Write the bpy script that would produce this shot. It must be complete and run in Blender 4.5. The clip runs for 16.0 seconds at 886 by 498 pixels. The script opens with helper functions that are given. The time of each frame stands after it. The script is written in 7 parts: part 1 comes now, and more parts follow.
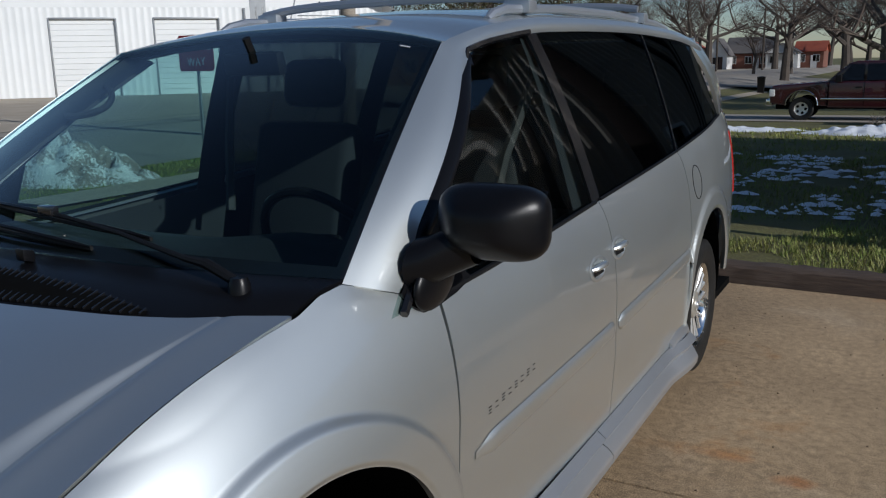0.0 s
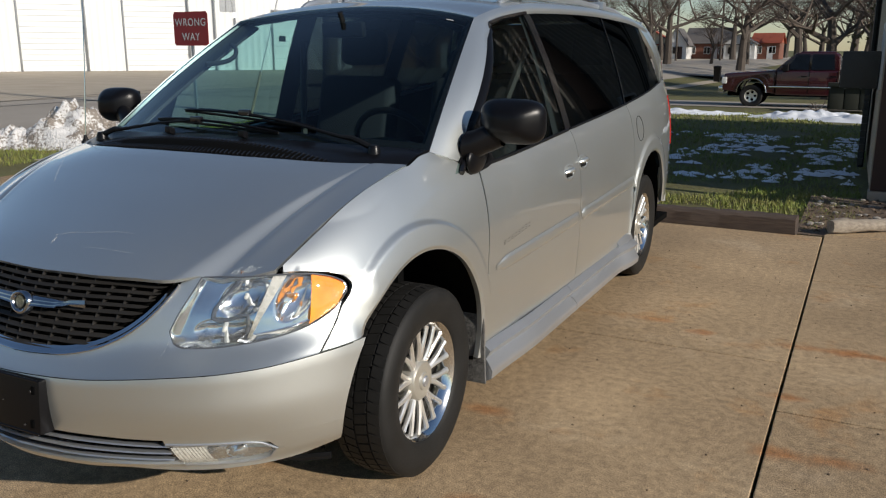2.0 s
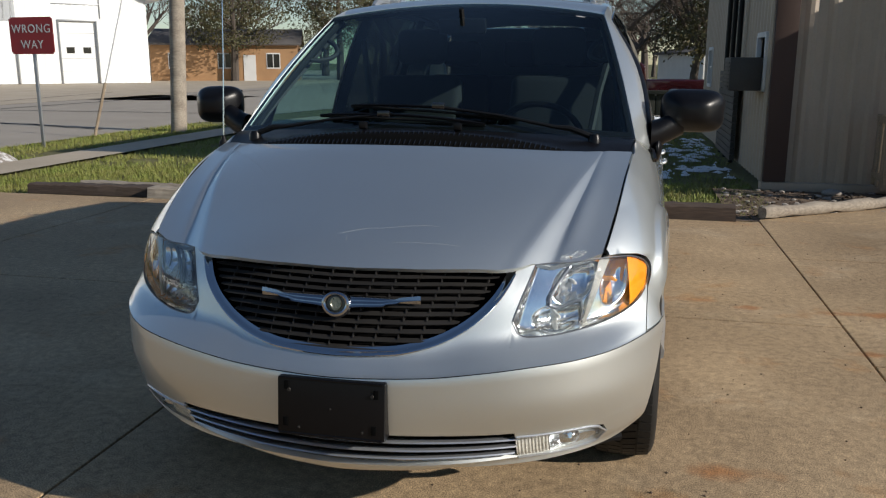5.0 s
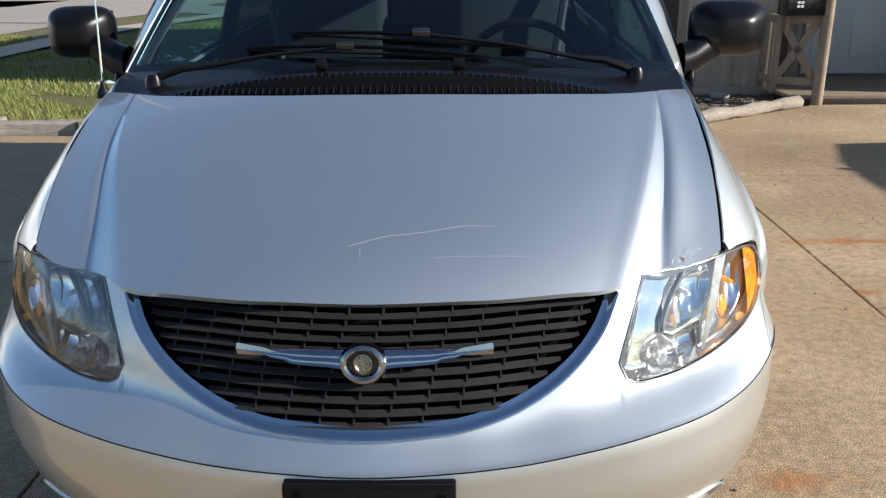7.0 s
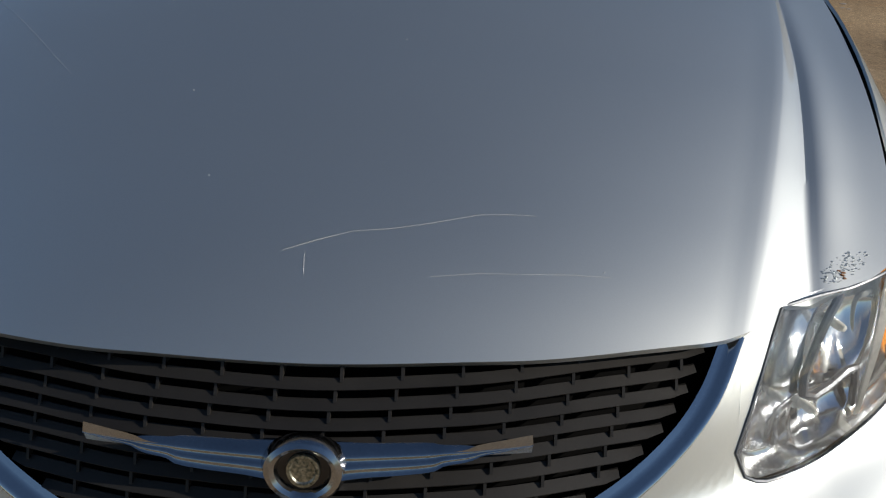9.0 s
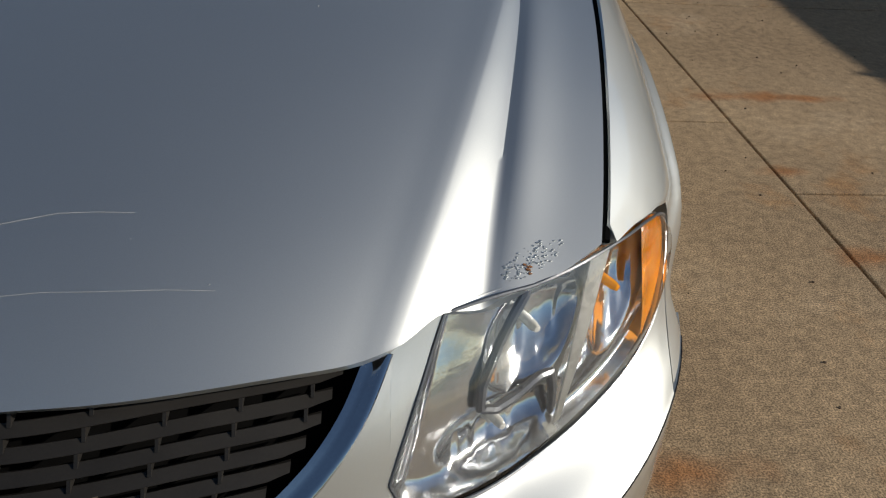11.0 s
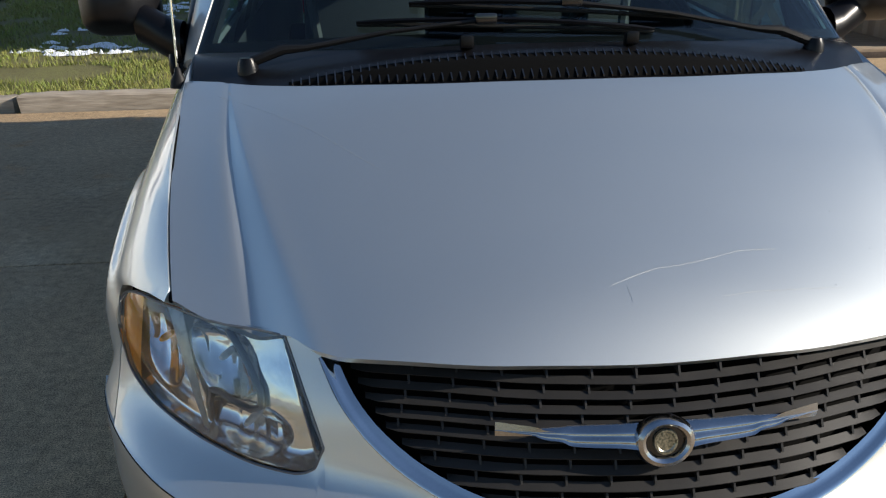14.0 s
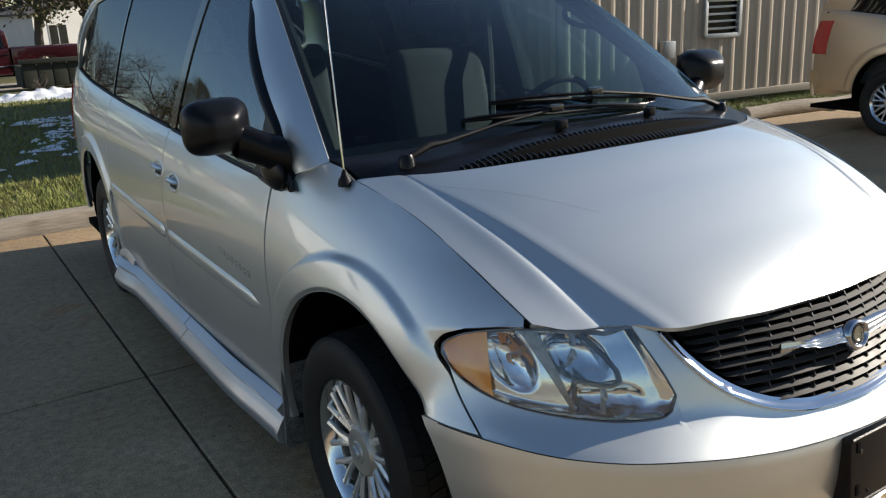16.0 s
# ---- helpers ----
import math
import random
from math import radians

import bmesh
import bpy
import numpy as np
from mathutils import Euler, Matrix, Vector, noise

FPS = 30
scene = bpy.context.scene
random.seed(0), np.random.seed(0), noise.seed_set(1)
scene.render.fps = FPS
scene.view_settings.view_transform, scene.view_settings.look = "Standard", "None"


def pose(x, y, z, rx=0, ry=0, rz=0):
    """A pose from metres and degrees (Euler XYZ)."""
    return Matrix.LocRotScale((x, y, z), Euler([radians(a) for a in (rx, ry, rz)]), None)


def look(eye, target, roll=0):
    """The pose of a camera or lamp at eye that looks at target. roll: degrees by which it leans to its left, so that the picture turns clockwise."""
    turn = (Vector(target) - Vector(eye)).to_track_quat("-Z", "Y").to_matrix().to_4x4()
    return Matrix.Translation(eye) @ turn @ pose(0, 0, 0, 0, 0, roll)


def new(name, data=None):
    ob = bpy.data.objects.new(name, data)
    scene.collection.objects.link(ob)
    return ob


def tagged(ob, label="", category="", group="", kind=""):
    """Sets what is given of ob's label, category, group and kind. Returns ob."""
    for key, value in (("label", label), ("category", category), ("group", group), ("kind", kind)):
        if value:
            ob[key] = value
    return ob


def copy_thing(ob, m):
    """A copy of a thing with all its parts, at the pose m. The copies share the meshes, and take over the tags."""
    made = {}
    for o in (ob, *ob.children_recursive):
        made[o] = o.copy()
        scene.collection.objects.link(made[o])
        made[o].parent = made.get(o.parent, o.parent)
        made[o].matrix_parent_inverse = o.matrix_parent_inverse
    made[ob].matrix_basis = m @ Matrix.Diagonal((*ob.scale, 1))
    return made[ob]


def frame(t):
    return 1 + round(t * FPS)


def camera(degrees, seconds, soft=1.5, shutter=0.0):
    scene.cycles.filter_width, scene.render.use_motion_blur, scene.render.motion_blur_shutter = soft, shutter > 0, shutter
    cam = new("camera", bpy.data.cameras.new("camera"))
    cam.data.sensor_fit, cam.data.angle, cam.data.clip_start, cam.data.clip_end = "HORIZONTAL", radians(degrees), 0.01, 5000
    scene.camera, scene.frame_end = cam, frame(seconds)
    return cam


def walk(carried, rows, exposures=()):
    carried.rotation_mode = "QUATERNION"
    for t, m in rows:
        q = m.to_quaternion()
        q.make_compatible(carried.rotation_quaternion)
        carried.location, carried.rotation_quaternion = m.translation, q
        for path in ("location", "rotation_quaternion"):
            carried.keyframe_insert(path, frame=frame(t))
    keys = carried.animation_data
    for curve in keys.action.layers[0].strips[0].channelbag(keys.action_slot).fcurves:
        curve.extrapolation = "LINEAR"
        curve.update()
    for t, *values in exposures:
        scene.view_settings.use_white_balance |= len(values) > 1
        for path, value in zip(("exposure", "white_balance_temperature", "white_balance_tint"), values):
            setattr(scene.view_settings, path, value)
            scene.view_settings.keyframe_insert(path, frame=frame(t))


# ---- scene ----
# ---------------------------------------------------------------- camera and its walk
cam = camera(55.9, 16.0, soft=1.2)
PATH = [
    (0, (1.756, -1.116, 1.538), (0.796, 0.585, 1.109), -1.2),
    (0.5, (1.97, -1.349, 1.527), (0.962, 0.324, 1.097), -1.2),
    (1, (2.018, -1.706, 1.482), (1.067, -0.012, 1.007), -1.1),
    (1.5, (2.076, -2.114, 1.465), (1.162, -0.401, 0.987), -1.1),
    (2, (2.155, -2.424, 1.469), (1.281, -0.686, 1.004), 0.1),
    (2.5, (2.104, -2.718, 1.432), (1.29, -0.939, 1.013), -0.3),
    (3, (1.926, -2.954, 1.408), (1.14, -1.163, 0.994), -0.8),
    (3.5, (1.653, -2.951, 1.395), (0.91, -1.143, 0.973), -0.8),
    (4, (1.343, -2.957, 1.391), (0.646, -1.13, 0.969), -0.7),
    (4.5, (1.026, -3.04, 1.401), (0.463, -1.168, 0.978), -0.5),
    (4.7, (0.914, -3.021, 1.392), (0.411, -1.133, 0.965), -0.2),
    (6.8, (0.202, -2.32, 1.415), (0.127, -0.416, 0.808), -0.8),
    (7, (0.17, -2.207, 1.424), (0.131, -0.319, 0.765), -0.5),
    (7.5, (0.086, -1.915, 1.401), (0.102, -0.078, 0.61), 1.1),
    (8, (0.092, -1.691, 1.37), (0.146, 0.104, 0.49), 2.2),
    (8.5, (0.13, -1.548, 1.331), (0.16, 0.238, 0.431), 2.2),
    (9, (0.138, -1.524, 1.334), (0.126, 0.25, 0.411), 1.5),
    (9.5, (0.174, -1.524, 1.309), (0.277, 0.262, 0.414), 2.7),
    (10, (0.402, -1.407, 1.36), (0.479, 0.289, 0.303), 3.0),
    (10.2, (0.445, -1.338, 1.328), (0.601, 0.337, 0.247), 4.0),
    (12.5, (0.425, -1.381, 1.345), (0.637, 0.365, 0.393), 3.3),
    (13, (0.15, -1.625, 1.382), (0.326, 0.21, 0.606), 1.2),
    (13.5, (-0.12, -1.747, 1.405), (-0.005, 0.098, 0.642), 0.2),
    (14, (-0.381, -1.817, 1.427), (-0.224, 0.029, 0.674), -0.7),
    (14.5, (-0.672, -1.957, 1.444), (-0.175, -0.138, 0.775), -0.4),
    (15, (-1.044, -1.911, 1.446), (-0.349, -0.162, 0.77), 0.2),
    (15.5, (-1.361, -1.887, 1.451), (-0.478, -0.205, 0.824), -0.7),
    (16, (-1.726, -1.896, 1.518), (-0.716, -0.265, 0.955), -2.8),
]

EXPOSURES = [(0.0, -0.32, 5750, 10), (1.0, 0.05, 6200, 10), (2.0, 0.13, 6450, 10), (2.5, -0.1, 6500, 10), (3.5, -0.1, 6650, 10), (4.5, 0.02, 6500, 10), (7.0, 0.90, 6200, 10), (8.0, 0.45, 6250, 10), (9.0, -0.1, 6450, 10), (9.5, -0.05, 6500, 10), (10.0, -0.08, 6700, 10), (12.5, -0.45, 6500, 10), (13.0, 0.12, 6500, 10), (13.5, 0.5, 6350, 10), (14.5, 0.90, 6750, 10), (16.0, 0.75, 6700, 10)]
walk(cam, [(t, look(eye, target, roll)) for t, eye, target, roll in PATH], EXPOSURES)

# ---------------------------------------------------------------- world and sun
SUN_EL, SUN_AZ = radians(23.0), math.atan2(0.978, -0.210)   # azimuth clockwise from +y
world = bpy.data.worlds.new("world")
scene.world = world
world.use_nodes = True
_wt = world.node_tree
_sky = _wt.nodes.new("ShaderNodeTexSky")
_sky.sky_type = "NISHITA"
_sky.sun_disc = False
_sky.sun_elevation, _sky.sun_rotation = SUN_EL, SUN_AZ
_sky.air_density, _sky.dust_density, _sky.ozone_density = 1.0, 0.15, 2.6
_wt.links.new(_sky.outputs[0], _wt.nodes["Background"].inputs[0])
_wt.nodes["Background"].inputs[1].default_value = 0.078

sun_data = bpy.data.lights.new("sun", "SUN")
sun_data.energy, sun_data.angle, sun_data.color = 4.5, radians(0.53), (1.0, 0.92, 0.81)
sun = new("sun", sun_data)
SUN_DIR = Vector((math.sin(SUN_AZ) * math.cos(SUN_EL), math.cos(SUN_AZ) * math.cos(SUN_EL), math.sin(SUN_EL)))
sun.matrix_world = look(SUN_DIR * 30, (0, 0, 0))

# ---------------------------------------------------------------- materials
def material(name, base, rough=0.6, metal=0.0, second=None, scale=8.0, fine=120.0, bump=0.1, mix=0.5, spec=0.5,
             coat=0.0, coat_rough=0.04, rough_var=0.1, bump_dist=0.002, emit=None, alpha_noise=None):
    """A surface with colour varied at two scales, uneven gloss and fine relief."""
    m = bpy.data.materials.new(name)
    m.use_nodes = True
    n, l = m.node_tree.nodes, m.node_tree.links
    b = n["Principled BSDF"]
    b.inputs["Metallic"].default_value = metal
    b.inputs["Specular IOR Level"].default_value = spec
    b.inputs["Coat Weight"].default_value = coat
    b.inputs["Coat Roughness"].default_value = coat_rough
    co = n.new("ShaderNodeTexCoord")
    big, small = n.new("ShaderNodeTexNoise"), n.new("ShaderNodeTexNoise")
    for tex, s in ((big, scale), (small, fine)):
        tex.inputs["Scale"].default_value = s
        tex.inputs["Detail"].default_value = 4.0
        l.new(co.outputs["Object"], tex.inputs["Vector"])
    second = second or tuple(c * 0.72 for c in base)
    ramp = n.new("ShaderNodeValToRGB")
    ramp.color_ramp.elements[0].position, ramp.color_ramp.elements[1].position = 0.35, 0.68
    ramp.color_ramp.elements[0].color, ramp.color_ramp.elements[1].color = (*second, 1), (*base, 1)
    add = n.new("ShaderNodeMath")
    add.operation = "MULTIPLY_ADD"
    add.inputs[1].default_value, add.inputs[2].default_value = mix, 0.0
    l.new(small.outputs["Fac"], add.inputs[0])
    half = n.new("ShaderNodeMath")
    half.operation = "MULTIPLY_ADD"
    half.inputs[1].default_value = 1.0 - mix
    l.new(big.outputs["Fac"], half.inputs[0])
    l.new(add.outputs[0], half.inputs[2])
    l.new(half.outputs[0], ramp.inputs["Fac"])
    l.new(ramp.outputs[0], b.inputs["Base Color"])
    r = n.new("ShaderNodeMapRange")
    r.inputs["To Min"].default_value, r.inputs["To Max"].default_value = max(0.02, rough - rough_var), min(1, rough + rough_var)
    l.new(big.outputs["Fac"], r.inputs["Value"])
    l.new(r.outputs[0], b.inputs["Roughness"])
    if bump:
        bp = n.new("ShaderNodeBump")
        bp.inputs["Strength"].default_value, bp.inputs["Distance"].default_value = bump, bump_dist
        l.new(small.outputs["Fac"], bp.inputs["Height"])
        l.new(bp.outputs[0], b.inputs["Normal"])
    if emit:
        b.inputs["Emission Color"].default_value, b.inputs["Emission Strength"].default_value = (*emit[0], 1), emit[1]
    return m


def nodes_of(m):
    return m.node_tree.nodes, m.node_tree.links, m.node_tree.nodes["Principled BSDF"]


def glass(name, tint, gloss=(1, 1, 1), ior=1.45, rough=0.0, share=1.0, least=0.0):
    """A thin pane: light passes tinted, the surroundings are mirrored by Fresnel; share and least flatten that."""
    m = bpy.data.materials.new(name)
    m.use_nodes = True
    n, l = m.node_tree.nodes, m.node_tree.links
    n.remove(n["Principled BSDF"])
    t, g, f, k, x = (n.new("ShaderNode" + q) for q in ("BsdfTransparent", "BsdfGlossy", "Fresnel", "Math", "MixShader"))
    t.inputs[0].default_value, g.inputs[0].default_value = (*tint, 1), (*gloss, 1)
    g.inputs["Roughness"].default_value = rough
    f.inputs[0].default_value = ior
    k.operation = "MULTIPLY_ADD"
    k.inputs[1].default_value, k.inputs[2].default_value = share, least
    l.new(f.outputs[0], k.inputs[0])
    l.new(k.outputs[0], x.inputs[0])
    l.new(t.outputs[0], x.inputs[1])
    l.new(g.outputs[0], x.inputs[2])
    l.new(x.outputs[0], n["Material Output"].inputs[0])
    return m


# car
PAINT = material("silver_paint", (0.675, 0.705, 0.692), 0.45, 0.93, (0.617, 0.645, 0.642), 1.5, 900.0, 0.07, 0.45, coat=1.0, coat_rough=0.025, rough_var=0.02, bump_dist=0.0004)
nodes_of(PAINT)[2].inputs["Coat IOR"].default_value = 1.6
LOWER = material("silver_cladding", (0.50, 0.52, 0.55), 0.38, 0.75, (0.44, 0.46, 0.49), 2.0, 700.0, 0.05, 0.35, coat=0.4, rough_var=0.04, bump_dist=0.0004)
CHROME = material("chrome", (0.66, 0.67, 0.69), 0.07, 1.0, (0.60, 0.61, 0.64), 20.0, 300.0, 0.02, rough_var=0.04)
ALLOY = material("alloy", (0.80, 0.79, 0.76), 0.30, 0.75, (0.70, 0.69, 0.66), 14.0, 260.0, 0.06, rough_var=0.08)
HUB = material("satin_hub", (0.52, 0.50, 0.44), 0.38, 0.6, (0.44, 0.42, 0.37), 14.0, 260.0, 0.06, rough_var=0.08)
FLAP_GREY = material("spattered_flap", (0.20, 0.195, 0.185), 0.6, 0.0, (0.03, 0.03, 0.03), 30.0, 180.0, 0.2, 0.6, rough_var=0.1)
ALLOY_LIP = material("polished_alloy", (0.78, 0.78, 0.77), 0.13, 1.0, (0.68, 0.68, 0.67), 14.0, 260.0, 0.04, rough_var=0.06)
RUBBER = material("tyre_rubber", (0.014, 0.0135, 0.013), 0.62, 0.0, (0.008, 0.008, 0.0075), 12.0, 300.0, 0.25, rough_var=0.1, spec=0.3)
BLACK = material("black_plastic", (0.006, 0.006, 0.007), 0.30, 0.0, (0.004, 0.004, 0.005), 10.0, 500.0, 0.12, rough_var=0.06, spec=0.22)
GLOSS_BLACK = material("gloss_black", (0.010, 0.010, 0.012), 0.16, 0.0, (0.008, 0.008, 0.009), 10.0, 400.0, 0.03, coat=0.5, rough_var=0.04)
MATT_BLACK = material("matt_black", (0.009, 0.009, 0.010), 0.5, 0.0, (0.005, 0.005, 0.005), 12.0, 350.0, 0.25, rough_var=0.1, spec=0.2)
GRILLE = material("grille_plastic", (0.026, 0.024, 0.022), 0.48, 0.0, (0.018, 0.017, 0.016), 16.0, 420.0, 0.05, rough_var=0.1, spec=0.3)
# near-black, so the shade of hollows, gaps and openings is in the colour
DARK = material("void_shade", (0.004, 0.004, 0.004), 0.9, 0.0, (0.003, 0.003, 0.003), 5.0, 90.0, 0.0, spec=0.05)
# cabin colours set darker than real trim, putting the interior's shade into them
INTERIOR = material("shaded_grey_trim", (0.013, 0.016, 0.019), 0.62, 0.0, (0.009, 0.011, 0.013), 10.0, 500.0, 0.3)
SEAT = material("shaded_seat_cloth", (0.011, 0.013, 0.016), 0.85, 0.0, (0.008, 0.009, 0.011), 14.0, 700.0, 0.5)
BELT = material("shaded_grey_webbing", (0.035, 0.036, 0.036), 0.8, 0.0, (0.028, 0.028, 0.028), 18.0, 800.0, 0.4)
AMBER = material("amber_lens", (0.96, 0.41, 0.025), 0.12, 0.0, (0.87, 0.27, 0.011), 30.0, 150.0, 0.2, rough_var=0.05, coat=1.0)
RED_LENS = material("red_lens", (0.50, 0.012, 0.012), 0.15, 0.0, (0.40, 0.01, 0.01), 30.0, 150.0, 0.1, rough_var=0.05, coat=1.0)
REFLECTOR = material("reflector", (0.86, 0.88, 0.90), 0.10, 0.94, (0.74, 0.77, 0.80), 26.0, 90.0, 0.12, rough_var=0.05, bump_dist=0.002)
DIVIDER = material("lamp_divider", (0.13, 0.14, 0.16), 0.3, 0.5, (0.16, 0.17, 0.18), 20.0, 240.0, 0.1)
FROST = material("frosted_lamp", (0.80, 0.79, 0.75), 0.28, 0.1, (0.66, 0.65, 0.61), 60.0, 180.0, 0.3, rough_var=0.1)
BADGE_CHROME = material("brushed_chrome", (0.46, 0.47, 0.49), 0.16, 1.0, (0.36, 0.37, 0.40), 20.0, 300.0, 0.04, rough_var=0.05)
BADGE = material("badge_gold", (0.50, 0.47, 0.38), 0.30, 0.9, (0.10, 0.12, 0.10), 160.0, 320.0, 0.1)
SCRATCH = material("bare_scratch", (0.62, 0.63, 0.64), 0.6, 0.0, (0.5, 0.51, 0.52), 60.0, 300.0, 0.1)
RUSTED = material("rust_blister", (0.36, 0.16, 0.06), 0.75, 0.1, (0.20, 0.08, 0.03), 60.0, 300.0, 0.6)
WS_GLASS = glass("windscreen_glass", (0.48, 0.72, 0.73), share=0.95)
DOOR_GLASS = glass("door_glass", (0.58, 0.72, 0.69), (0.80, 0.88, 0.95), share=0.22, least=0.060)
DARK_GLASS = glass("privacy_glass", (0.045, 0.05, 0.052), (0.72, 0.80, 0.88), share=0.25, least=0.050)
LENS = glass("lamp_lens", (0.90, 0.92, 0.93), ior=1.45, rough=0.02, least=0.035)

# ---------------------------------------------------------------- building helpers
def pchip(*pts):
    """A smooth curve without overshoot through (x, value) pairs."""
    x = np.array([p[0] for p in pts], float)
    y = np.array([p[1] for p in pts], float)
    h = np.diff(x)
    d = np.diff(y) / h
    m = np.zeros(len(x))
    for i in range(1, len(x) - 1):
        if d[i - 1] * d[i] > 0:
            w1, w2 = 2 * h[i] + h[i - 1], h[i] + 2 * h[i - 1]
            m[i] = (w1 + w2) / (w1 / d[i - 1] + w2 / d[i])
    m[0], m[-1] = d[0], d[-1]

    def value(q):
        q = min(max(q, x[0]), x[-1])
        i = min(int(np.searchsorted(x, q, "right")) - 1, len(h) - 1)
        t = (q - x[i]) / h[i]
        return float(y[i] * (1 + 2 * t) * (1 - t) ** 2 + m[i] * h[i] * t * (1 - t) ** 2 + y[i + 1] * t * t * (3 - 2 * t) + m[i + 1] * h[i] * t * t * (t - 1))
    return value


def lerp(a, b, t):
    return a + (b - a) * t


def smooth(a, b, t):
    t = min(max((t - a) / (b - a), 0.0), 1.0)
    return t * t * (3 - 2 * t)


def part(name, bm, mat, parent=None, label="", angle=35):
    """Links a bmesh as one mesh object, under parent if one is given."""
    me = bpy.data.meshes.new(name)
    bm.to_mesh(me)
    bm.free()
    me.materials.append(mat)
    me.polygons.foreach_set("use_smooth", [True] * len(me.polygons))
    if angle < 180:
        me.set_sharp_from_angle(angle=radians(angle))
    ob = new(name, me)
    if parent is not None:
        ob.parent = parent
    if label:
        tagged(ob, label)
    return ob


def thing(name, label, category, group="", kind="", m=None):
    ob = new(name)
    if m is not None:
        ob.matrix_basis = m
    return tagged(ob, label, category, group, kind)


def grid(fn, nu, nv, bm=None, flip=False, closed=False):
    """A sheet of nu x nv quads from fn(u, v), u and v from 0 to 1."""
    bm = bm or bmesh.new()
    rows = [[bm.verts.new(fn(i / nu, j / nv)) for j in range(nv + 1)] for i in range(nu if closed else nu + 1)]
    for i in range(nu):
        for j in range(nv):
            q = (rows[i][j], rows[(i + 1) % len(rows)][j], rows[(i + 1) % len(rows)][j + 1], rows[i][j + 1])
            try:
                bm.faces.new(q[::-1] if flip else q)
            except ValueError:
                pass
    return bm


def flange(bm, depth=0.014, inner=(0, 1.2, 0.6)):
    """Folds the free edges of a panel inwards, so that it has an edge and a thickness."""
    bmesh.ops.remove_doubles(bm, verts=bm.verts, dist=1e-5)
    bm.normal_update()
    edges = [e for e in bm.edges if e.is_boundary]
    made = {}
    for v in {v for e in edges for v in e.verts}:
        n = v.normal.copy()
        to = Vector(inner) - v.co
        to.y *= 0.3
        if n.dot(to) < 0:
            n = -n
        made[v] = bm.verts.new(v.co + n * depth)
    for e in edges:
        a, b = e.verts
        try:
            bm.faces.new((a, b, made[b], made[a]))
        except ValueError:
            pass
    bmesh.ops.recalc_face_normals(bm, faces=bm.faces)
    return bm


def box(bm, x0, x1, y0, y1, z0, z1, bevel=0.0, m=None):
    vs = [bm.verts.new((x, y, z)) for x in (x0, x1) for y in (y0, y1) for z in (z0, z1)]
    if m is not None:
        for v in vs:
            v.co = m @ v.co
    a, b, c, d, e, f, g, h = vs
    faces = [bm.faces.new(q) for q in ((a, b, d, c), (e, g, h, f), (a, e, f, b), (c, d, h, g), (a, c, g, e), (b, f, h, d))]
    if bevel:
        bmesh.ops.bevel(bm, geom=list({ed for fa in faces for ed in fa.edges}), offset=bevel, segments=2, affect="EDGES", profile=0.6)
    return bm


def tube(bm, pts, r, sides=8, ends=True):
    """A round bar along points; r is a radius or one per point."""
    pts = [Vector(p) for p in pts]
    rs = r if hasattr(r, "__len__") else [r] * len(pts)
    rings, side = [], None
    for i, p in enumerate(pts):
        d = (pts[min(i + 1, len(pts) - 1)] - pts[max(i - 1, 0)]).normalized()
        if side is None:
            side = d.orthogonal().normalized()
        side = (side - d * side.dot(d)).normalized()
        up = d.cross(side)
        rings.append([bm.verts.new(p + (side * math.cos(a) + up * math.sin(a)) * rs[i]) for a in (2 * math.pi * k / sides for k in range(sides))])
    for a, b in zip(rings, rings[1:]):
        for k in range(sides):
            bm.faces.new((a[k], a[(k + 1) % sides], b[(k + 1) % sides], b[k]))
    if ends:
        bm.faces.new(rings[0][::-1])
        bm.faces.new(rings[-1])
    return bm


def spin(bm, profile, sides, m=None, arc=2 * math.pi, closed=True):
    """Turns (radius, height) pairs round the z axis."""
    m = m or Matrix()
    n = sides if closed else sides + 1
    rings = [[bm.verts.new(m @ Vector((r * math.cos(arc * k / sides), r * math.sin(arc * k / sides), h))) for r, h in profile] for k in range(n)]
    for k in range(sides):
        a, b = rings[k], rings[(k + 1) % n]
        for i in range(len(profile) - 1):
            bm.faces.new((a[i], b[i], b[i + 1], a[i + 1]))
    return bm


def bez(p0, p1, p2, p3, t):
    s = 1 - t
    return tuple(s ** 3 * a + 3 * s * s * t * b + 3 * s * t * t * c + t ** 3 * d for a, b, c, d in zip(p0, p1, p2, p3))

# ---------------------------------------------------------------- ground
CONCRETE = material("concrete", (0.52, 0.375, 0.22), 0.85, 0.0, (0.26, 0.18, 0.10), 0.9, 170.0, 0.15, 0.5, bump_dist=0.0012)
PLAIN_CONCRETE = material("old_concrete", (0.47, 0.40, 0.31), 0.9, 0.0, (0.36, 0.30, 0.22), 0.7, 30.0, 0.3, 0.4)
SOIL = material("lawn_soil", (0.150, 0.150, 0.040), 0.95, 0.0, (0.090, 0.075, 0.028), 1.2, 30.0, 0.8, 0.55, bump_dist=0.02)
ASPHALT = material("road_surface", (0.36, 0.32, 0.27), 0.9, 0.0, (0.29, 0.255, 0.21), 0.6, 40.0, 0.4)
TAR = material("tar_seam", (0.035, 0.032, 0.030), 0.7, 0.0, (0.02, 0.02, 0.02), 6.0, 60.0, 0.2)
SNOW = material("snow", (0.86, 0.88, 0.92), 0.6, 0.0, (0.70, 0.73, 0.78), 3.0, 40.0, 0.7, bump_dist=0.015)
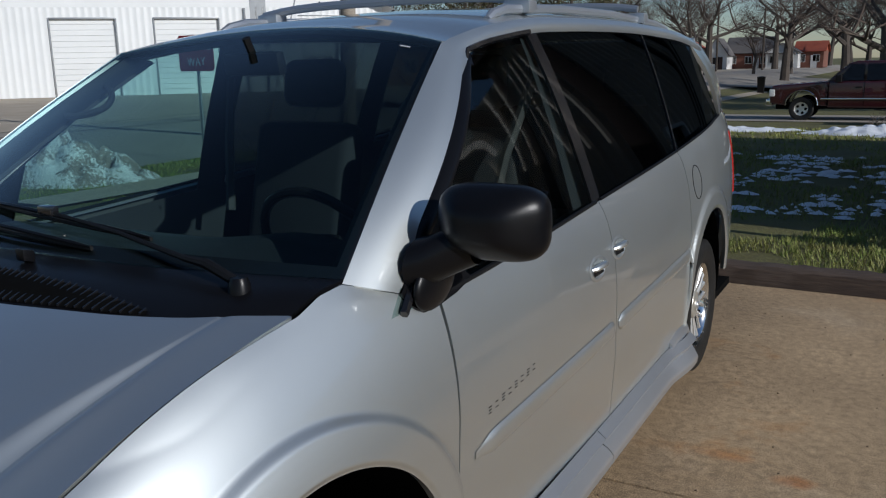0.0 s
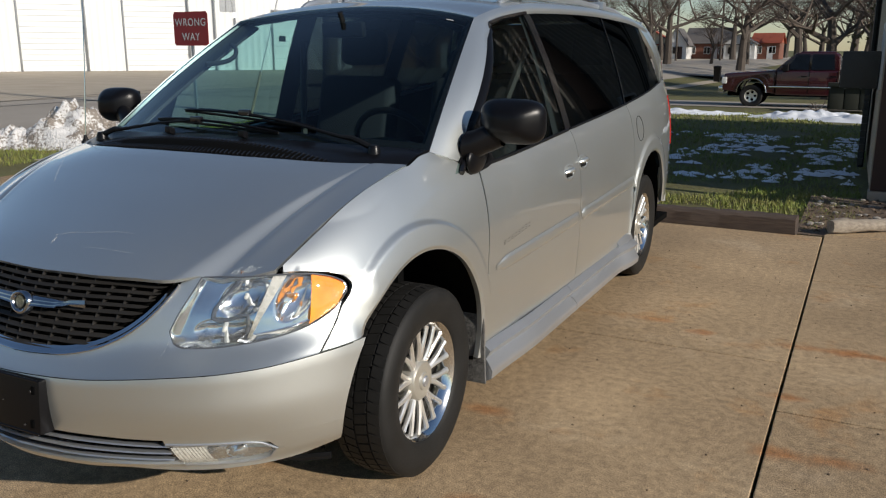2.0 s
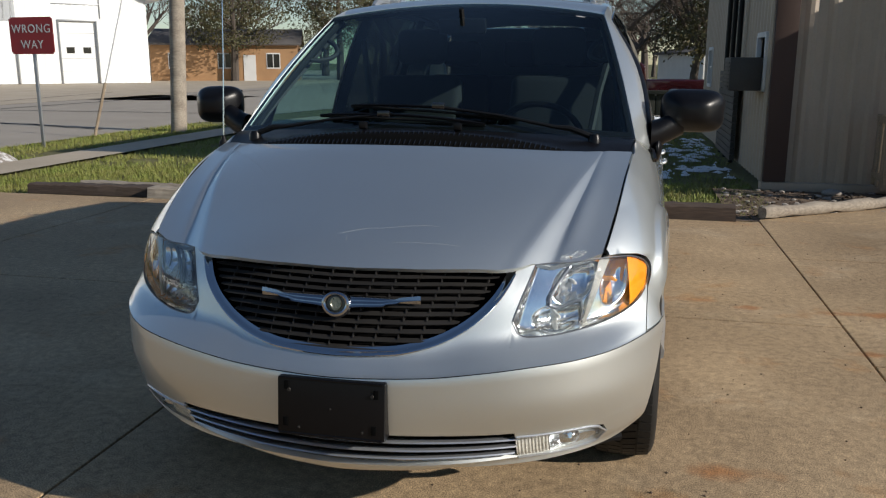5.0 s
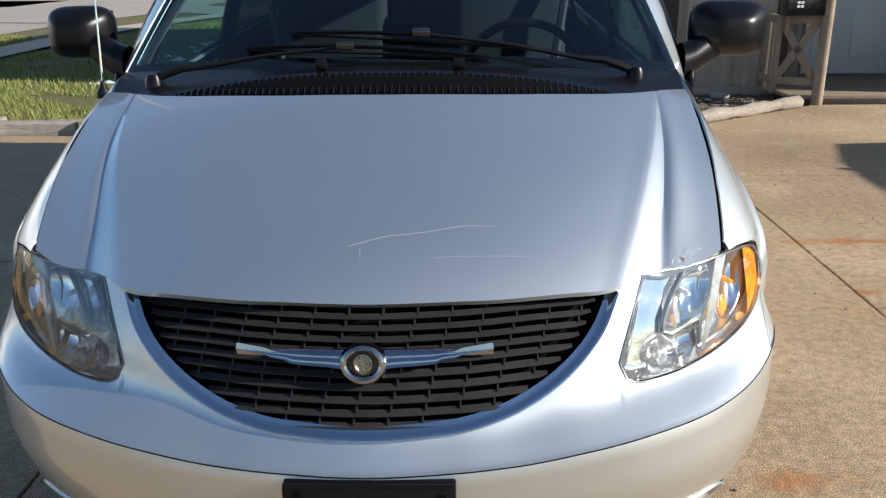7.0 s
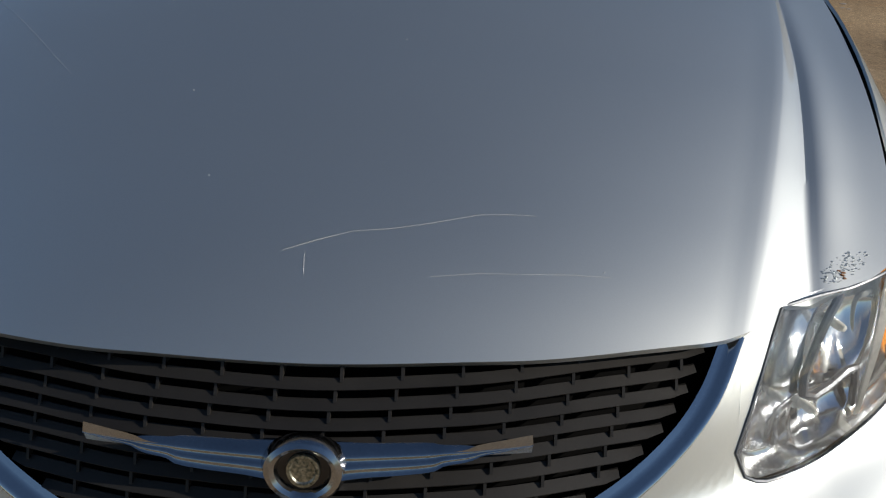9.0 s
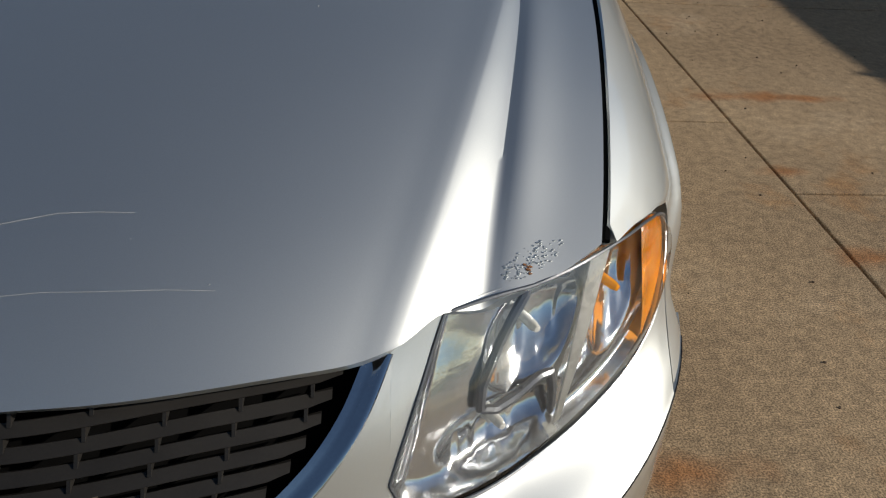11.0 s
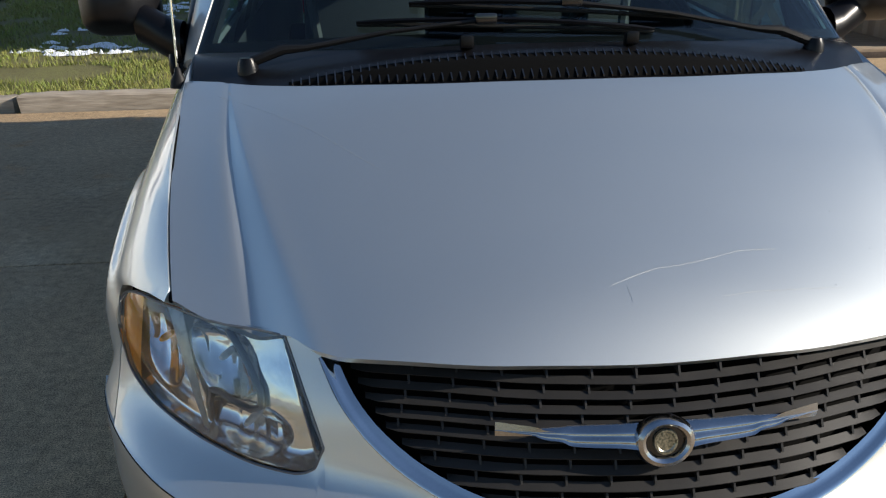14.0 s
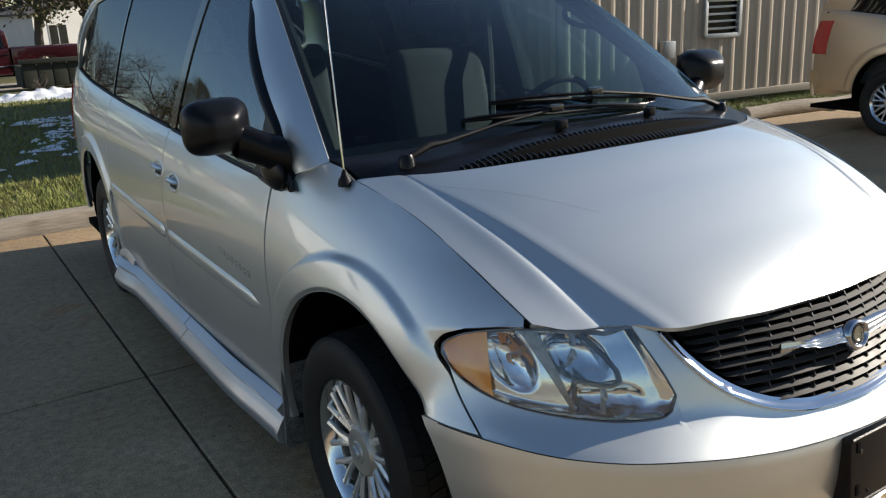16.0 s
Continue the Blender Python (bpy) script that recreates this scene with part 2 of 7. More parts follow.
DIRT = material("leaf_litter", (0.19, 0.13, 0.085), 0.95, 0.0, (0.09, 0.065, 0.045), 4.0, 60.0, 0.9, 0.6, bump_dist=0.012)
BLADE = material("grass_blade", (0.165, 0.240, 0.035), 0.7, 0.0, (0.230, 0.200, 0.060), 2.0, 25.0, 0.0, 0.5)
GRAVEL = material("gravel", (0.40, 0.36, 0.31), 0.9, 0.0, (0.24, 0.21, 0.18), 8.0, 60.0, 0.5)

# broom marks and rust stains of the drive
_n, _l, _b = nodes_of(CONCRETE)
_geo = _n.new("ShaderNodeNewGeometry")
_map = _n.new("ShaderNodeMapping")
_map.inputs["Scale"].default_value = (90.0, 1.2, 1.0)
_broom = _n.new("ShaderNodeTexNoise")
_broom.inputs["Scale"].default_value = 1.0
_broom.inputs["Detail"].default_value = 3.0
_l.new(_geo.outputs["Position"], _map.inputs["Vector"])
_l.new(_map.outputs[0], _broom.inputs["Vector"])
_bp = _n.new("ShaderNodeBump")
_bp.inputs["Strength"].default_value, _bp.inputs["Distance"].default_value = 0.40, 0.0016
_l.new(_broom.outputs["Fac"], _bp.inputs["Height"])
_old = _b.inputs["Normal"].links[0].from_socket
_l.new(_old, _bp.inputs["Normal"])
_l.new(_bp.outputs[0], _b.inputs["Normal"])
_colour = _b.inputs["Base Color"].links[0].from_socket
_edge = _n.new("ShaderNodeTexNoise")
_edge.inputs["Scale"].default_value, _edge.inputs["Detail"].default_value = 7.0, 5.0
_l.new(_geo.outputs["Position"], _edge.inputs["Vector"])
for _x, _y, _rx, _ry, _k in ((2.16, 1.98, 0.30, 0.07, 1.0), (1.99, 1.27, 0.13, 0.05, 0.9), (2.02, 0.69, 0.17, 0.08, 1.0), (2.20, 0.71, 0.13, 0.06, 0.8), (1.16, -0.15, 0.17, 0.07, 0.9),
                             (0.86, 0.57, 0.12, 0.06, 0.8), (1.48, 1.99, 0.10, 0.05, 1.0), (1.22, 2.10, 0.16, 0.05, 0.6), (2.40, 1.98, 0.22, 0.05, 0.9), (2.95, 0.60, 0.22, 0.08, 0.6)):
    _m = _n.new("ShaderNodeMapping")
    _m.vector_type = "POINT"
    _m.inputs["Location"].default_value = (-_x / _rx, -_y / _ry, 0)
    _m.inputs["Scale"].default_value = (1 / _rx, 1 / _ry, 0)
    _l.new(_geo.outputs["Position"], _m.inputs["Vector"])
    _len = _n.new("ShaderNodeVectorMath")
    _len.operation = "LENGTH"
    _l.new(_m.outputs[0], _len.inputs[0])
    _add = _n.new("ShaderNodeMath")
    _add.operation = "MULTIPLY_ADD"
    _add.inputs[1].default_value, _add.inputs[2].default_value = 1.8, -0.9
    _l.new(_edge.outputs["Fac"], _add.inputs[0])
    _sum = _n.new("ShaderNodeMath")
    _sum.operation = "ADD"
    _l.new(_len.outputs["Value"], _sum.inputs[0])
    _l.new(_add.outputs[0], _sum.inputs[1])
    _mr = _n.new("ShaderNodeMapRange")
    _mr.inputs["From Min"].default_value, _mr.inputs["From Max"].default_value = 1.0, 0.15
    _mr.inputs["To Min"].default_value, _mr.inputs["To Max"].default_value = 0.0, 0.75 * _k
    _l.new(_sum.outputs[0], _mr.inputs["Value"])
    _mix = _n.new("ShaderNodeMixRGB")
    _mix.inputs[2].default_value = (0.36, 0.125, 0.022, 1)
    _l.new(_mr.outputs[0], _mix.inputs[0])
    _l.new(_colour, _mix.inputs[1])
    _colour = _mix.outputs[0]
_pit = _n.new("ShaderNodeTexVoronoi")
_pit.inputs["Scale"].default_value = 95.0
_l.new(_geo.outputs["Position"], _pit.inputs["Vector"])
_pr = _n.new("ShaderNodeMapRange")
_pr.inputs["From Min"].default_value, _pr.inputs["From Max"].default_value = 0.10, 0.05
_pr.inputs["To Max"].default_value = 0.40
_l.new(_pit.outputs["Distance"], _pr.inputs["Value"])
_mix = _n.new("ShaderNodeMixRGB")
_mix.inputs[2].default_value = (0.10, 0.075, 0.05, 1)
_l.new(_pr.outputs[0], _mix.inputs[0])
_l.new(_colour, _mix.inputs[1])
for _sc, _lo, _hi, _amt, _col in ((2.1, 0.585, 0.70, 0.55, (0.40, 0.18, 0.045, 1)), (0.55, 0.50, 0.72, 0.45, (0.22, 0.155, 0.09, 1)), (5.5, 0.60, 0.72, 0.40, (0.15, 0.105, 0.065, 1)), (1.3, 0.56, 0.72, 0.35, (0.60, 0.48, 0.33, 1))):
    _bl = _n.new("ShaderNodeTexNoise")
    _bl.inputs["Scale"].default_value, _bl.inputs["Detail"].default_value = _sc, 7.0
    _bl.inputs["Roughness"].default_value = 0.62
    _off = _n.new("ShaderNodeVectorMath")
    _off.inputs[1].default_value = (_sc * 7, _sc * 3, 0)
    _l.new(_geo.outputs["Position"], _off.inputs[0])
    _l.new(_off.outputs[0], _bl.inputs["Vector"])
    _br = _n.new("ShaderNodeMapRange")
    _br.inputs["From Min"].default_value, _br.inputs["From Max"].default_value = _lo, _hi
    _br.inputs["To Max"].default_value = _amt
    _l.new(_bl.outputs["Fac"], _br.inputs["Value"])
    _bm2 = _n.new("ShaderNodeMixRGB")
    _bm2.inputs[2].default_value = _col
    _l.new(_br.outputs[0], _bm2.inputs[0])
    _l.new(_mix.outputs[0], _bm2.inputs[1])
    _mix = _bm2
_speck = _n.new("ShaderNodeTexNoise")
_speck.inputs["Scale"].default_value, _speck.inputs["Detail"].default_value = 210.0, 8.0
_l.new(_geo.outputs["Position"], _speck.inputs["Vector"])
_sr = _n.new("ShaderNodeMapRange")
_sr.inputs["From Min"].default_value, _sr.inputs["From Max"].default_value = 0.40, 0.60
_sr.inputs["To Min"].default_value, _sr.inputs["To Max"].default_value = 0.52, 1.36
_mott = _n.new("ShaderNodeTexNoise")
_mott.inputs["Scale"].default_value, _mott.inputs["Detail"].default_value, _mott.inputs["Roughness"].default_value = 26.0, 9.0, 0.72
_l.new(_geo.outputs["Position"], _mott.inputs["Vector"])
_mo = _n.new("ShaderNodeMapRange")
_mo.inputs["From Min"].default_value, _mo.inputs["From Max"].default_value = 0.38, 0.62
_mo.inputs["To Min"].default_value, _mo.inputs["To Max"].default_value = 0.74, 1.22
_l.new(_mott.outputs["Fac"], _mo.inputs["Value"])
_mott2 = _n.new("ShaderNodeMixRGB")
_mott2.blend_type = "MULTIPLY"
_mott2.inputs[0].default_value = 1.0
_l.new(_mix.outputs[0], _mott2.inputs[1])
_l.new(_mo.outputs[0], _mott2.inputs[2])
_mix = _mott2
_l.new(_speck.outputs["Fac"], _sr.inputs["Value"])
_grain = _n.new("ShaderNodeMixRGB")
_grain.blend_type = "MULTIPLY"
_grain.inputs[0].default_value = 1.0
_l.new(_mix.outputs[0], _grain.inputs[1])
_l.new(_sr.outputs[0], _grain.inputs[2])
_l.new(_grain.outputs[0], _b.inputs["Base Color"])

_fall = pchip((-2000, -0.05), (15, -0.05), (20, -0.16), (29, -0.43), (60, -0.75), (152, -1.1), (2000, -1.1))


def gz(x, y):
    """Height of the land: level round the drive, falling gently away behind."""
    return -0.05 + (_fall(y) + 0.05) * smooth(-14, -6, x)


def sheet(name, label, category, mat, x0, x1, y0, y1, lift, nu, nv, kind="structure", wob=0.0):
    rnd = random.Random(name)
    def fn(u, v):
        x, y = lerp(x0, x1, u), lerp(y0, y1, v)
        if wob:
            q = noise.noise(Vector((x * 0.9, y * 0.9, 3))) * wob
            x, y = x + (q if u in (0, 1) else 0), y + (q if v in (0, 1) else 0)
        return Vector((x, y, gz(x, y) + lift))
    return tagged(part(name, grid(fn, nu, nv), mat, None, "", 180), label, category, kind=kind)


tagged(part("ground", grid(lambda u, v: (lambda x, y: Vector((x, y, gz(x, y))))(lerp(-1, 1, u) ** 3 * 1500, lerp(-1, 1, v) ** 3 * 1500), 160, 160), SOIL, None, "", 180),
       "dormant winter lawn and soil reaching the horizon", "ground", kind="structure")
sheet("road", "worn pale street beside the verge", "road", ASPHALT, -20.3, -9.7, -90, 200, 0.02, 6, 40, wob=0.2)
sheet("apron", "tan concrete apron in front of the white building", "pavement", PLAIN_CONCRETE, -75, -20.3, -40, 150, 0.025, 6, 20)
sheet("pavement", "narrow concrete footpath along the verge", "pavement", PLAIN_CONCRETE, -7.95, -7.10, 5.2, 60, 0.045, 2, 40)
sheet("back_lane", "damp lane where the pickup stands", "road", ASPHALT, -60, 40, 26.6, 31.5, 0.02, 40, 6, wob=0.4)
sheet("far_road", "pale street before the far houses", "road", ASPHALT, -160, 120, 62, 96, 0.03, 30, 8, wob=0.5)
for pts in (((-20.0, 18.9), (-9.9, 19.6)), ((-14.0, 14.5), (-10.5, 13.4)), ((-18.5, -4), (-18.4, 60)), ((-20, 12.0), (-24, 34))):
    (x0, y0), (x1, y1) = pts
    bm = bmesh.new()
    d = Vector((y0 - y1, x1 - x0)).normalized() * 0.06
    rows = []
    for i in range(17):
        t = i / 16
        x, y = lerp(x0, x1, t), lerp(y0, y1, t) + 0.25 * noise.noise(Vector((t * 5, x0, 0)))
        rows.append([bm.verts.new((x + k * d.x, y + k * d.y, gz(x, y) + 0.031)) for k in (-1, 1)])
    for a, b in zip(rows, rows[1:]):
        bm.faces.new((a[0], a[1], b[1], b[0]))
    tagged(part("tar_seam", bm, TAR), "black tar line sealing a crack in the street", "road marking", kind="structure")


def blades(name, label, areas, seed, h=(0.03, 0.075)):
    """Grass as one object of many single blades."""
    rnd = np.random.RandomState(seed)
    verts, faces = [], []
    for x0, x1, y0, y1, count in areas:
        xs, ys = rnd.uniform(x0, x1, count), rnd.uniform(y0, y1, count)
        hs, az, ln, w = rnd.uniform(*h, count), rnd.uniform(0, 6.28, count), rnd.uniform(0.2, 1.0, count), rnd.uniform(0.003, 0.006, count)
        for x, y, hh, a, q, ww in zip(xs, ys, hs, az, ln, w):
            if noise.noise(Vector((x * 0.8, y * 0.8, 1.0))) < -0.25:
                continue
            g, n = gz(x, y), len(verts)
            ca, sa = math.cos(a), math.sin(a)
            ww *= 1 + max(y - 6, 0) * 0.12
            verts += [(x - sa * ww, y + ca * ww, g), (x + sa * ww, y - ca * ww, g), (x + ca * hh * q, y + sa * hh * q, g + hh)]
            faces.append((n, n + 1, n + 2))
    me = bpy.data.meshes.new(name)
    me.from_pydata(verts, [], faces)
    me.materials.append(BLADE)
    return tagged(new(name, me), label, "grass", kind="stuff")


_bn, _bl, _bb = nodes_of(BLADE)
blades("lawn_grass", "short dormant lawn grass behind the timber edging", ((-7.0, 2.2, 5.05, 7.5, 30000), (-7.0, 2.2, 7.5, 15, 22000), (-7.0, 3.5, 15, 22, 9000)), 5)
blades("verge_grass", "patchy dormant grass of the street verge", ((-9.7, -7.95, 3.0, 16, 14000), (-7.1, -4.2, 5.1, 14, 9000)), 6)
blades("wall_grass", "strip of bright grass along the metal wall", ((5.2, 9.8, 4.75, 6.2, 12000),), 8, (0.03, 0.09))

# ================================================================ the silver minivan
# Front axle at y = 0, rear axle at y = 3.03, nose towards -y, driver's side at +x.
van = thing("minivan", "silver minivan with scratched bonnet parked on the concrete drive", "car")

# ---- body surfaces
PLAN = pchip((-0.17, -0.938), (0, -0.955), (0.17, -0.938), (0.35, -0.888), (0.52, -0.812), (0.66, -0.718), (0.74, -0.648),
             (0.80, -0.582), (0.845, -0.515), (0.875, -0.450), (0.893, -0.390), (0.905, -0.320))
SET_BACK = pchip((0.24, 0.075), (0.275, 0.032), (0.34, 0.008), (0.45, 0.0), (0.546, 0.0), (0.551, 0.002), (0.556, 0.011), (0.575, 0.024),
                 (0.61, 0.043), (0.66, 0.060), (0.72, 0.078), (0.76, 0.095), (0.80, 0.118), (0.84, 0.142), (0.87, 0.162))
SET_SHARE = pchip((-0.3, 0.98), (0, 1.0), (0.3, 0.98), (0.5, 0.84), (0.6, 0.68), (0.735, 0.46), (0.92, 0.36))
CREASE = pchip((-0.25, 0.575), (0, 0.566), (0.25, 0.575), (0.40, 0.591), (0.5, 0.602), (0.7, 0.615), (0.84, 0.632), (0.92, 0.638))
# the bumper swells out below the lamps: how far, and over what height its shelf runs back to them
BULGE = pchip((-0.2, 0.022), (0, 0.012), (0.2, 0.022), (0.35, 0.042), (0.5, 0.062), (0.6, 0.067), (0.68, 0.060), (0.74, 0.049), (0.80, 0.034), (0.845, 0.022), (0.875, 0.013), (0.893, 0.007), (0.905, 0.003))
SHELF = pchip((-0.25, 0.055), (0, 0.046), (0.25, 0.055), (0.40, 0.066), (0.5, 0.058), (0.7, 0.060), (0.8, 0.085), (0.84, 0.115), (0.905, 0.12))
ARCH_F, ARCH_R, ARCH_RAD = (-0.06, 0.380), (3.005, 0.395), 0.440


def front(p, z, out=0.0):
    """The nose: p runs across along the plan curve, z is the height, out a shift towards the outside."""
    s, p = (-1 if p < 0 else 1), abs(p)
    d = (PLAN(p + 0.004) - PLAN(p - 0.004)) / 0.008 if p > 0.004 else 0.0
    q = Vector((-d, 1.0)).normalized()
    lift = (CREASE(p) - 0.553) * (1 - smooth(0.62, 0.80, z))
    rise = (z - CREASE(p)) / SHELF(p)
    swell = 1 - min(rise, 1.0) ** 1.5 * (2.5 - 1.5 * min(rise, 1.0)) if rise > 0 else 0.30 + 0.70 * smooth(0.30, 0.52, z)
    back = SET_BACK(z - lift) * SET_SHARE(p) - BULGE(p) * swell - out
    return Vector((s * (p + q.x * back), PLAN(p) + q.y * back, z))


def at_x(x, z):
    """The parameter p at which the nose has the half-width x at the height z."""
    a, b = 0.0, 0.905
    for _ in range(26):
        m = (a + b) / 2
        a, b = (m, b) if front(m, z).x < x else (a, m)
    return a


def p_of_y(y):
    a, b = 0.3, 0.905
    for _ in range(26):
        m = (a + b) / 2
        a, b = (m, b) if PLAN(m) < y else (a, m)
    return a


def fx(x, z, out=0.0):
    """The nose by its true half-width x."""
    s = -1 if x < 0 else 1
    v = front(at_x(abs(x), z), z, out)
    return Vector((s * v.x, v.y, v.z))


WIDE = pchip((-0.62, 0.745), (-0.55, 0.795), (-0.50, 0.830), (-0.435, 0.860), (-0.36, 0.880), (-0.2, 0.899), (0, 0.908), (0.45, 0.918), (1.0, 0.930),
             (1.5, 0.938), (2.4, 0.940), (3.0, 0.942), (3.5, 0.920), (3.85, 0.875), (4.06, 0.80))
TOP_X = pchip((-0.66, 0.694), (-0.605, 0.708), (-0.5, 0.727), (-0.4, 0.741), (-0.3, 0.752), (-0.2, 0.761), (-0.1, 0.770), (0.0, 0.778), (0.049, 0.783), (0.16, 0.804), (0.30, 0.836),
              (0.46, 0.860), (1.6, 0.866), (3.0, 0.858), (3.6, 0.825), (4.06, 0.75))
TOP_Z = pchip((-0.66, 0.822), (-0.605, 0.853), (-0.5, 0.909), (-0.4, 0.958), (-0.3, 0.998), (-0.2, 1.030), (-0.1, 1.056), (0.0, 1.077), (0.049, 1.085), (0.12, 1.089), (0.20, 1.083),
              (0.32, 1.060), (0.46, 1.036), (0.60, 1.040), (1.57, 1.094), (2.5, 1.148), (3.2, 1.205), (3.6, 1.245), (4.06, 1.27))
TOP_SHARE = pchip((-0.6, 0.50), (-0.2, 0.51), (0.1, 0.48), (0.35, 0.46), (0.6, 0.50), (1.0, 0.60), (4.0, 0.66))
TOP_DROP = pchip((-0.6, 0.20), (-0.2, 0.20), (0.1, 0.22), (0.35, 0.22), (0.6, 0.20), (1.0, 0.15), (4.0, 0.14))
LOWER_IN = pchip((0.15, -0.07), (0.30, -0.022), (0.45, -0.008), (0.60, 0.0), (0.72, 0.0))
_side_cache = {}


def flank(y, z, arch=None):
    """Half-width of the body side at y and z."""
    w = WIDE(y)
    if z <= 0.72:
        x = w + LOWER_IN(z)
    else:
        key = round(y, 4)
        if key not in _side_cache:
            k = smooth(-0.15, 0.0, y) * smooth(0.75, 0.6, y)
            near = [y + d for d in (-0.08, -0.04, 0.0, 0.04, 0.08)]
            xt, zt = lerp(TOP_X(y), sum(map(TOP_X, near)) / 5, k), lerp(TOP_Z(y), sum(map(TOP_Z, near)) / 5, k)
            c = [bez((w, 0.72), (w + 0.004, lerp(0.72, zt, lerp(0.45, 0.36, smooth(0.8, -0.3, y)))), (lerp(xt, w, TOP_SHARE(y)), lerp(zt, 0.72, TOP_DROP(y))), (xt, zt), i / 24) for i in range(25)]
            _side_cache[key] = (np.array([q[1] for q in c]), np.array([q[0] for q in c]))
        zs, xs = _side_cache[key]
        x = float(np.interp(z, zs, xs)) - 0.7 * max(z - zs[-1], 0.0)
    if arch:
        r = math.hypot(y - arch[0], z - arch[1])
        x += 0.014 * (1 - smooth(0.520, 0.542, r)) * (smooth(-0.47, -0.34, y) if arch is ARCH_F else 1.0) - 0.008 * (1 - smooth(0.440, 0.455, r))
    return x


def side_pt(s, y, z, arch=None, out=0.0):
    return Vector((s * (flank(y, z, arch) + out), y, z))


def along(pts, t):
    """A point on a polyline given as (t, y, z) rows."""
    for a, b in zip(pts, pts[1:]):
        if t <= b[0]:
            k = (t - a[0]) / (b[0] - a[0])
            return lerp(a[1], b[1], k), lerp(a[2], b[2], k)
    return pts[-1][1], pts[-1][2]


# ---- bonnet
HOOD_Z = pchip((-0.86, 0.811), (-0.832, 0.839), (-0.80, 0.866), (-0.77, 0.887), (-0.73, 0.910), (-0.6, 0.967), (-0.4, 1.050), (-0.2, 1.121), (0.0, 1.148), (0.1, 1.165))
HOOD_FRONT = pchip((-0.2, -0.821), (0, -0.832), (0.2, -0.821), (0.40, -0.780), (0.472, -0.750), (0.524, -0.699), (0.56, -0.6800), (0.60, -0.6595), (0.65, -0.6330), (0.705, -0.5930))
HOOD_REAR = pchip((-0.2, -0.205), (0, -0.215), (0.2, -0.205), (0.45, -0.150), (0.60, -0.085), (0.77, 0.045))
CREST_X = pchip((-0.84, 0.436), (-0.756, 0.470), (-0.7, 0.489), (-0.6, 0.524), (-0.5, 0.558), (-0.4, 0.590), (-0.3, 0.618), (-0.2, 0.642), (-0.1, 0.661), (0.1, 0.684))
CREST_Z = pchip((-0.84, 0.790), (-0.756, 0.836), (-0.7, 0.864), (-0.6, 0.911), (-0.5, 0.957), (-0.4, 0.999), (-0.3, 1.033), (-0.2, 1.060), (-0.1, 1.083), (0.0, 1.103), (0.1, 1.122))
VALLEY_X = pchip((-0.84, 0.540), (-0.7, 0.563), (-0.6, 0.583), (-0.5, 0.604), (-0.4, 0.624), (-0.3, 0.642), (-0.2, 0.656), (-0.1, 0.669), (0.1, 0.692))
VALLEY_Z = pchip((-0.84, 0.735), (-0.7, 0.818), (-0.66, 0.842), (-0.6, 0.876), (-0.5, 0.931), (-0.4, 0.979), (-0.3, 1.018), (-0.2, 1.051), (-0.1, 1.079), (0.0, 1.100), (0.1, 1.119))


def crown(x, y, z=1.0):
    """Fullness of the nose in the middle, nothing at the wings and lamps."""
    xe = lerp(0.60, 0.80, smooth(-0.75, -0.20, y))
    k = max(1 - (abs(x) / xe) ** 4, 0.0)
    rise = lerp(0.027, 0.035, smooth(-0.72, -0.25, y)) * (1 - smooth(-0.16, 0.03, y))
    return rise * k * (smooth(0.605, 0.735, z) if y < -0.5 else 1.0)


def hood_z(x, y):
    """The bonnet's height: a crowned middle, a sharp crest, the slope beside it, and the outer panel."""
    a = abs(x)
    cx, cz, vx, vz = CREST_X(y), CREST_Z(y), VALLEY_X(y), VALLEY_Z(y)
    ex, ez, mid = TOP_X(y), TOP_Z(y), HOOD_Z(y)
    if a <= cx:
        k = a / cx
        z = mid + (cz - mid) * (0.75 * k ** 2 + 0.25 * k ** 5) + 0.0022 * smooth(0.93, 1.0, k) * smooth(-0.1, -0.35, y)
    elif a <= vx:
        k = (a - cx) / (vx - cx)
        z = lerp(cz + 0.0022 * smooth(-0.1, -0.35, y), vz, 0.75 * k + 0.25 * k * k * (3 - 2 * k))
    else:
        k = min((a - vx) / (ex - vx), 1.0)
        z = lerp(vz, ez, k) + 14.9 * k * (1 - k) ** 5 * lerp(0.002, 0.0065, smooth(-0.1, -0.4, y)) * lerp(0.35, 1.0, smooth(-0.66, -0.50, y))
    return z - (crown(x, y) if a < 0.8 and y < 0.03 else 0.0)


def hood_pt(u, v):
    g = 2 * u - 1
    s, g = (-1 if g < 0 else 1), abs(g)
    e = 0.0015 * smooth(0.3, -1.0, s * g) - 0.0032 * smooth(0.3, 1.0, s * g)   # a closer gap on one side
    w = v ** 1.15
    x = 0.7 * g
    for _ in range(12):   # keep mesh lines on the crest and the valley
        y = lerp(HOOD_FRONT(x * lerp(1.0, 0.700 / 0.7645, w)), HOOD_REAR(x * lerp(0.7645 / 0.700, 1.0, w)), w)
        cx, vx, ex = CREST_X(y), VALLEY_X(y), TOP_X(y) - 0.0055 + e
        to = cx * g / 0.60 if g < 0.60 else lerp(cx, vx, (g - 0.60) / 0.14) if g < 0.74 else lerp(vx, ex, (g - 0.74) / 0.26)
        x = (x + to) / 2
    return Vector((s * x, y, hood_z(x, y)))


bonnet = part("bonnet", flange(grid(hood_pt, 150, 90)), PAINT, van, "silver bonnet with scratches and blistered paint", 30)


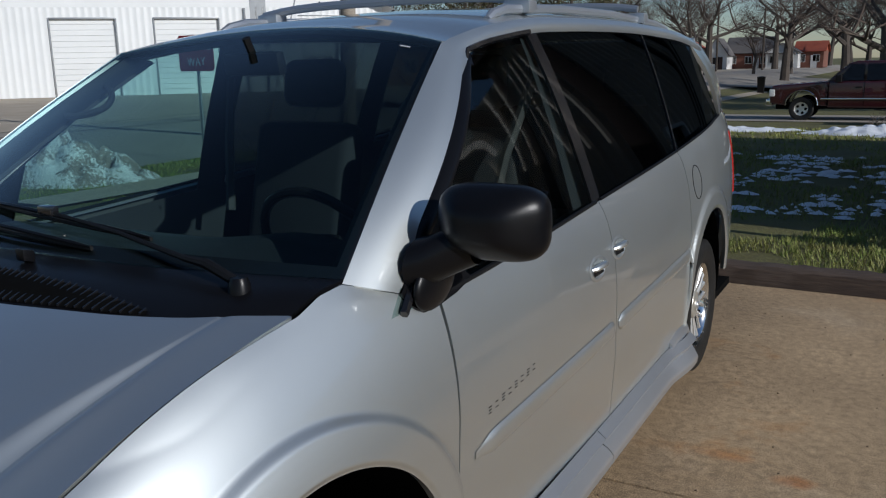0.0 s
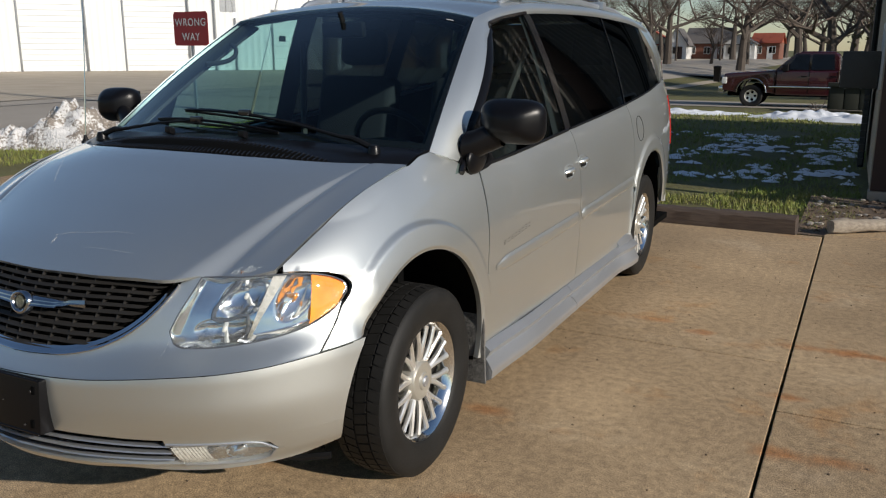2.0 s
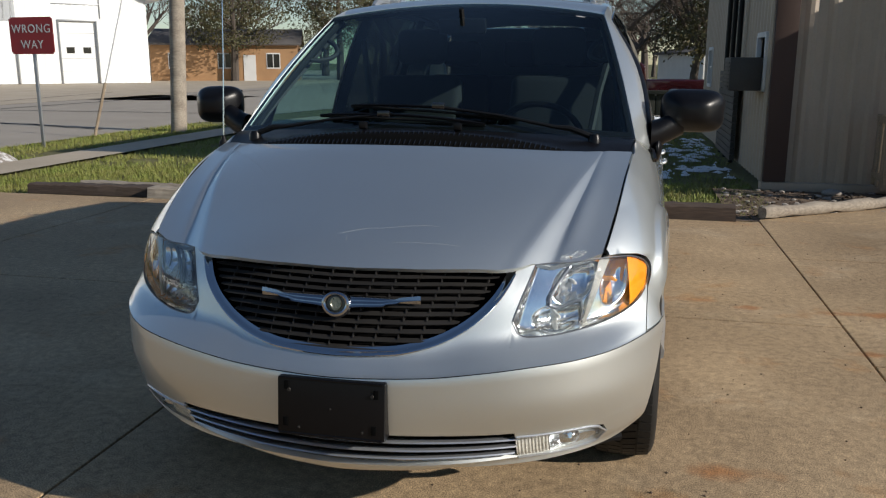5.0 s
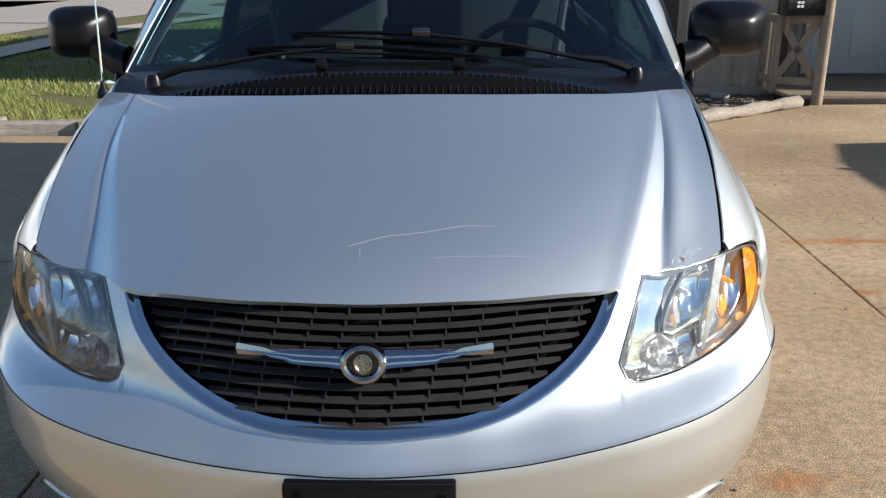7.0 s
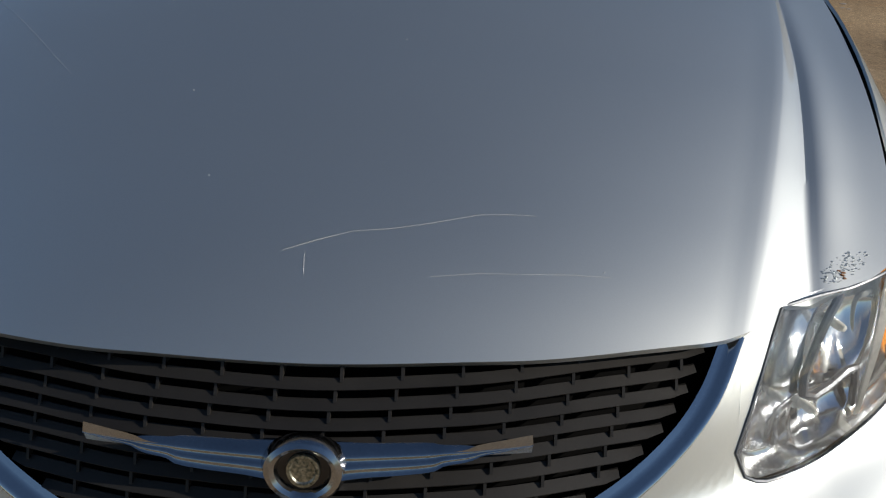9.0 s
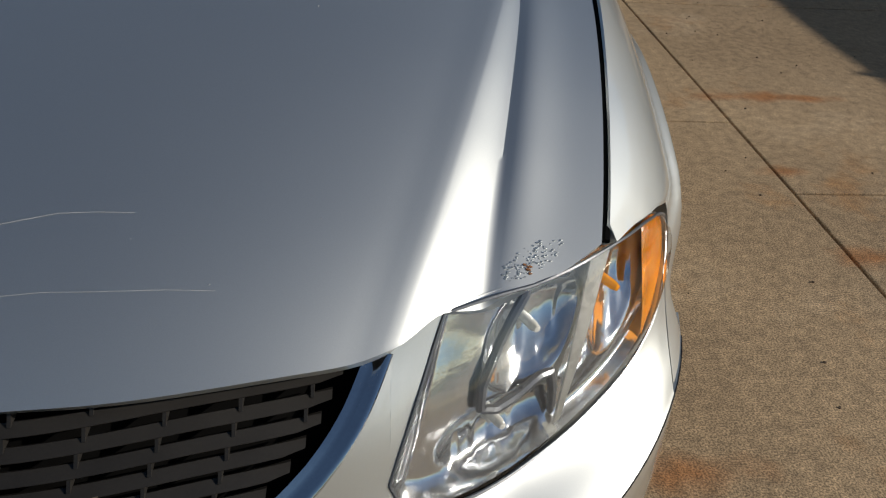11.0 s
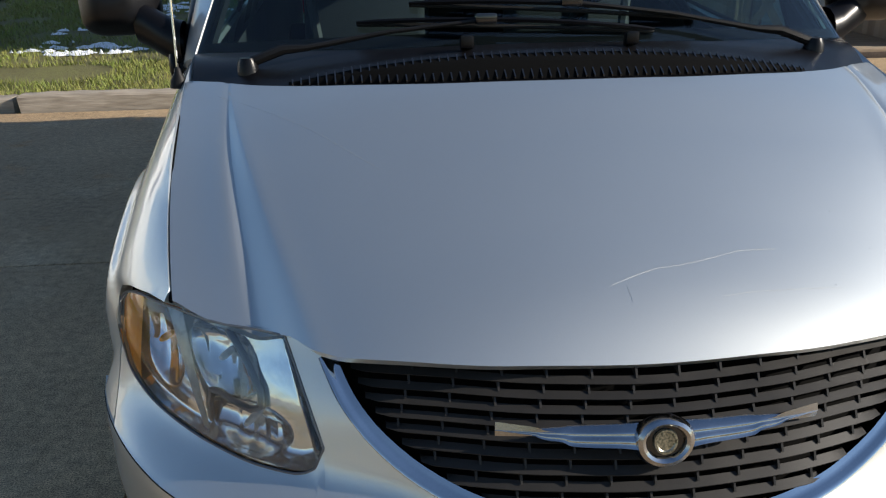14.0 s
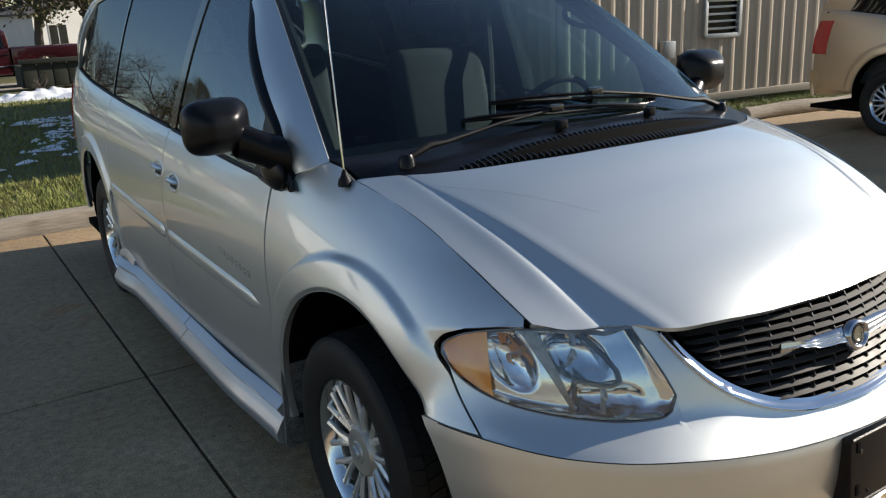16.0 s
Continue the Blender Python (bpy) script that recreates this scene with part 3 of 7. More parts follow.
# black tubes added along the bonnet gaps to make their shade
for s in (1, -1):
    bm = bmesh.new()
    tube(bm, [(s * (TOP_X(y) - 0.0030), y, TOP_Z(y) - 0.0085) for y in np.linspace(-0.585, 0.03, 40)], 0.0050, 6)
    part("bonnet_seal", bm, DARK, van, "dark strip standing for the shade in the bonnet gap")


def on_bonnet(name, pts, r, mat, label):
    bm = bmesh.new()
    tube(bm, [(x, y, hood_z(x, y) + 0.0004) for x, y in pts], r, 5)
    return part(name, bm, mat, bonnet, label)


def wavy(a, b, n, amp, seed):
    rnd = random.Random(seed)
    return [(lerp(a[0], b[0], i / n), lerp(a[1], b[1], i / n) + amp * math.sin(i * 0.9 + seed) + rnd.uniform(-amp, amp) * 0.3) for i in range(n + 1)]


on_bonnet("scratch", [(-0.041, -0.726), (-0.006, -0.713), (0.033, -0.700), (0.073, -0.695), (0.116, -0.685), (0.173, -0.668), (0.206, -0.664), (0.238, -0.662)], 0.00020, SCRATCH, "thin white scratch")
on_bonnet("scratch", [(0.120, -0.749), (0.173, -0.741), (0.222, -0.737), (0.272, -0.731), (0.316, -0.727)], 0.00017, SCRATCH, "thin white scratch")
on_bonnet("scratch", wavy((-0.690, -0.090), (-0.370, -0.440), 12, 0.001, 7), 0.00024, SCRATCH, "thin white scratch")
on_bonnet("scratch", [(-0.017, -0.730), (-0.016, -0.741), (-0.015, -0.753)], 0.00024, SCRATCH, "thin white scratch")

# blistered patch at the corner over the driver's headlamp
_r = random.Random(11)
bm = bmesh.new()
for i in range(150):
    a, d = _r.uniform(0, 6.28), _r.random() ** 0.6
    x, y = 0.620 + 0.036 * d * math.cos(a), -0.624 + 0.014 * d * math.sin(a) + 0.62 * (0.036 * d * math.cos(a))
    s = _r.uniform(0.0007, 0.0018)
    bmesh.ops.create_icosphere(bm, subdivisions=1, radius=s, matrix=Matrix.Translation((x, y, hood_z(x, y))) @ Matrix.Diagonal((1.4, 1.0, 0.45, 1)))
part("paint_blister", bm, PAINT, bonnet, "flaking blistered paint")
bm = bmesh.new()
for i in range(6):
    x, y = 0.616 + _r.uniform(-0.005, 0.005), -0.635 + _r.uniform(-0.004, 0.004)
    bmesh.ops.create_icosphere(bm, subdivisions=1, radius=0.0018, matrix=Matrix.Translation((x, y, hood_z(x, y) + 0.0008)) @ Matrix.Diagonal((1.3, 1, 0.5, 1)))
part("rust_spot", bm, RUSTED, bonnet, "brown rust spots")

_r = random.Random(5)
bm = bmesh.new()
for i in range(46):
    x, y = _r.uniform(-0.55, 0.45), _r.uniform(-0.74, -0.25)
    bmesh.ops.create_icosphere(bm, subdivisions=1, radius=_r.uniform(0.0004, 0.0009), matrix=Matrix.Translation((x, y, hood_z(x, y) + 0.0003)))
tagged(part("stone_chips", bm, SCRATCH, bonnet), "tiny pale stone chips", kind="stuff")

# ---- front bumper
TRIM_U = pchip((-0.1, 0.614), (0, 0.612), (0.15, 0.617), (0.25, 0.632), (0.33, 0.658), (0.40, 0.700), (0.44, 0.745), (0.462, 0.785), (0.472, 0.808))
LAMP_LOW = pchip((0.472, 0.686), (0.479, 0.668), (0.493, 0.657), (0.515, 0.652), (0.56, 0.653), (0.66, 0.663), (0.74, 0.680), (0.79, 0.700), (0.818, 0.722), (0.832, 0.746), (0.838, 0.775))
LAMP_TOP = pchip((0.524, 0.830), (0.60, 0.840), (0.705, 0.846), (0.765, 0.842), (0.800, 0.831), (0.822, 0.814), (0.834, 0.796), (0.838, 0.779))
LIP_Z = pchip((0, 0.268), (0.5, 0.275), (0.75, 0.300), (0.92, 0.350))
FOG_TOP = pchip((0.495, 0.390), (0.62, 0.389), (0.69, 0.385), (0.72, 0.375), (0.735, 0.350), (0.95, 0.350))
FOG_LOW = pchip((0.495, 0.298), (0.62, 0.302), (0.69, 0.312), (0.72, 0.326), (0.735, 0.350), (0.95, 0.350))


def arch_y(z):
    return ARCH_F[0] - math.sqrt(max(ARCH_RAD ** 2 - (z - ARCH_F[1]) ** 2, 0))


def p_end(z):
    return p_of_y(min(arch_y(z), -0.42))


def strip(lo, hi, x0, x1, nu, nv, both=True):
    """Bumper patch between two height curves, from half-width x0 to x1 (None: as far as the wheel arch)."""
    bm = bmesh.new()
    for s in ((1, -1) if both else (1,)):
        def fn(u, v):
            if x1 is None:
                z = lo(0) if not callable(lo) else 0
                p = lerp(at_x(x0, 0.5) if x0 else 0.0, p_end(0.5), u)
                z = lerp(lo(p), hi(p), v)
                p = lerp(at_x(x0, z) if x0 else 0.0, p_end(z), u)
                z = lerp(lo(p), hi(p), v)
                q = front(p, z)
            else:
                x = lerp(x0, x1, u)
                q = fx(x, lerp(lo(x), hi(x), v ** 1.9 if lo is CREASE_X else v))
            return Vector((s * q.x, q.y, q.z))
        grid(fn, nu, nv, bm, flip=s < 0)
    return bm


CREASE_X = lambda x: CREASE(at_x(x, 0.58))
bm = strip(lambda x: 0.405, CREASE, 0.0, None, 44, 12)
for lo, hi, x0, x1, nu, nv in ((CREASE_X, TRIM_U, 0.0, 0.472, 40, 16), (CREASE_X, LAMP_LOW, 0.472, 0.835, 30, 18),
                               (lambda x: lerp(0.686, 0.830, (x - 0.472) / 0.052), lambda x: lerp(0.810, 0.832, (x - 0.472) / 0.052), 0.472, 0.524, 4, 12),
                               (LIP_Z, lambda x: 0.300, 0.0, 0.495, 24, 4),
                               (FOG_TOP, lambda x: 0.405, 0.495, None, 24, 4), (LIP_Z, FOG_LOW, 0.495, None, 24, 5)):
    other = strip(lo, hi, x0, x1, nu, nv)
    me_tmp = bpy.data.meshes.new("tmp")
    other.to_mesh(me_tmp)
    other.free()
    bm.from_mesh(me_tmp)
    bpy.data.meshes.remove(me_tmp)
bmesh.ops.remove_doubles(bm, verts=bm.verts, dist=0.0012)
bumper = part("front_bumper", flange(bm, 0.018), PAINT, van, "silver painted bumper with a moulded ledge", 50)

bm = bmesh.new()
tube(bm, [front(p, CREASE(abs(p)) - 0.001, -0.0004) for p in np.linspace(-0.868, 0.868, 120)], 0.0013, 5)
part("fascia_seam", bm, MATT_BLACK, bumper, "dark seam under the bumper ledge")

# number plate holder
plate = None
bm = bmesh.new()
box(bm, -0.152, 0.152, -0.018, 0.034, -0.080, 0.080, 0.006)
plate = part("plate_holder", bm, BLACK, bumper, "empty black number plate holder")
plate.matrix_basis = pose(0.012, -0.970, 0.482, -5, 0, 0)
for x, z, r in ((-0.118, 0.045, 0.006), (0.118, 0.045, 0.006), (-0.09, -0.058, 0.004), (0.09, -0.058, 0.004), (0.0, 0.0, 0.003)):
    bm = bmesh.new()
    bmesh.ops.create_cone(bm, cap_ends=True, segments=10, radius1=r, radius2=r * 0.7, depth=0.005, matrix=pose(x, -0.020, z, 90))
    part("screw", bm, GRILLE, plate)
for x, z in ((-0.125, 0.058), (0.128, 0.050), (-0.128, -0.045), (0.122, -0.05)):
    bm = bmesh.new()
    box(bm, x - 0.007, x + 0.007, -0.0205, -0.016, z - 0.012, z + 0.012, 0.001)
    part("slot", bm, DARK, plate)
for z in (-0.080, 0.080):
    bm = bmesh.new()
    tube(bm, [(-0.146, -0.017, z * 0.97), (0.146, -0.017, z * 0.97)], 0.004, 6)
    part("rim_edge", bm, BLACK, plate)

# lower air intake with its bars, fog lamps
# black sheet standing for the shaded space behind the intake bars
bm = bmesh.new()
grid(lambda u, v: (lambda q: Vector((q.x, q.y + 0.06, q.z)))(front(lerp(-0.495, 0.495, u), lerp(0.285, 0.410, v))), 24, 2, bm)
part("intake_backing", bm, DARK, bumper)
for z in (0.325, 0.352, 0.379):
    bm = bmesh.new()
    grid(lambda u, v: front(lerp(-0.492, 0.492, u), z + 0.005 * math.sin(2 * math.pi * v), 0.002) + Vector((0, 0.018 - 0.016 * math.cos(2 * math.pi * v), 0)), 30, 8, bm)
    part("intake_bar", bm, LOWER, bumper, "grey painted intake bar")

for s in (1, -1):
    fog = new("fog_lamp")
    fog.parent = van
    tagged(fog, "clear fog lamp set in the bumper")
    bm = bmesh.new()
    grid(lambda u, v: (lambda x: (lambda q: Vector((s * q.x, q.y, q.z)))(fx(x, lerp(FOG_LOW(x), FOG_TOP(x), v), 0.001 - 0.004 * abs(2 * v - 1) ** 4)))(lerp(0.497, 0.733, u)), 20, 8, bm, s < 0)
    part("lens", bm, LENS, fog, "clear ribbed lens")
    bm = bmesh.new()
    def fog_back(u, v, x0, x1, deep):
        x = lerp(x0, x1, u)
        q = fx(x, lerp(FOG_LOW(x), FOG_TOP(x), v), -0.004)
        return Vector((s * q.x, q.y + 0.006 + deep * math.sin(math.pi * v) * math.sin(math.pi * u) + 0.0012 * math.sin(u * 60), q.z))
    grid(lambda u, v: fog_back(u, v, 0.497, 0.585, 0.004), 40, 8, bm, s < 0)
    part("ribbed_reflector", bm, FROST, fog, "frosted ribbed section")
    bm = bmesh.new()
    grid(lambda u, v: fog_back(u, v, 0.585, 0.733, 0.030), 20, 10, bm, s < 0)
    part("reflector", bm, REFLECTOR, fog)
    bm = bmesh.new()
    q = fx(0.640, 0.347, -0.012)
    spin(bm, [(0.001, 0.012), (0.018, 0.008), (0.030, -0.004), (0.033, -0.006), (0.031, -0.012)], 20, Matrix.Translation((s * q.x, q.y + 0.01, q.z)) @ pose(0, 0, 0, 90, 0, s * 25) @ Matrix.Diagonal((1.1, 0.75, 1, 1)))
    part("bulb_bowl", bm, REFLECTOR, fog)
    bm = bmesh.new()
    tube(bm, [(lambda q: (s * q.x, q.y, q.z))(fx(x, FOG_TOP(x), 0.001)) for x in np.linspace(0.497, 0.735, 12)] + [(lambda q: (s * q.x, q.y, q.z))(fx(x, FOG_LOW(x), 0.001)) for x in np.linspace(0.733, 0.497, 12)], 0.0035, 6)
    part("bezel", bm, LOWER, fog)

# ---- radiator grille
grille = new("radiator_grille")
grille.parent = van
tagged(grille, "black egg-crate grille with chrome surround")
TRIM_X = lambda z: next((x for x in np.linspace(0.472, 0, 237) if TRIM_U(x) <= z), 0.0)
# black sheet standing for the shade behind the slats
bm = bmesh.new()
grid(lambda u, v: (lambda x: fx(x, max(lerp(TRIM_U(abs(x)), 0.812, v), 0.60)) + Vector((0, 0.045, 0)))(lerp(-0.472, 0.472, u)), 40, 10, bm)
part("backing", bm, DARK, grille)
bm = bmesh.new()
_tx = np.concatenate([np.linspace(-0.4705, -0.42, 14), np.linspace(-0.405, 0.405, 44), np.linspace(0.42, 0.4705, 14)])
def trim(u, v):
    """A flat bright strip whose face looks up and forwards."""
    x = float(np.interp(u, np.linspace(0, 1, len(_tx)), _tx))
    a = abs(x)
    dz = (TRIM_U(min(a + 0.002, 0.472)) - TRIM_U(max(a - 0.002, 0))) / 0.004
    n = Vector((-dz, 1.0)).normalized() * lerp(0.0, 0.018, v)
    q = fx(min(max(a + n.x, 0.0), 0.472), TRIM_U(a) + n.y, 0.006 * math.sin(math.pi * min(v * 1.6 + 0.12, 1)) + 0.005 - 0.010 * v)
    return Vector((math.copysign(q.x, x), q.y, q.z))
grid(trim, 72, 8, bm)
flange(bm, 0.02)
part("chrome_surround", bm, CHROME, grille, "chrome strip round the grille")
for k in range(10):
    z = 0.630 + 0.0178 * k
    xe = TRIM_X(z - 0.008) - 0.030
    if xe < 0.1:
        continue
    bm = bmesh.new()
    def slat(u, v):
        x = lerp(-xe, xe, u)
        dy, dz = ((0.006, 0.0038), (-0.006, -0.0026), (-0.005, -0.0042), (0.002, -0.0038), (0.010, 0.0012), (0.006, 0.0038))[int(round(v * 5))]
        end = 1 - smooth(0.94, 1.0, abs(2 * u - 1)) * 0.8
        return fx(x, z, -0.006) + Vector((0, dy + 0.004 * (1 - end), dz * end))
    grid(slat, 40, 5, bm)
    part("slat", bm, GRILLE, grille, angle=30)
    for i in range(-7, 8):
        x = 0.0625 * i + 0.006 * k - 0.02
        if abs(x) > xe - 0.012 or z > 0.795:
            continue
        bm = bmesh.new()
        q = fx(x, z + 0.0080, -0.008)
        vs = [bm.verts.new(q + Vector(d)) for d in ((-0.0016, -0.006, -0.0060), (0.0016, -0.006, -0.0060), (0.0016, 0.004, 0.0085), (-0.0016, 0.004, 0.0085), (-0.0016, 0.024, -0.004), (0.0016, 0.024, -0.004))]
        for f in ((0, 1, 2, 3), (0, 3, 4), (1, 5, 2), (3, 2, 5, 4), (0, 4, 5, 1)):
            bm.faces.new([vs[j] for j in f])
        part("fin", bm, GRILLE, grille)
# winged badge, as plain shapes
badge = new("badge")
badge.parent = grille
tagged(badge, "winged chrome badge")
WING_LOW = pchip((0.030, -0.013), (0.06, -0.0085), (0.10, -0.006), (0.128, -0.003), (0.137, 0.002), (0.165, 0.007), (0.173, 0.0115), (0.205, 0.0165), (0.226, 0.0190))
bq = fx(0, 0.724, 0.010)
for s in (1, -1):
    bm = bmesh.new()
    def wing(u, v):
        x = lerp(0.030, 0.228, u)
        sink = 0.725 - 0.038 * (x - 0.05)
        low, top = sink + WING_LOW(x), sink + 0.0165 + 0.020 * (x - 0.05)
        h = top - low
        flutes = 0.035 * h * math.sin(v * 6 * math.pi) if 0.08 < v < 0.92 else 0
        q = fx(x, 0.728, 0.012 + flutes - 0.75 * h * (v - 0.5) - 0.35 * h * abs(2 * v - 1) ** 10)
        return Vector((s * q.x, q.y, lerp(low, top, v)))
    grid(wing, 26, 16, bm, s < 0)
    part("wing", flange(bm, 0.012), BADGE_CHROME, badge, angle=50)
bm = bmesh.new()
spin(bm, [(0.022, 0.0), (0.0245, 0.006), (0.0285, 0.0085), (0.0335, 0.006), (0.0370, -0.002), (0.0370, -0.012)], 40, Matrix.Translation(bq) @ pose(0, 0, 0, 90 - 12, 0, 0) @ Matrix.Diagonal((1.18, 0.92, 1, 1)))
part("ring", bm, BADGE_CHROME, badge)
bm = bmesh.new()
spin(bm, [(0.0005, 0.0), (0.0225, 0.0)], 32, Matrix.Translation(bq) @ pose(0, 0, 0, 78, 0, 0) @ Matrix.Diagonal((1.18, 0.92, 1, 1)))
part("field", bm, GLOSS_BLACK, badge)
bm = bmesh.new()
spin(bm, [(0.0005, 0.0035), (0.012, 0.0035), (0.0135, 0.0050), (0.0165, 0.0050), (0.0175, 0.001)], 32, Matrix.Translation(bq) @ pose(0, 0, 0, 78, 0, 0))
part("medallion", bm, BADGE, badge, "gold and silver medallion")

# ---- headlamps
def lamp_pt(s, u, v, out=0.0):
    xb, xt = lerp(0.472, 0.838, u), lerp(0.524, 0.838, u)
    x, z = lerp(xb, xt, v), lerp(LAMP_LOW(xb), LAMP_TOP(xt), v)
    q = fx(x, z, out)
    return Vector((s * q.x, q.y, q.z))


for s in (1, -1):
    lamp = new("headlamp")
    lamp.parent = van
    tagged(lamp, "clear headlamp with an amber turn signal")
    bm = bmesh.new()
    grid(lambda u, v: lamp_pt(s, lerp(0.010, 0.990, u), lerp(0.012, 0.988, v), 0.004 + 0.006 * math.sin(math.pi * v) - 0.004 * abs(2 * v - 1) ** 6), 36, 18, bm, s < 0)
    part("lens", bm, LENS, lamp, "slightly hazed clear lens")
    bm = bmesh.new()
    run = [1 - (1 - i / 48) ** 2 for i in range(49)]
    edge = [(u, 0.0) for u in run] + [(u, 1.0) for u in run[::-1]] + [(0.0, 1 - i / 10) for i in range(1, 11)]
    tube(bm, [lamp_pt(s, u, v, 0.000) for u, v in edge], 0.0021, 6)
    part("gasket", bm, DIVIDER, lamp)
    # faceted bright reflector behind the lens: three bowls in one moulded shell
    BOWLS = ((0.395, 0.66, 0.175, 0.30, 0.030), (0.33, 0.20, 0.20, 0.17, 0.020), (0.735, 0.58, 0.115, 0.40, 0.026))
    rnd = random.Random(71)
    tilt = {}
    bm = bmesh.new()
    def shell(u, v):
        rim = min(u / 0.05, (1 - u) / 0.05, v / 0.08, (1 - v) / 0.08, 1.0)
        d = 0.004 + 0.012 * max(rim, 0.0)
        for bu, bv, ru, rv, deep in BOWLS:
            k = ((u - bu) / ru) ** 2 + ((v - bv) / rv) ** 2
            if k < 1:
                cell = (round(bu, 2), int((u - bu) / ru * 3.2 + 9), int(v * 4))
                d += deep * (1 - k) ** 0.85 + tilt.setdefault(cell, rnd.uniform(-0.002, 0.002)) * min((1 - k) * 2, 1)
        return lamp_pt(s, u, v, -0.004) + Vector((-s * 0.35 * d, 0.94 * d, 0))
    grid(shell, 96, 48, bm, s < 0)
    part("reflector_shell", bm, REFLECTOR, lamp, "bright faceted reflector", 60)
    for bu, bv, ru, rv, deep in BOWLS:
        c = lamp_pt(s, bu, bv, -0.006) + Vector((0, deep * 0.4, 0))
        bm = bmesh.new()
        m = Matrix.Translation(c) @ pose(0, 0, 0, -90, 0, s * 30)
        spin(bm, [(0.0005, 0.002), (0.004, 0.003), (0.006, 0.010), (0.0065, 0.030)], 12, m)
        part("bulb", bm, AMBER if bu > 0.6 else FROST, lamp)
    # dark curved rim under the main beam, running up beside the ribbed band
    bm = bmesh.new()
    line = [(0.33, 0.95), (0.29, 0.82), (0.255, 0.68), (0.225, 0.50), (0.235, 0.38), (0.29, 0.345), (0.36, 0.375), (0.43, 0.415), (0.475, 0.40), (0.495, 0.28), (0.505, 0.12)]
    fine = [(float(np.interp(i / 40, np.linspace(0, 1, 11), [q[0] for q in line])), float(np.interp(i / 40, np.linspace(0, 1, 11), [q[1] for q in line]))) for i in range(41)]
    tube(bm, [lamp_pt(s, u, v, -0.012) for u, v in fine], [0.002] + [0.0055] * 39 + [0.002], 8)
    part("divider", bm, DIVIDER, lamp, "dark curved rim between the beams")
    # ribbed clear band
    bm = bmesh.new()
    grid(lambda u, v: lamp_pt(s, lerp(lerp(0.515, 0.560, v), lerp(0.535, 0.650, v), u), lerp(0.06, 0.97, v), -0.009 + 0.0015 * math.cos(u * 14 * math.pi)), 42, 8, bm, s < 0)
    part("ribbed_band", bm, FROST, lamp, "ribbed clear band")
    # amber outer section
    bm = bmesh.new()
    grid(lambda u, v: lamp_pt(s, lerp(lerp(0.865, 0.80, v ** 1.5), 0.992, u), lerp(0.02, 0.985, v), -0.004 - 0.004 * math.sin(math.pi * u)), 12, 12, bm, s < 0)
    part("amber_reflector", bm, AMBER, lamp, "orange amber corner reflector")

# ---- wings (fenders) and flanks
_seam = [fx(0.838, z) + Vector((0.0, 0.0018, 0)) for z in (0.633, 0.665, 0.70, 0.735)]
_lamp = [fx(x, z) + Vector((0.003, 0.003, 0.004)) for x, z in ((0.844, 0.764), (0.8425, 0.790), (0.828, 0.817), (0.80, 0.8365), (0.75, 0.8475), (0.709, 0.850))]
WING_3D = list(zip((0.0, 0.03, 0.06, 0.09, 0.115, 0.130, 0.145, 0.160, 0.18, 0.20), _seam + _lamp))
WING_OUT = [(t, q.y, q.z) for t, q in WING_3D] + [(t, y, TOP_Z(y) - 0.001) for t, y in ((0.26, -0.50), (0.32, -0.40), (0.40, -0.29), (0.50, -0.14), (0.62, 0.045))] + [
            (0.67, 0.12, 1.108), (0.71, 0.185, 1.116), (0.75, 0.225, 1.103), (0.79, 0.315, 1.070), (0.85, 0.440, 1.036), (0.93, 0.424, 0.65), (1.0, 0.412, 0.30)]
WING_IN = [(0.0, 144.0), (0.09, 140.0), (0.12, 135.0), (0.135, 122.0), (0.16, 108.0), (0.18, 98.0), (0.20, 92.0), (0.40, 84.0), (0.62, 70.0), (0.79, 52.0), (0.85, 44.0), (0.93, 28.0), (1.0, -10.5)]


def ruled(s, outer, inner, c, t, v, edge=None):
    a = radians(float(np.interp(t, [q[0] for q in inner], [q[1] for q in inner])))
    y0, z0 = c[0] + ARCH_RAD * math.cos(a), c[1] + ARCH_RAD * math.sin(a)
    y1, z1 = along(outer, t)
    if edge and t > 0.2:
        z1 = edge(y1, z1)
    w = v ** 1.3
    q = side_pt(s, lerp(y0, y1, w), lerp(z0, z1, w), c)
    if edge and q.y < -0.34:   # flows into the nose
        q.x = lerp(q.x, s * nose_x(q.y, q.z), smooth(-0.36, -0.46, q.y) * smooth(0.85, 0.78, q.z))
    if edge and t < 0.165:
        for (t0, p0), (t1, p1) in zip(WING_3D, WING_3D[1:]):
            if t <= t1:
                aim = p0.lerp(p1, (t - t0) / (t1 - t0))
                break
        e = flank(y1, z1, c)
        if y1 < -0.34:
            e = lerp(e, nose_x(y1, z1), smooth(-0.36, -0.46, y1) * smooth(0.85, 0.78, z1))
        q.x += s * (aim.x - e) * v ** 2.2 * smooth(0.165, 0.140, t)
    return q


def nose_x(y, z):
    """Half-width of the nose surface at y and z."""
    a, b = 0.5, 0.905
    for _ in range(18):
        m = (a + b) / 2
        a, b = (m, b) if front(m, z).y < y else (a, m)
    return front(a, z).x


def gap_curve(y, z):
    return TOP_Z(y) if -0.60 <= y <= 0.046 and z > 0.83 and z > TOP_Z(y) - 0.02 else z


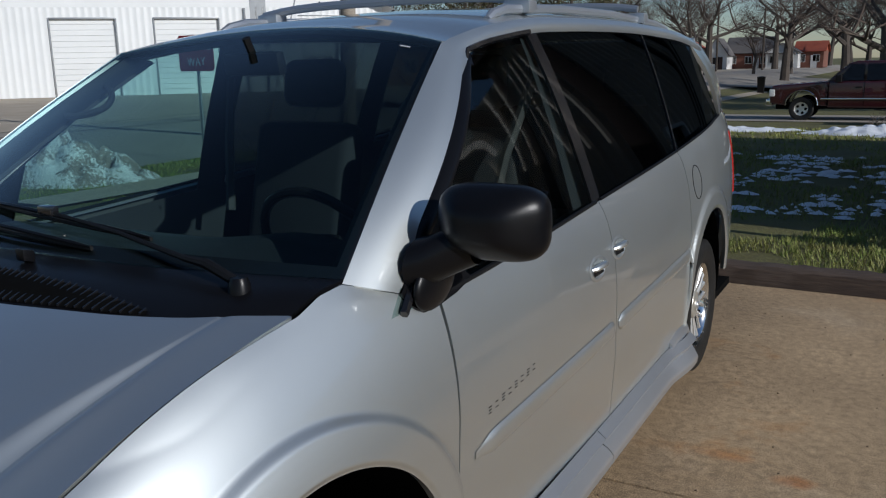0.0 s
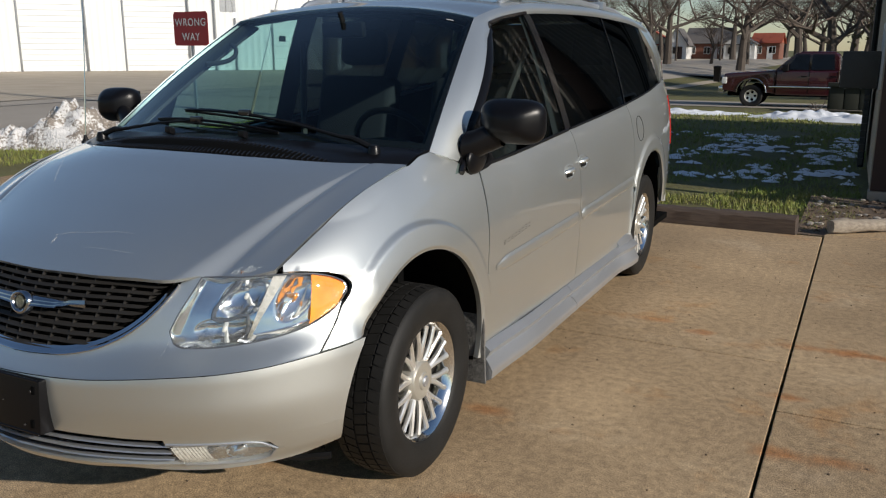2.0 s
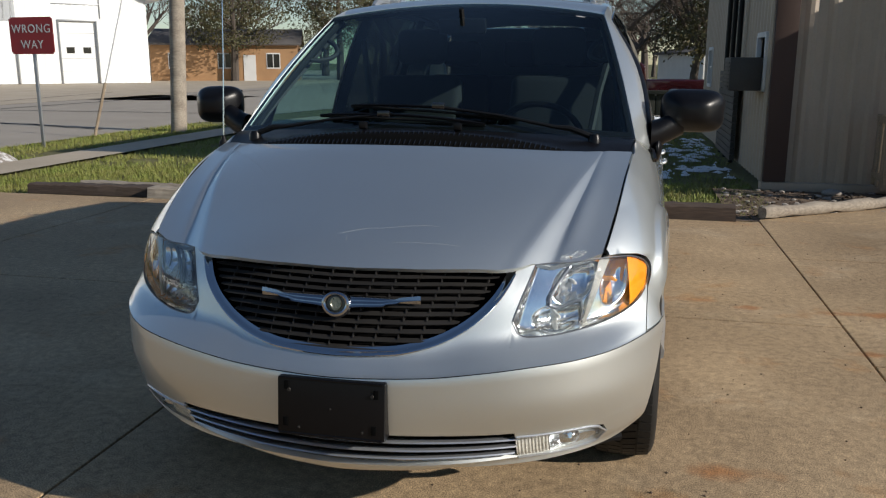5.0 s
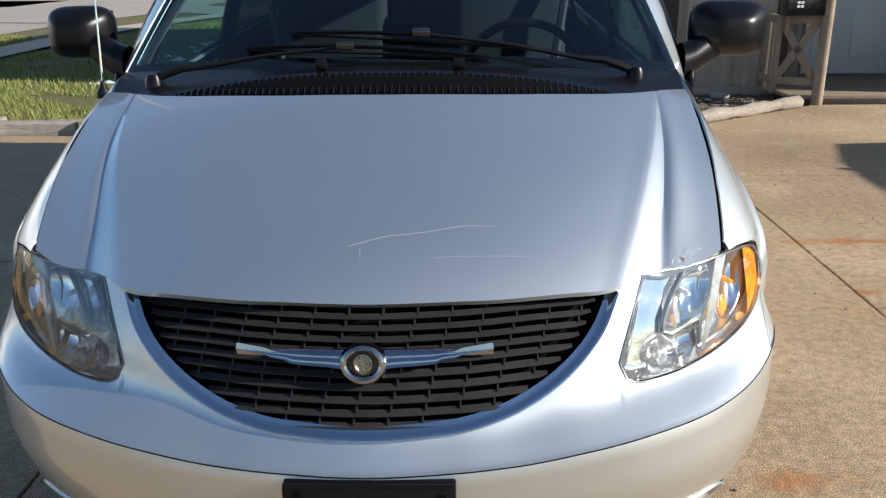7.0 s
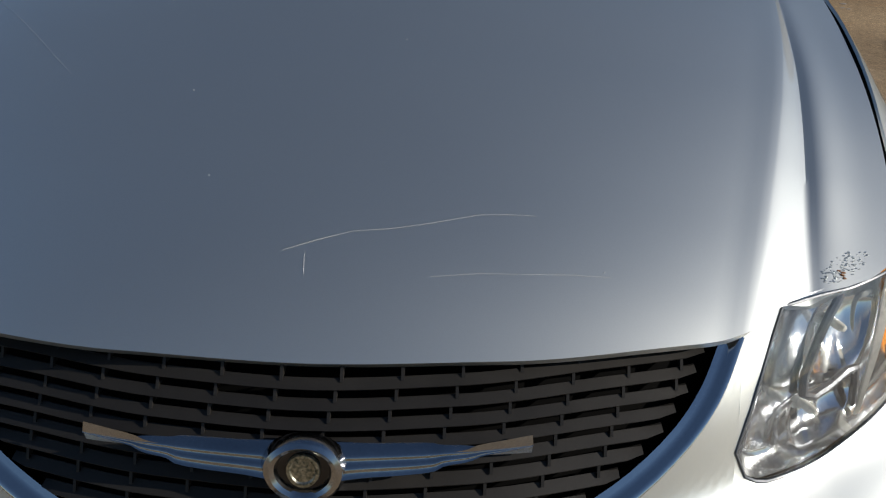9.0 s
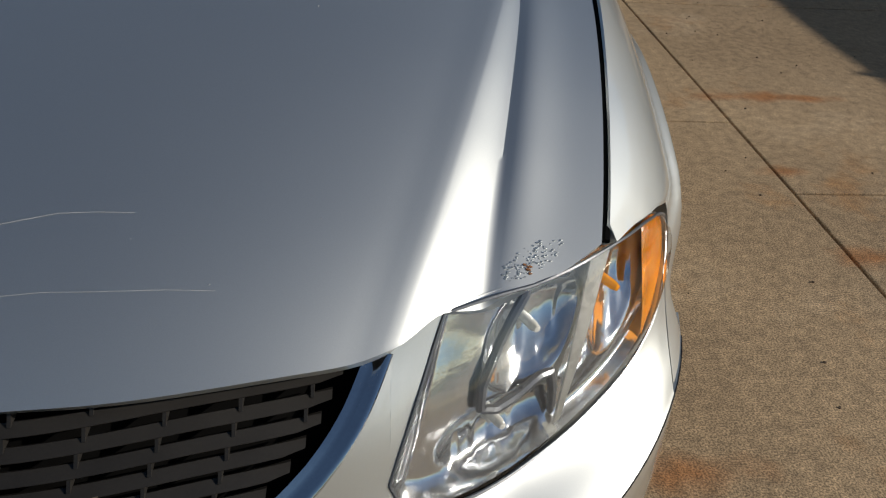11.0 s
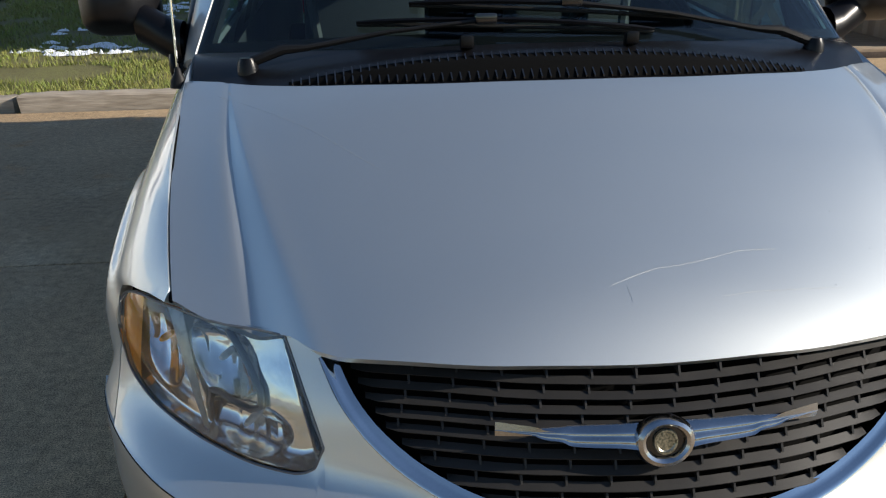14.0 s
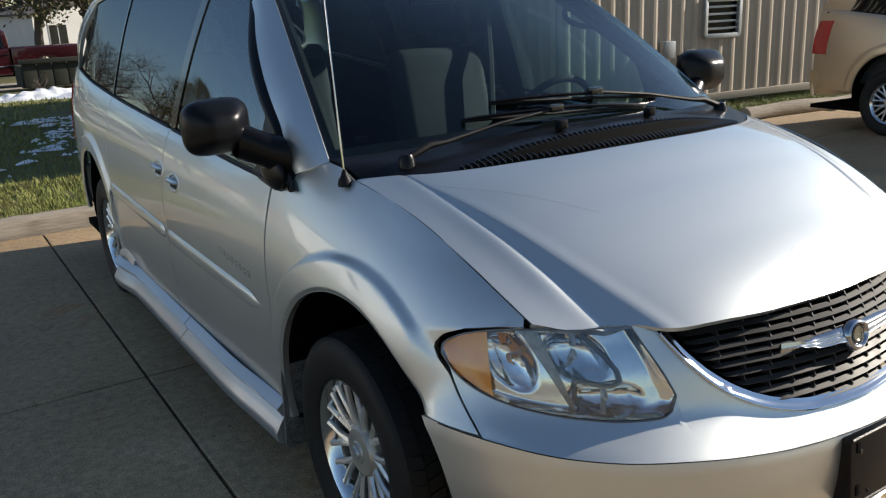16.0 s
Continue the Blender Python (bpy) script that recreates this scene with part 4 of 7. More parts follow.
for s in (1, -1):
    bm = grid(lambda u, v: ruled(s, WING_OUT, WING_IN, ARCH_F, u, v, gap_curve), 150, 66, flip=s > 0)
    wing_part = part("front_wing", flange(bm, 0.02), PAINT, van, "silver wing with a flared wheel arch", 60)
    # doors
    for name, ya, yb, label in (("front_door", lambda z: 0.4285 + 0.06 * (z - 0.65) if z > 0.65 else 0.4285 + 0.05 * (z - 0.65), lambda z: 1.506, "silver front door"),
                                ("sliding_door", lambda z: 1.511, lambda z: 2.553, "silver sliding side door")):
        def skin(u, v):
            k = v ** 0.9
            z = lerp(0.312, 1.04, k)
            y = lerp(ya(z), yb(z), u)
            z = lerp(0.312, TOP_Z(y) - 0.001, k)
            y = lerp(ya(z), yb(z), u)
            return side_pt(s, y, z)
        door = part(name, flange(grid(skin, 30, 44, flip=s > 0), 0.02), PAINT, van, label, 60)
        y0 = 0.50 if name == "front_door" else 1.530
        y1 = 1.488 if name == "front_door" else 2.535
        bm = bmesh.new()
        def mould(u, v):
            y = lerp(y0, y1, u)
            end = (smooth(0, 0.10, u) if name == "front_door" else smooth(0, 0.02, u)) * smooth(1.0, 0.985, u)
            zc = 0.637 + 0.034 * (y - 0.5)
            h = lerp(0.010, 0.030, end)
            return side_pt(s, y, zc + h * (v - 0.5) * 2, None, 0.002 + 0.009 * end * (1 - abs(2 * v - 1) ** 4))
        grid(mould, 40, 8, bm, s > 0)
        part("side_moulding", bm, PAINT, door, "body-coloured protective strip")
        yh = 1.345 if name == "front_door" else 1.560
        zh = 0.905 if name == "front_door" else 0.930
        bm = bmesh.new()
        def cup(u, v):
            a, r = u * 2 * math.pi, v
            y, z = yh + 0.078 * r * math.cos(a), zh + 0.040 * r * math.sin(a)
            return side_pt(s, y, z, None, 0.001 + 0.005 * math.sin(math.pi * min(r * 1.0, 1)) if r > 0.72 else -0.014 + 0.018 * (r / 0.72) ** 3)
        grid(cup, 28, 10, bm, s < 0, closed=True)
        handle = part("door_handle", bm, PAINT, door, "silver pull handle in a cupped recess", 60)
        bm = bmesh.new()
        pts = [side_pt(s, yh + lerp(-0.060, 0.060, i / 10), zh + 0.006 + 0.006 * math.sin(math.pi * i / 10), None, 0.002 + 0.016 * math.sin(math.pi * i / 10) ** 0.6) for i in range(11)]
        tube(bm, pts, [0.007, 0.010, 0.011, 0.011, 0.011, 0.011, 0.011, 0.011, 0.011, 0.010, 0.007], 8)
        part("grip", bm, PAINT, handle)
        # flat black patch stands for the shade in the hollow behind the grip
        bm = bmesh.new()
        grid(lambda u, v: side_pt(s, yh + lerp(-0.042, 0.042, u), zh + lerp(-0.020, 0.004, v), None, 0.003), 6, 3, bm)
        part("recess", bm, MATT_BLACK, handle)
    # quarter panel with the rear arch
    out = [(0.0, 2.560, 0.300), (0.30, 2.560, 1.1485), (0.55, 3.20, 1.204), (0.68, 3.60, 1.2445), (0.80, 3.97, 1.262), (0.92, 4.02, 0.62), (1.0, 4.00, 0.44)]
    inn = [(0.0, 191.0), (0.30, 142.0), (0.55, 84.0), (0.68, 62.0), (0.80, 42.0), (0.92, 22.0), (1.0, 5.0)]
    bm = grid(lambda u, v: ruled(s, out, inn, ARCH_R, u, v), 110, 30, flip=s > 0)
    quarter = part("quarter_panel", flange(bm, 0.02), PAINT, van, "silver rear quarter panel", 60)
    if s > 0:
        bm = bmesh.new()
        tube(bm, [side_pt(s, 2.72 + 0.075 * math.cos(a), 1.0 + 0.075 * math.sin(a), None, 0.0) for a in np.linspace(0, 2 * math.pi, 33)], 0.0022, 5)
        part("fuel_flap", bm, DARK, quarter)

    # lowered-floor sill with its kinked seam
    SILL = [(0.0, 0.345), (0.012, 0.335), (0.030, 0.318), (0.020, 0.300), (0.010, 0.285), (0.022, 0.268), (0.040, 0.235), (0.036, 0.205), (0.0, 0.185), (-0.10, 0.180)]
    for name, y0, y1 in (("front_sill", 0.418, 1.400), ("rear_sill", 1.406, 2.555)):
        bm = bmesh.new()
        def sill(u, v):
            i = min(int(v * (len(SILL) - 1)), len(SILL) - 2)
            k = v * (len(SILL) - 1) - i
            dx, z = lerp(SILL[i][0], SILL[i + 1][0], k), lerp(SILL[i][1], SILL[i + 1][1], k)
            y = lerp(y0, y1, u) + (0.03 * math.sin((z - 0.18) * 30) if (name == "front_sill" and u > 0.5) or (name == "rear_sill" and u < 0.5) else 0) * (abs(2 * u - 1) ** 6)
            swell = 0.03 * smooth(2.2, 2.5, y) if name == "rear_sill" else 0.0
            return Vector((s * (0.905 + dx + swell + 0.02 * smooth(0.42, 0.9, y)), y, z))
        grid(sill, 24, 27, bm, s > 0)
        flange(bm, 0.015)
        if name == "front_sill":
            bm.faces.new([bm.verts.new(sill(0.0, i / 27)) for i in range(28)])
        part(name, bm, LOWER, van, "silver lower body skirt", 50)
    bm = bmesh.new()
    grid(lambda u, v: Vector((s * (lerp(0.946, 0.895, abs(2 * v - 1) ** 2)), lerp(2.30, 2.60, u), lerp(0.20, 0.41, v) + 0.02 * math.sin(math.pi * u))), 10, 10, bm, s > 0)
    part("skirt_end", flange(bm, 0.03), LOWER, van, "bulged silver skirt end cap", 60)

    # mud flap and wheel wells
    bm = bmesh.new()
    grid(lambda u, v: Vector((s * lerp(0.72, lerp(0.925, 0.918, v), u), 0.392 - 0.012 * math.sin(v * 3), lerp(0.19, 0.66, v))), 6, 10, bm)
    part("mud_flap", flange(bm, 0.012), FLAP_GREY, van, "grey spattered mud flap")
    # the wells are near-black: their shade is put into the colour
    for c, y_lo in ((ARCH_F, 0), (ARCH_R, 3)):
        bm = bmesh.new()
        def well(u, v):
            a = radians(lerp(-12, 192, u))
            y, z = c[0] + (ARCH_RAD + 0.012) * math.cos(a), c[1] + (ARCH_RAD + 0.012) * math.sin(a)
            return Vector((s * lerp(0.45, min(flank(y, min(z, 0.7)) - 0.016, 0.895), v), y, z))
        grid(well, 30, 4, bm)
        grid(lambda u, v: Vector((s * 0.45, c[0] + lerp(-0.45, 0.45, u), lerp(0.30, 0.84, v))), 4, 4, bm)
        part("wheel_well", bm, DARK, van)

# ---- greenhouse
ROOF_EDGE_Z = pchip((0.90, 1.602), (1.15, 1.650), (1.6, 1.690), (2.4, 1.704), (3.1, 1.685), (3.6, 1.635), (3.8, 1.60))
ROOF_MID_Z = pchip((0.90, 1.640), (1.02, 1.664), (1.35, 1.712), (1.9, 1.756), (2.7, 1.768), (3.4, 1.742), (3.8, 1.69))


def house_x(y, z):
    zb = TOP_Z(y)
    k = max(z - zb, 0)
    return TOP_X(y) - 0.30 * k - 0.20 * k ** 2.4 - 0.022 * smooth(1.3, 0.7, y) * min(k / 0.4, 1)


def roof_edge(s, y):
    z = ROOF_EDGE_Z(y)
    return Vector((s * house_x(y, z), y, z))


def screen_low(k):
    return Vector((0.785 * k, -0.02 + 0.212 * k * k, 1.152 - 0.036 * k * k))


def screen_top(k):
    return Vector((0.628 * k, 1.022 - 0.122 * k * k, 1.664 - 0.062 * k * k))


def screen(u, v, out=0.0):
    k = 2 * u - 1
    a, b = screen_low(k), screen_top(k)
    n = Vector((0.35 * k, -0.62, 0.75)).normalized()
    return a.lerp(b, v) + n * (0.028 * math.sin(math.pi * v) * (1 - 0.4 * k * k) + out)


windscreen = part("windscreen", grid(lambda u, v: screen(lerp(0.004, 0.996, u), lerp(0.004, 0.996, v)), 30, 20), WS_GLASS, van, "tinted laminated windscreen", 180)
bm = bmesh.new()
for u0, u1, v0, v1 in ((0.0, 0.014, 0, 1), (0.986, 1.0, 0, 1), (0, 1, 0, 0.05), (0, 1, 0.955, 1.0)):
    grid(lambda u, v: screen(lerp(u0, u1, u), lerp(v0, v1, v), -0.003), 20, 20, bm)
part("black_border", bm, GLOSS_BLACK, windscreen)
bm = bmesh.new()
grid(lambda u, v: screen(lerp(0.895, 0.925, u), lerp(0.925, 0.932, v), 0.002), 2, 1, bm)
part("sticker", bm, FROST, windscreen)

# roof
def roof_pt(u, v):
    k = 2 * u - 1
    y = lerp(screen_top(k).y, 3.76 - 0.05 * k * k, v)
    e = roof_edge(1, max(y, 0.9))
    e.x = lerp(0.628, e.x, smooth(0.9, 1.25, y)) if y < 1.25 else e.x
    z = ROOF_MID_Z(y) - (ROOF_MID_Z(y) - ROOF_EDGE_Z(max(y, 0.9))) * abs(k) ** 2.6
    z = lerp(screen_top(k).z, z, smooth(0, 0.08, v))
    return Vector((e.x * k, y, z))


part("roof", flange(grid(roof_pt, 40, 48), 0.02, (0, 2, 0.5)), PAINT, van, "silver roof", 60)

WINDOW_TOP = lambda y: ROOF_EDGE_Z(max(y, 0.9)) - 0.048
for s in (1, -1):
    # pillar and cant rail
    frame_band = False
    def rail(u, v):
        if u < 0.42:
            k = u / 0.42
            up = screen_low(1).lerp(screen_top(1), k)
            up += Vector((0.35, -0.62, 0.75)).normalized() * 0.017 * math.sin(math.pi * k)
            y = lerp(0.318, 1.0, k)
            lo_z = lerp(1.071, WINDOW_TOP(1.0), k) + 0.012 * math.sin(math.pi * k)
            lo = Vector((lerp(0.838, house_x(1.0, lo_z), k) + 0.010 * math.sin(math.pi * k), y, lo_z))
        else:
            k = (u - 0.42) / 0.58
            y = lerp(0.90, 3.70, k)
            up = roof_edge(1, y)
            if y < 1.25:
                up.x = lerp(0.628, up.x, smooth(0.9, 1.25, y))
            y2 = lerp(1.0, 3.62, k)
            lo = Vector((house_x(y2, WINDOW_TOP(y2)), y2, WINDOW_TOP(y2)))
        k = lerp(1.0, 0.76, smooth(0.0, 0.10, u)) if u < 0.36 else lerp(0.76, 1.0, min((u - 0.36) / 0.06, 1.0))
        q = up.lerp(lo, lerp(k - 0.02, 1.04, v) if frame_band else v * k)
        q.x += 0.010 * math.sin(math.pi * v)
        return Vector((s * q.x, q.y, q.z))
    part("roof_pillar", flange(grid(rail, 70, 8, flip=s > 0), 0.02), PAINT, van, "silver windscreen pillar and roof side", 60)
    frame_band = True
    bm = grid(lambda u, v: rail(lerp(0.01, 0.415, u), v) - Vector((s * 0.006, 0, 0)), 36, 4, flip=s > 0)
    part("door_frame", flange(bm, 0.012), BLACK, van, "black window surround", 60)
    # glass
    def pane(y0b, y0t, y1b, y1t, top=WINDOW_TOP, out=-0.006):
        def fn(u, v):
            y = lerp(lerp(y0b, y0t, v), lerp(y1b, y1t, v), u)
            z = lerp(TOP_Z(max(y, 0.46)) - 0.004, top(y) + 0.006, v)
            return Vector((s * (house_x(max(y, 0.46), z) + out), y, z))
        return fn
    for nm, a, mat, label in (("door_window", (0.26, 0.945, 1.480, 1.425), DOOR_GLASS, "lightly tinted door window"),
                              ("side_window", (1.525, 1.470, 2.560, 2.610), DARK_GLASS, "dark privacy glass"),
                              ("quarter_window", (2.570, 2.620, 3.600, 3.420), DARK_GLASS, "dark privacy glass")):
        g = part(nm, grid(pane(*a), 16, 14), mat, van, label, 180)
    for nm, a in (("door_pillar", (1.462, 1.408, 1.535, 1.480)), ("window_divider", (2.556, 2.606, 2.572, 2.622))):
        part(nm, flange(grid(pane(*a, out=-0.001), 4, 14), 0.01), GLOSS_BLACK, van, "gloss black pillar cover")
    bm = bmesh.new()
    f = pane(0.30, 0.985, 1.480, 1.425, out=0.0)
    tube(bm, [f(0.0, t) for t in np.linspace(0, 1, 14)] + [f(t, 1.0) for t in np.linspace(0.05, 1, 8)], 0.011, 6)
    part("window_frame", bm, GLOSS_BLACK, van)
    bm = bmesh.new()
    tube(bm, [side_pt(s, y, TOP_Z(y) + 0.002, None, 0.002) for y in np.linspace(0.46, 1.48, 16)], 0.007, 6)
    part("window_seal", bm, MATT_BLACK, van)
    bm = bmesh.new()
    tube(bm, [side_pt(s, y, TOP_Z(y) + 0.002, None, 0.001) for y in np.linspace(1.53, 3.6, 24)], 0.006, 6)
    part("window_seal", bm, MATT_BLACK, van)
    # rear pillar
    def dpil(u, v):
        yb = lerp(3.602, 3.985, u)
        yt = lerp(3.425, 3.74, u)
        y = lerp(yb, yt, v)
        z = lerp(TOP_Z(yb), ROOF_EDGE_Z(yt) - (0.045 if u < 0.7 else 0.045 * (1 - (u - 0.7) / 0.3)), v)
        return Vector((s * (lerp(TOP_X(yb), house_x(yt, z), v ** 0.9)), y, z))
    part("rear_pillar", flange(grid(dpil, 10, 14, flip=s > 0), 0.02), PAINT, van, "silver rear pillar", 60)
    bm = bmesh.new()
    def tail(u, v):
        z = lerp(0.80, 1.15, v)
        y = lerp(3.815, 4.03, min(u / 0.6, 1)) - 0.05 * v * v
        x = flank(min(y, 4.0), z) + 0.006 if u < 0.6 else lerp(flank(4.0, z) + 0.006, 0.70, (u - 0.6) / 0.4)
        return Vector((s * x, y + (0.035 * smooth(0.6, 1.0, u)), z))
    grid(tail, 15, 10, bm, s > 0)
    part("tail_lamp", flange(bm, 0.02), RED_LENS, van, "red tail lamp wrapping the corner", 60)
    # roof rails
    bm = bmesh.new()
    pts = [roof_edge(s, yy) + Vector((-s * 0.075, 0, h)) for yy, h in ((1.32, 0.008), (1.36, 0.022), (1.45, 0.032), (1.9, 0.036), (2.5, 0.036), (3.1, 0.032), (3.28, 0.022), (3.33, 0.008))]
    tube(bm, pts, [0.012, 0.016, 0.017, 0.016, 0.016, 0.016, 0.015, 0.011], 8)
    part("roof_rail", bm, LOWER, van, "grey roof luggage rail")
for y in (1.60, 2.85):
    bm = bmesh.new()
    tube(bm, [(x, y, ROOF_MID_Z(y) + 0.036 - 0.03 * (x / 0.6) ** 4) for x in np.linspace(-0.585, 0.585, 15)], 0.016, 8)
    part("roof_crossbar", bm, LOWER, van, "grey roof rack crossbar")
    for s in (1, -1):
        bm = bmesh.new()
        c = roof_edge(s, y) + Vector((-s * 0.085, 0, 0.040))
        box(bm, c.x - 0.05, c.x + 0.05, y - 0.035, y + 0.035, c.z - 0.025, c.z + 0.022, 0.012)
        part("crossbar_end", bm, LOWER, van)

# tailgate, underside, engine bay
bm = bmesh.new()
grid(lambda u, v: Vector((lerp(-0.78, 0.78, u) * (1 - 0.16 * v), 4.06 - 0.30 * v ** 1.6 - 0.05 * abs(2 * u - 1) ** 3, lerp(0.42, 1.66, v))), 16, 16, bm)
part("tailgate", flange(bm, 0.02), PAINT, van, "silver tailgate")
bm = bmesh.new()
grid(lambda u, v: Vector((lerp(-0.835, 0.835, u), lerp(4.00, 4.12, 1 - abs(2 * u - 1) ** 4), lerp(0.34, 0.62, v))), 24, 6, bm)
part("rear_bumper", flange(bm, 0.03), PAINT, van, "silver rear bumper")
for s in (1, -1):
    bm = bmesh.new()
    grid(lambda u, v: Vector((s * (lerp(0.915, 0.835, u ** 1.6) - 0.04 * (1 - v) ** 2), lerp(3.46, 4.04, u), lerp(0.36, 0.62, v) + 0.05 * (1 - u) ** 2)), 12, 8, bm, s > 0)
    part("bumper_corner", flange(bm, 0.03), PAINT, van, "silver rear bumper corner")
# near-black boxes stand for underside shade and stop light leaking through the grille
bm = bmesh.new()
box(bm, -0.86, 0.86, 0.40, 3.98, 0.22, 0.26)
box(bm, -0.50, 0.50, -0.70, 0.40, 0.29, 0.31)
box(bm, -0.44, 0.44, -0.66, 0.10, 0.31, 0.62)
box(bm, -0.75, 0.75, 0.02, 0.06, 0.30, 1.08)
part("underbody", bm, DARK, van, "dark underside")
bm = bmesh.new()
tube(bm, [(0.60, -0.55, 0.25), (0.70, -0.50, 0.235), (0.78, -0.46, 0.245)], 0.012, 6)
part("tow_hook", bm, MATT_BLACK, van)

# ---- cowl, wipers, aerial
def cowl_pt(u, v):
    k = 2 * u - 1
    x = 0.765 * k
    a = Vector((x, HOOD_REAR(abs(x)) + 0.006, hood_z(x, HOOD_REAR(abs(x))) - 0.006))
    b = screen_low(k) + Vector((0, 0.02, 0.006))
    q = a.lerp(b, v)
    q.z += 0.012 * math.sin(math.pi * v)
    return q


cowl = part("cowl", flange(grid(cowl_pt, 40, 10), 0.03), BLACK, van, "black plastic cowl panel", 60)
bm = bmesh.new()
def louvre(u, v):
    x = lerp(-0.545, 0.545, u)
    k = abs(2 * u - 1)
    w = lerp(0.078, 0.012, k ** 3)
    q = cowl_pt((x / 0.765 + 1) / 2, 0.04 + v * w / 0.20)
    q.z += 0.006 - 0.004 * abs(2 * v - 1)
    return q
part("louvre_base", grid(louvre, 50, 4), DARK, cowl)
for i in range(62):
    u = (i + 0.5) / 62
    a, b = louvre(u, 0.0), louvre(u, 1.0)
    bm = bmesh.new()
    d = Vector((0.0014, 0, 0))
    up = Vector((0, 0, 0.0045))
    vs = [bm.verts.new(q) for q in (a - d, a + d, b + d, b - d, a - d + up, a + d + up, b + d + up * 1.2, b - d + up * 1.2)]
    for f in ((4, 5, 6, 7), (0, 4, 7, 3), (1, 2, 6, 5), (0, 1, 5, 4), (3, 7, 6, 2)):
        bm.faces.new([vs[j] for j in f])
    part("fin", bm, GLOSS_BLACK, cowl)
for x in (-0.178, 0.170):
    bm = bmesh.new()
    box(bm, -0.014, 0.014, -0.010, 0.018, -0.005, 0.022, 0.006, Matrix.Translation((x, -0.072, 1.145)))
    part("washer_nozzle", bm, BLACK, cowl)


def wiper(pivot, tip_u, tip_v, elbow_u, elbow_v, blade):
    w = new("windscreen_wiper")
    w.parent = van
    tagged(w, "black windscreen wiper")
    p = Vector(pivot)
    e = screen(elbow_u, elbow_v, 0.030)
    bm = bmesh.new()
    spin(bm, [(0.0005, 0.030), (0.016, 0.028), (0.022, 0.015), (0.024, -0.01)], 14, Matrix.Translation(p))
    part("pivot_cap", bm, BLACK, w)
    bm = bmesh.new()
    mid = p.lerp(e, 0.25) + Vector((0, 0, 0.022))
    tube(bm, [p + Vector((0, 0, 0.016)), p.lerp(mid, 0.6) + Vector((0, 0, 0.016)), mid, p.lerp(e, 0.6) + Vector((0, 0, 0.018)), e], [0.011, 0.011, 0.007, 0.005, 0.0045], 8)
    part("arm", bm, MATT_BLACK, w)
    (u0, v0), (u1, v1) = blade
    pts = [screen(lerp(u0, u1, t), lerp(v0, v1, t), 0.012 + 0.014 * math.sin(math.pi * t)) for t in np.linspace(0, 1, 15)]
    bm = bmesh.new()
    tube(bm, pts, [0.003] + [0.0055] * 13 + [0.003], 6)
    part("blade_bridge", bm, BLACK, w)
    bm = bmesh.new()
    tube(bm, [screen(lerp(u0, u1, t), lerp(v0, v1, t), 0.006) for t in np.linspace(0, 1, 15)], 0.005, 5)
    part("blade_rubber", bm, RUBBER, w)
    bm = bmesh.new()
    box(bm, -0.024, 0.024, -0.012, 0.012, -0.010, 0.014, 0.006, Matrix.Translation(e))
    part("blade_clip", bm, GLOSS_BLACK, w)


wiper((0.640, 0.055, 1.118), 0.5, 0.1, 0.545, 0.105, ((0.315, 0.135), (0.735, 0.075)))
wiper((-0.640, 0.020, 1.110), 0.5, 0.1, 0.42, 0.055, ((0.24, 0.080), (0.66, 0.035)))

aerial = new("aerial")
aerial.parent = van
tagged(aerial, "thin whip aerial on a black base")
bm = bmesh.new()
spin(bm, [(0.0005, 0.034), (0.006, 0.030), (0.009, 0.018), (0.018, 0.004), (0.020, -0.012)], 14, Matrix.Translation((-0.800, 0.072, 1.082)))
part("base", bm, MATT_BLACK, aerial)
bm = bmesh.new()
tube(bm, [(-0.800, 0.072, 1.10), (-0.798, 0.10, 1.40), (-0.796, 0.135, 1.90)], [0.0032, 0.0022, 0.0014], 6)
part("mast", bm, CHROME, aerial)

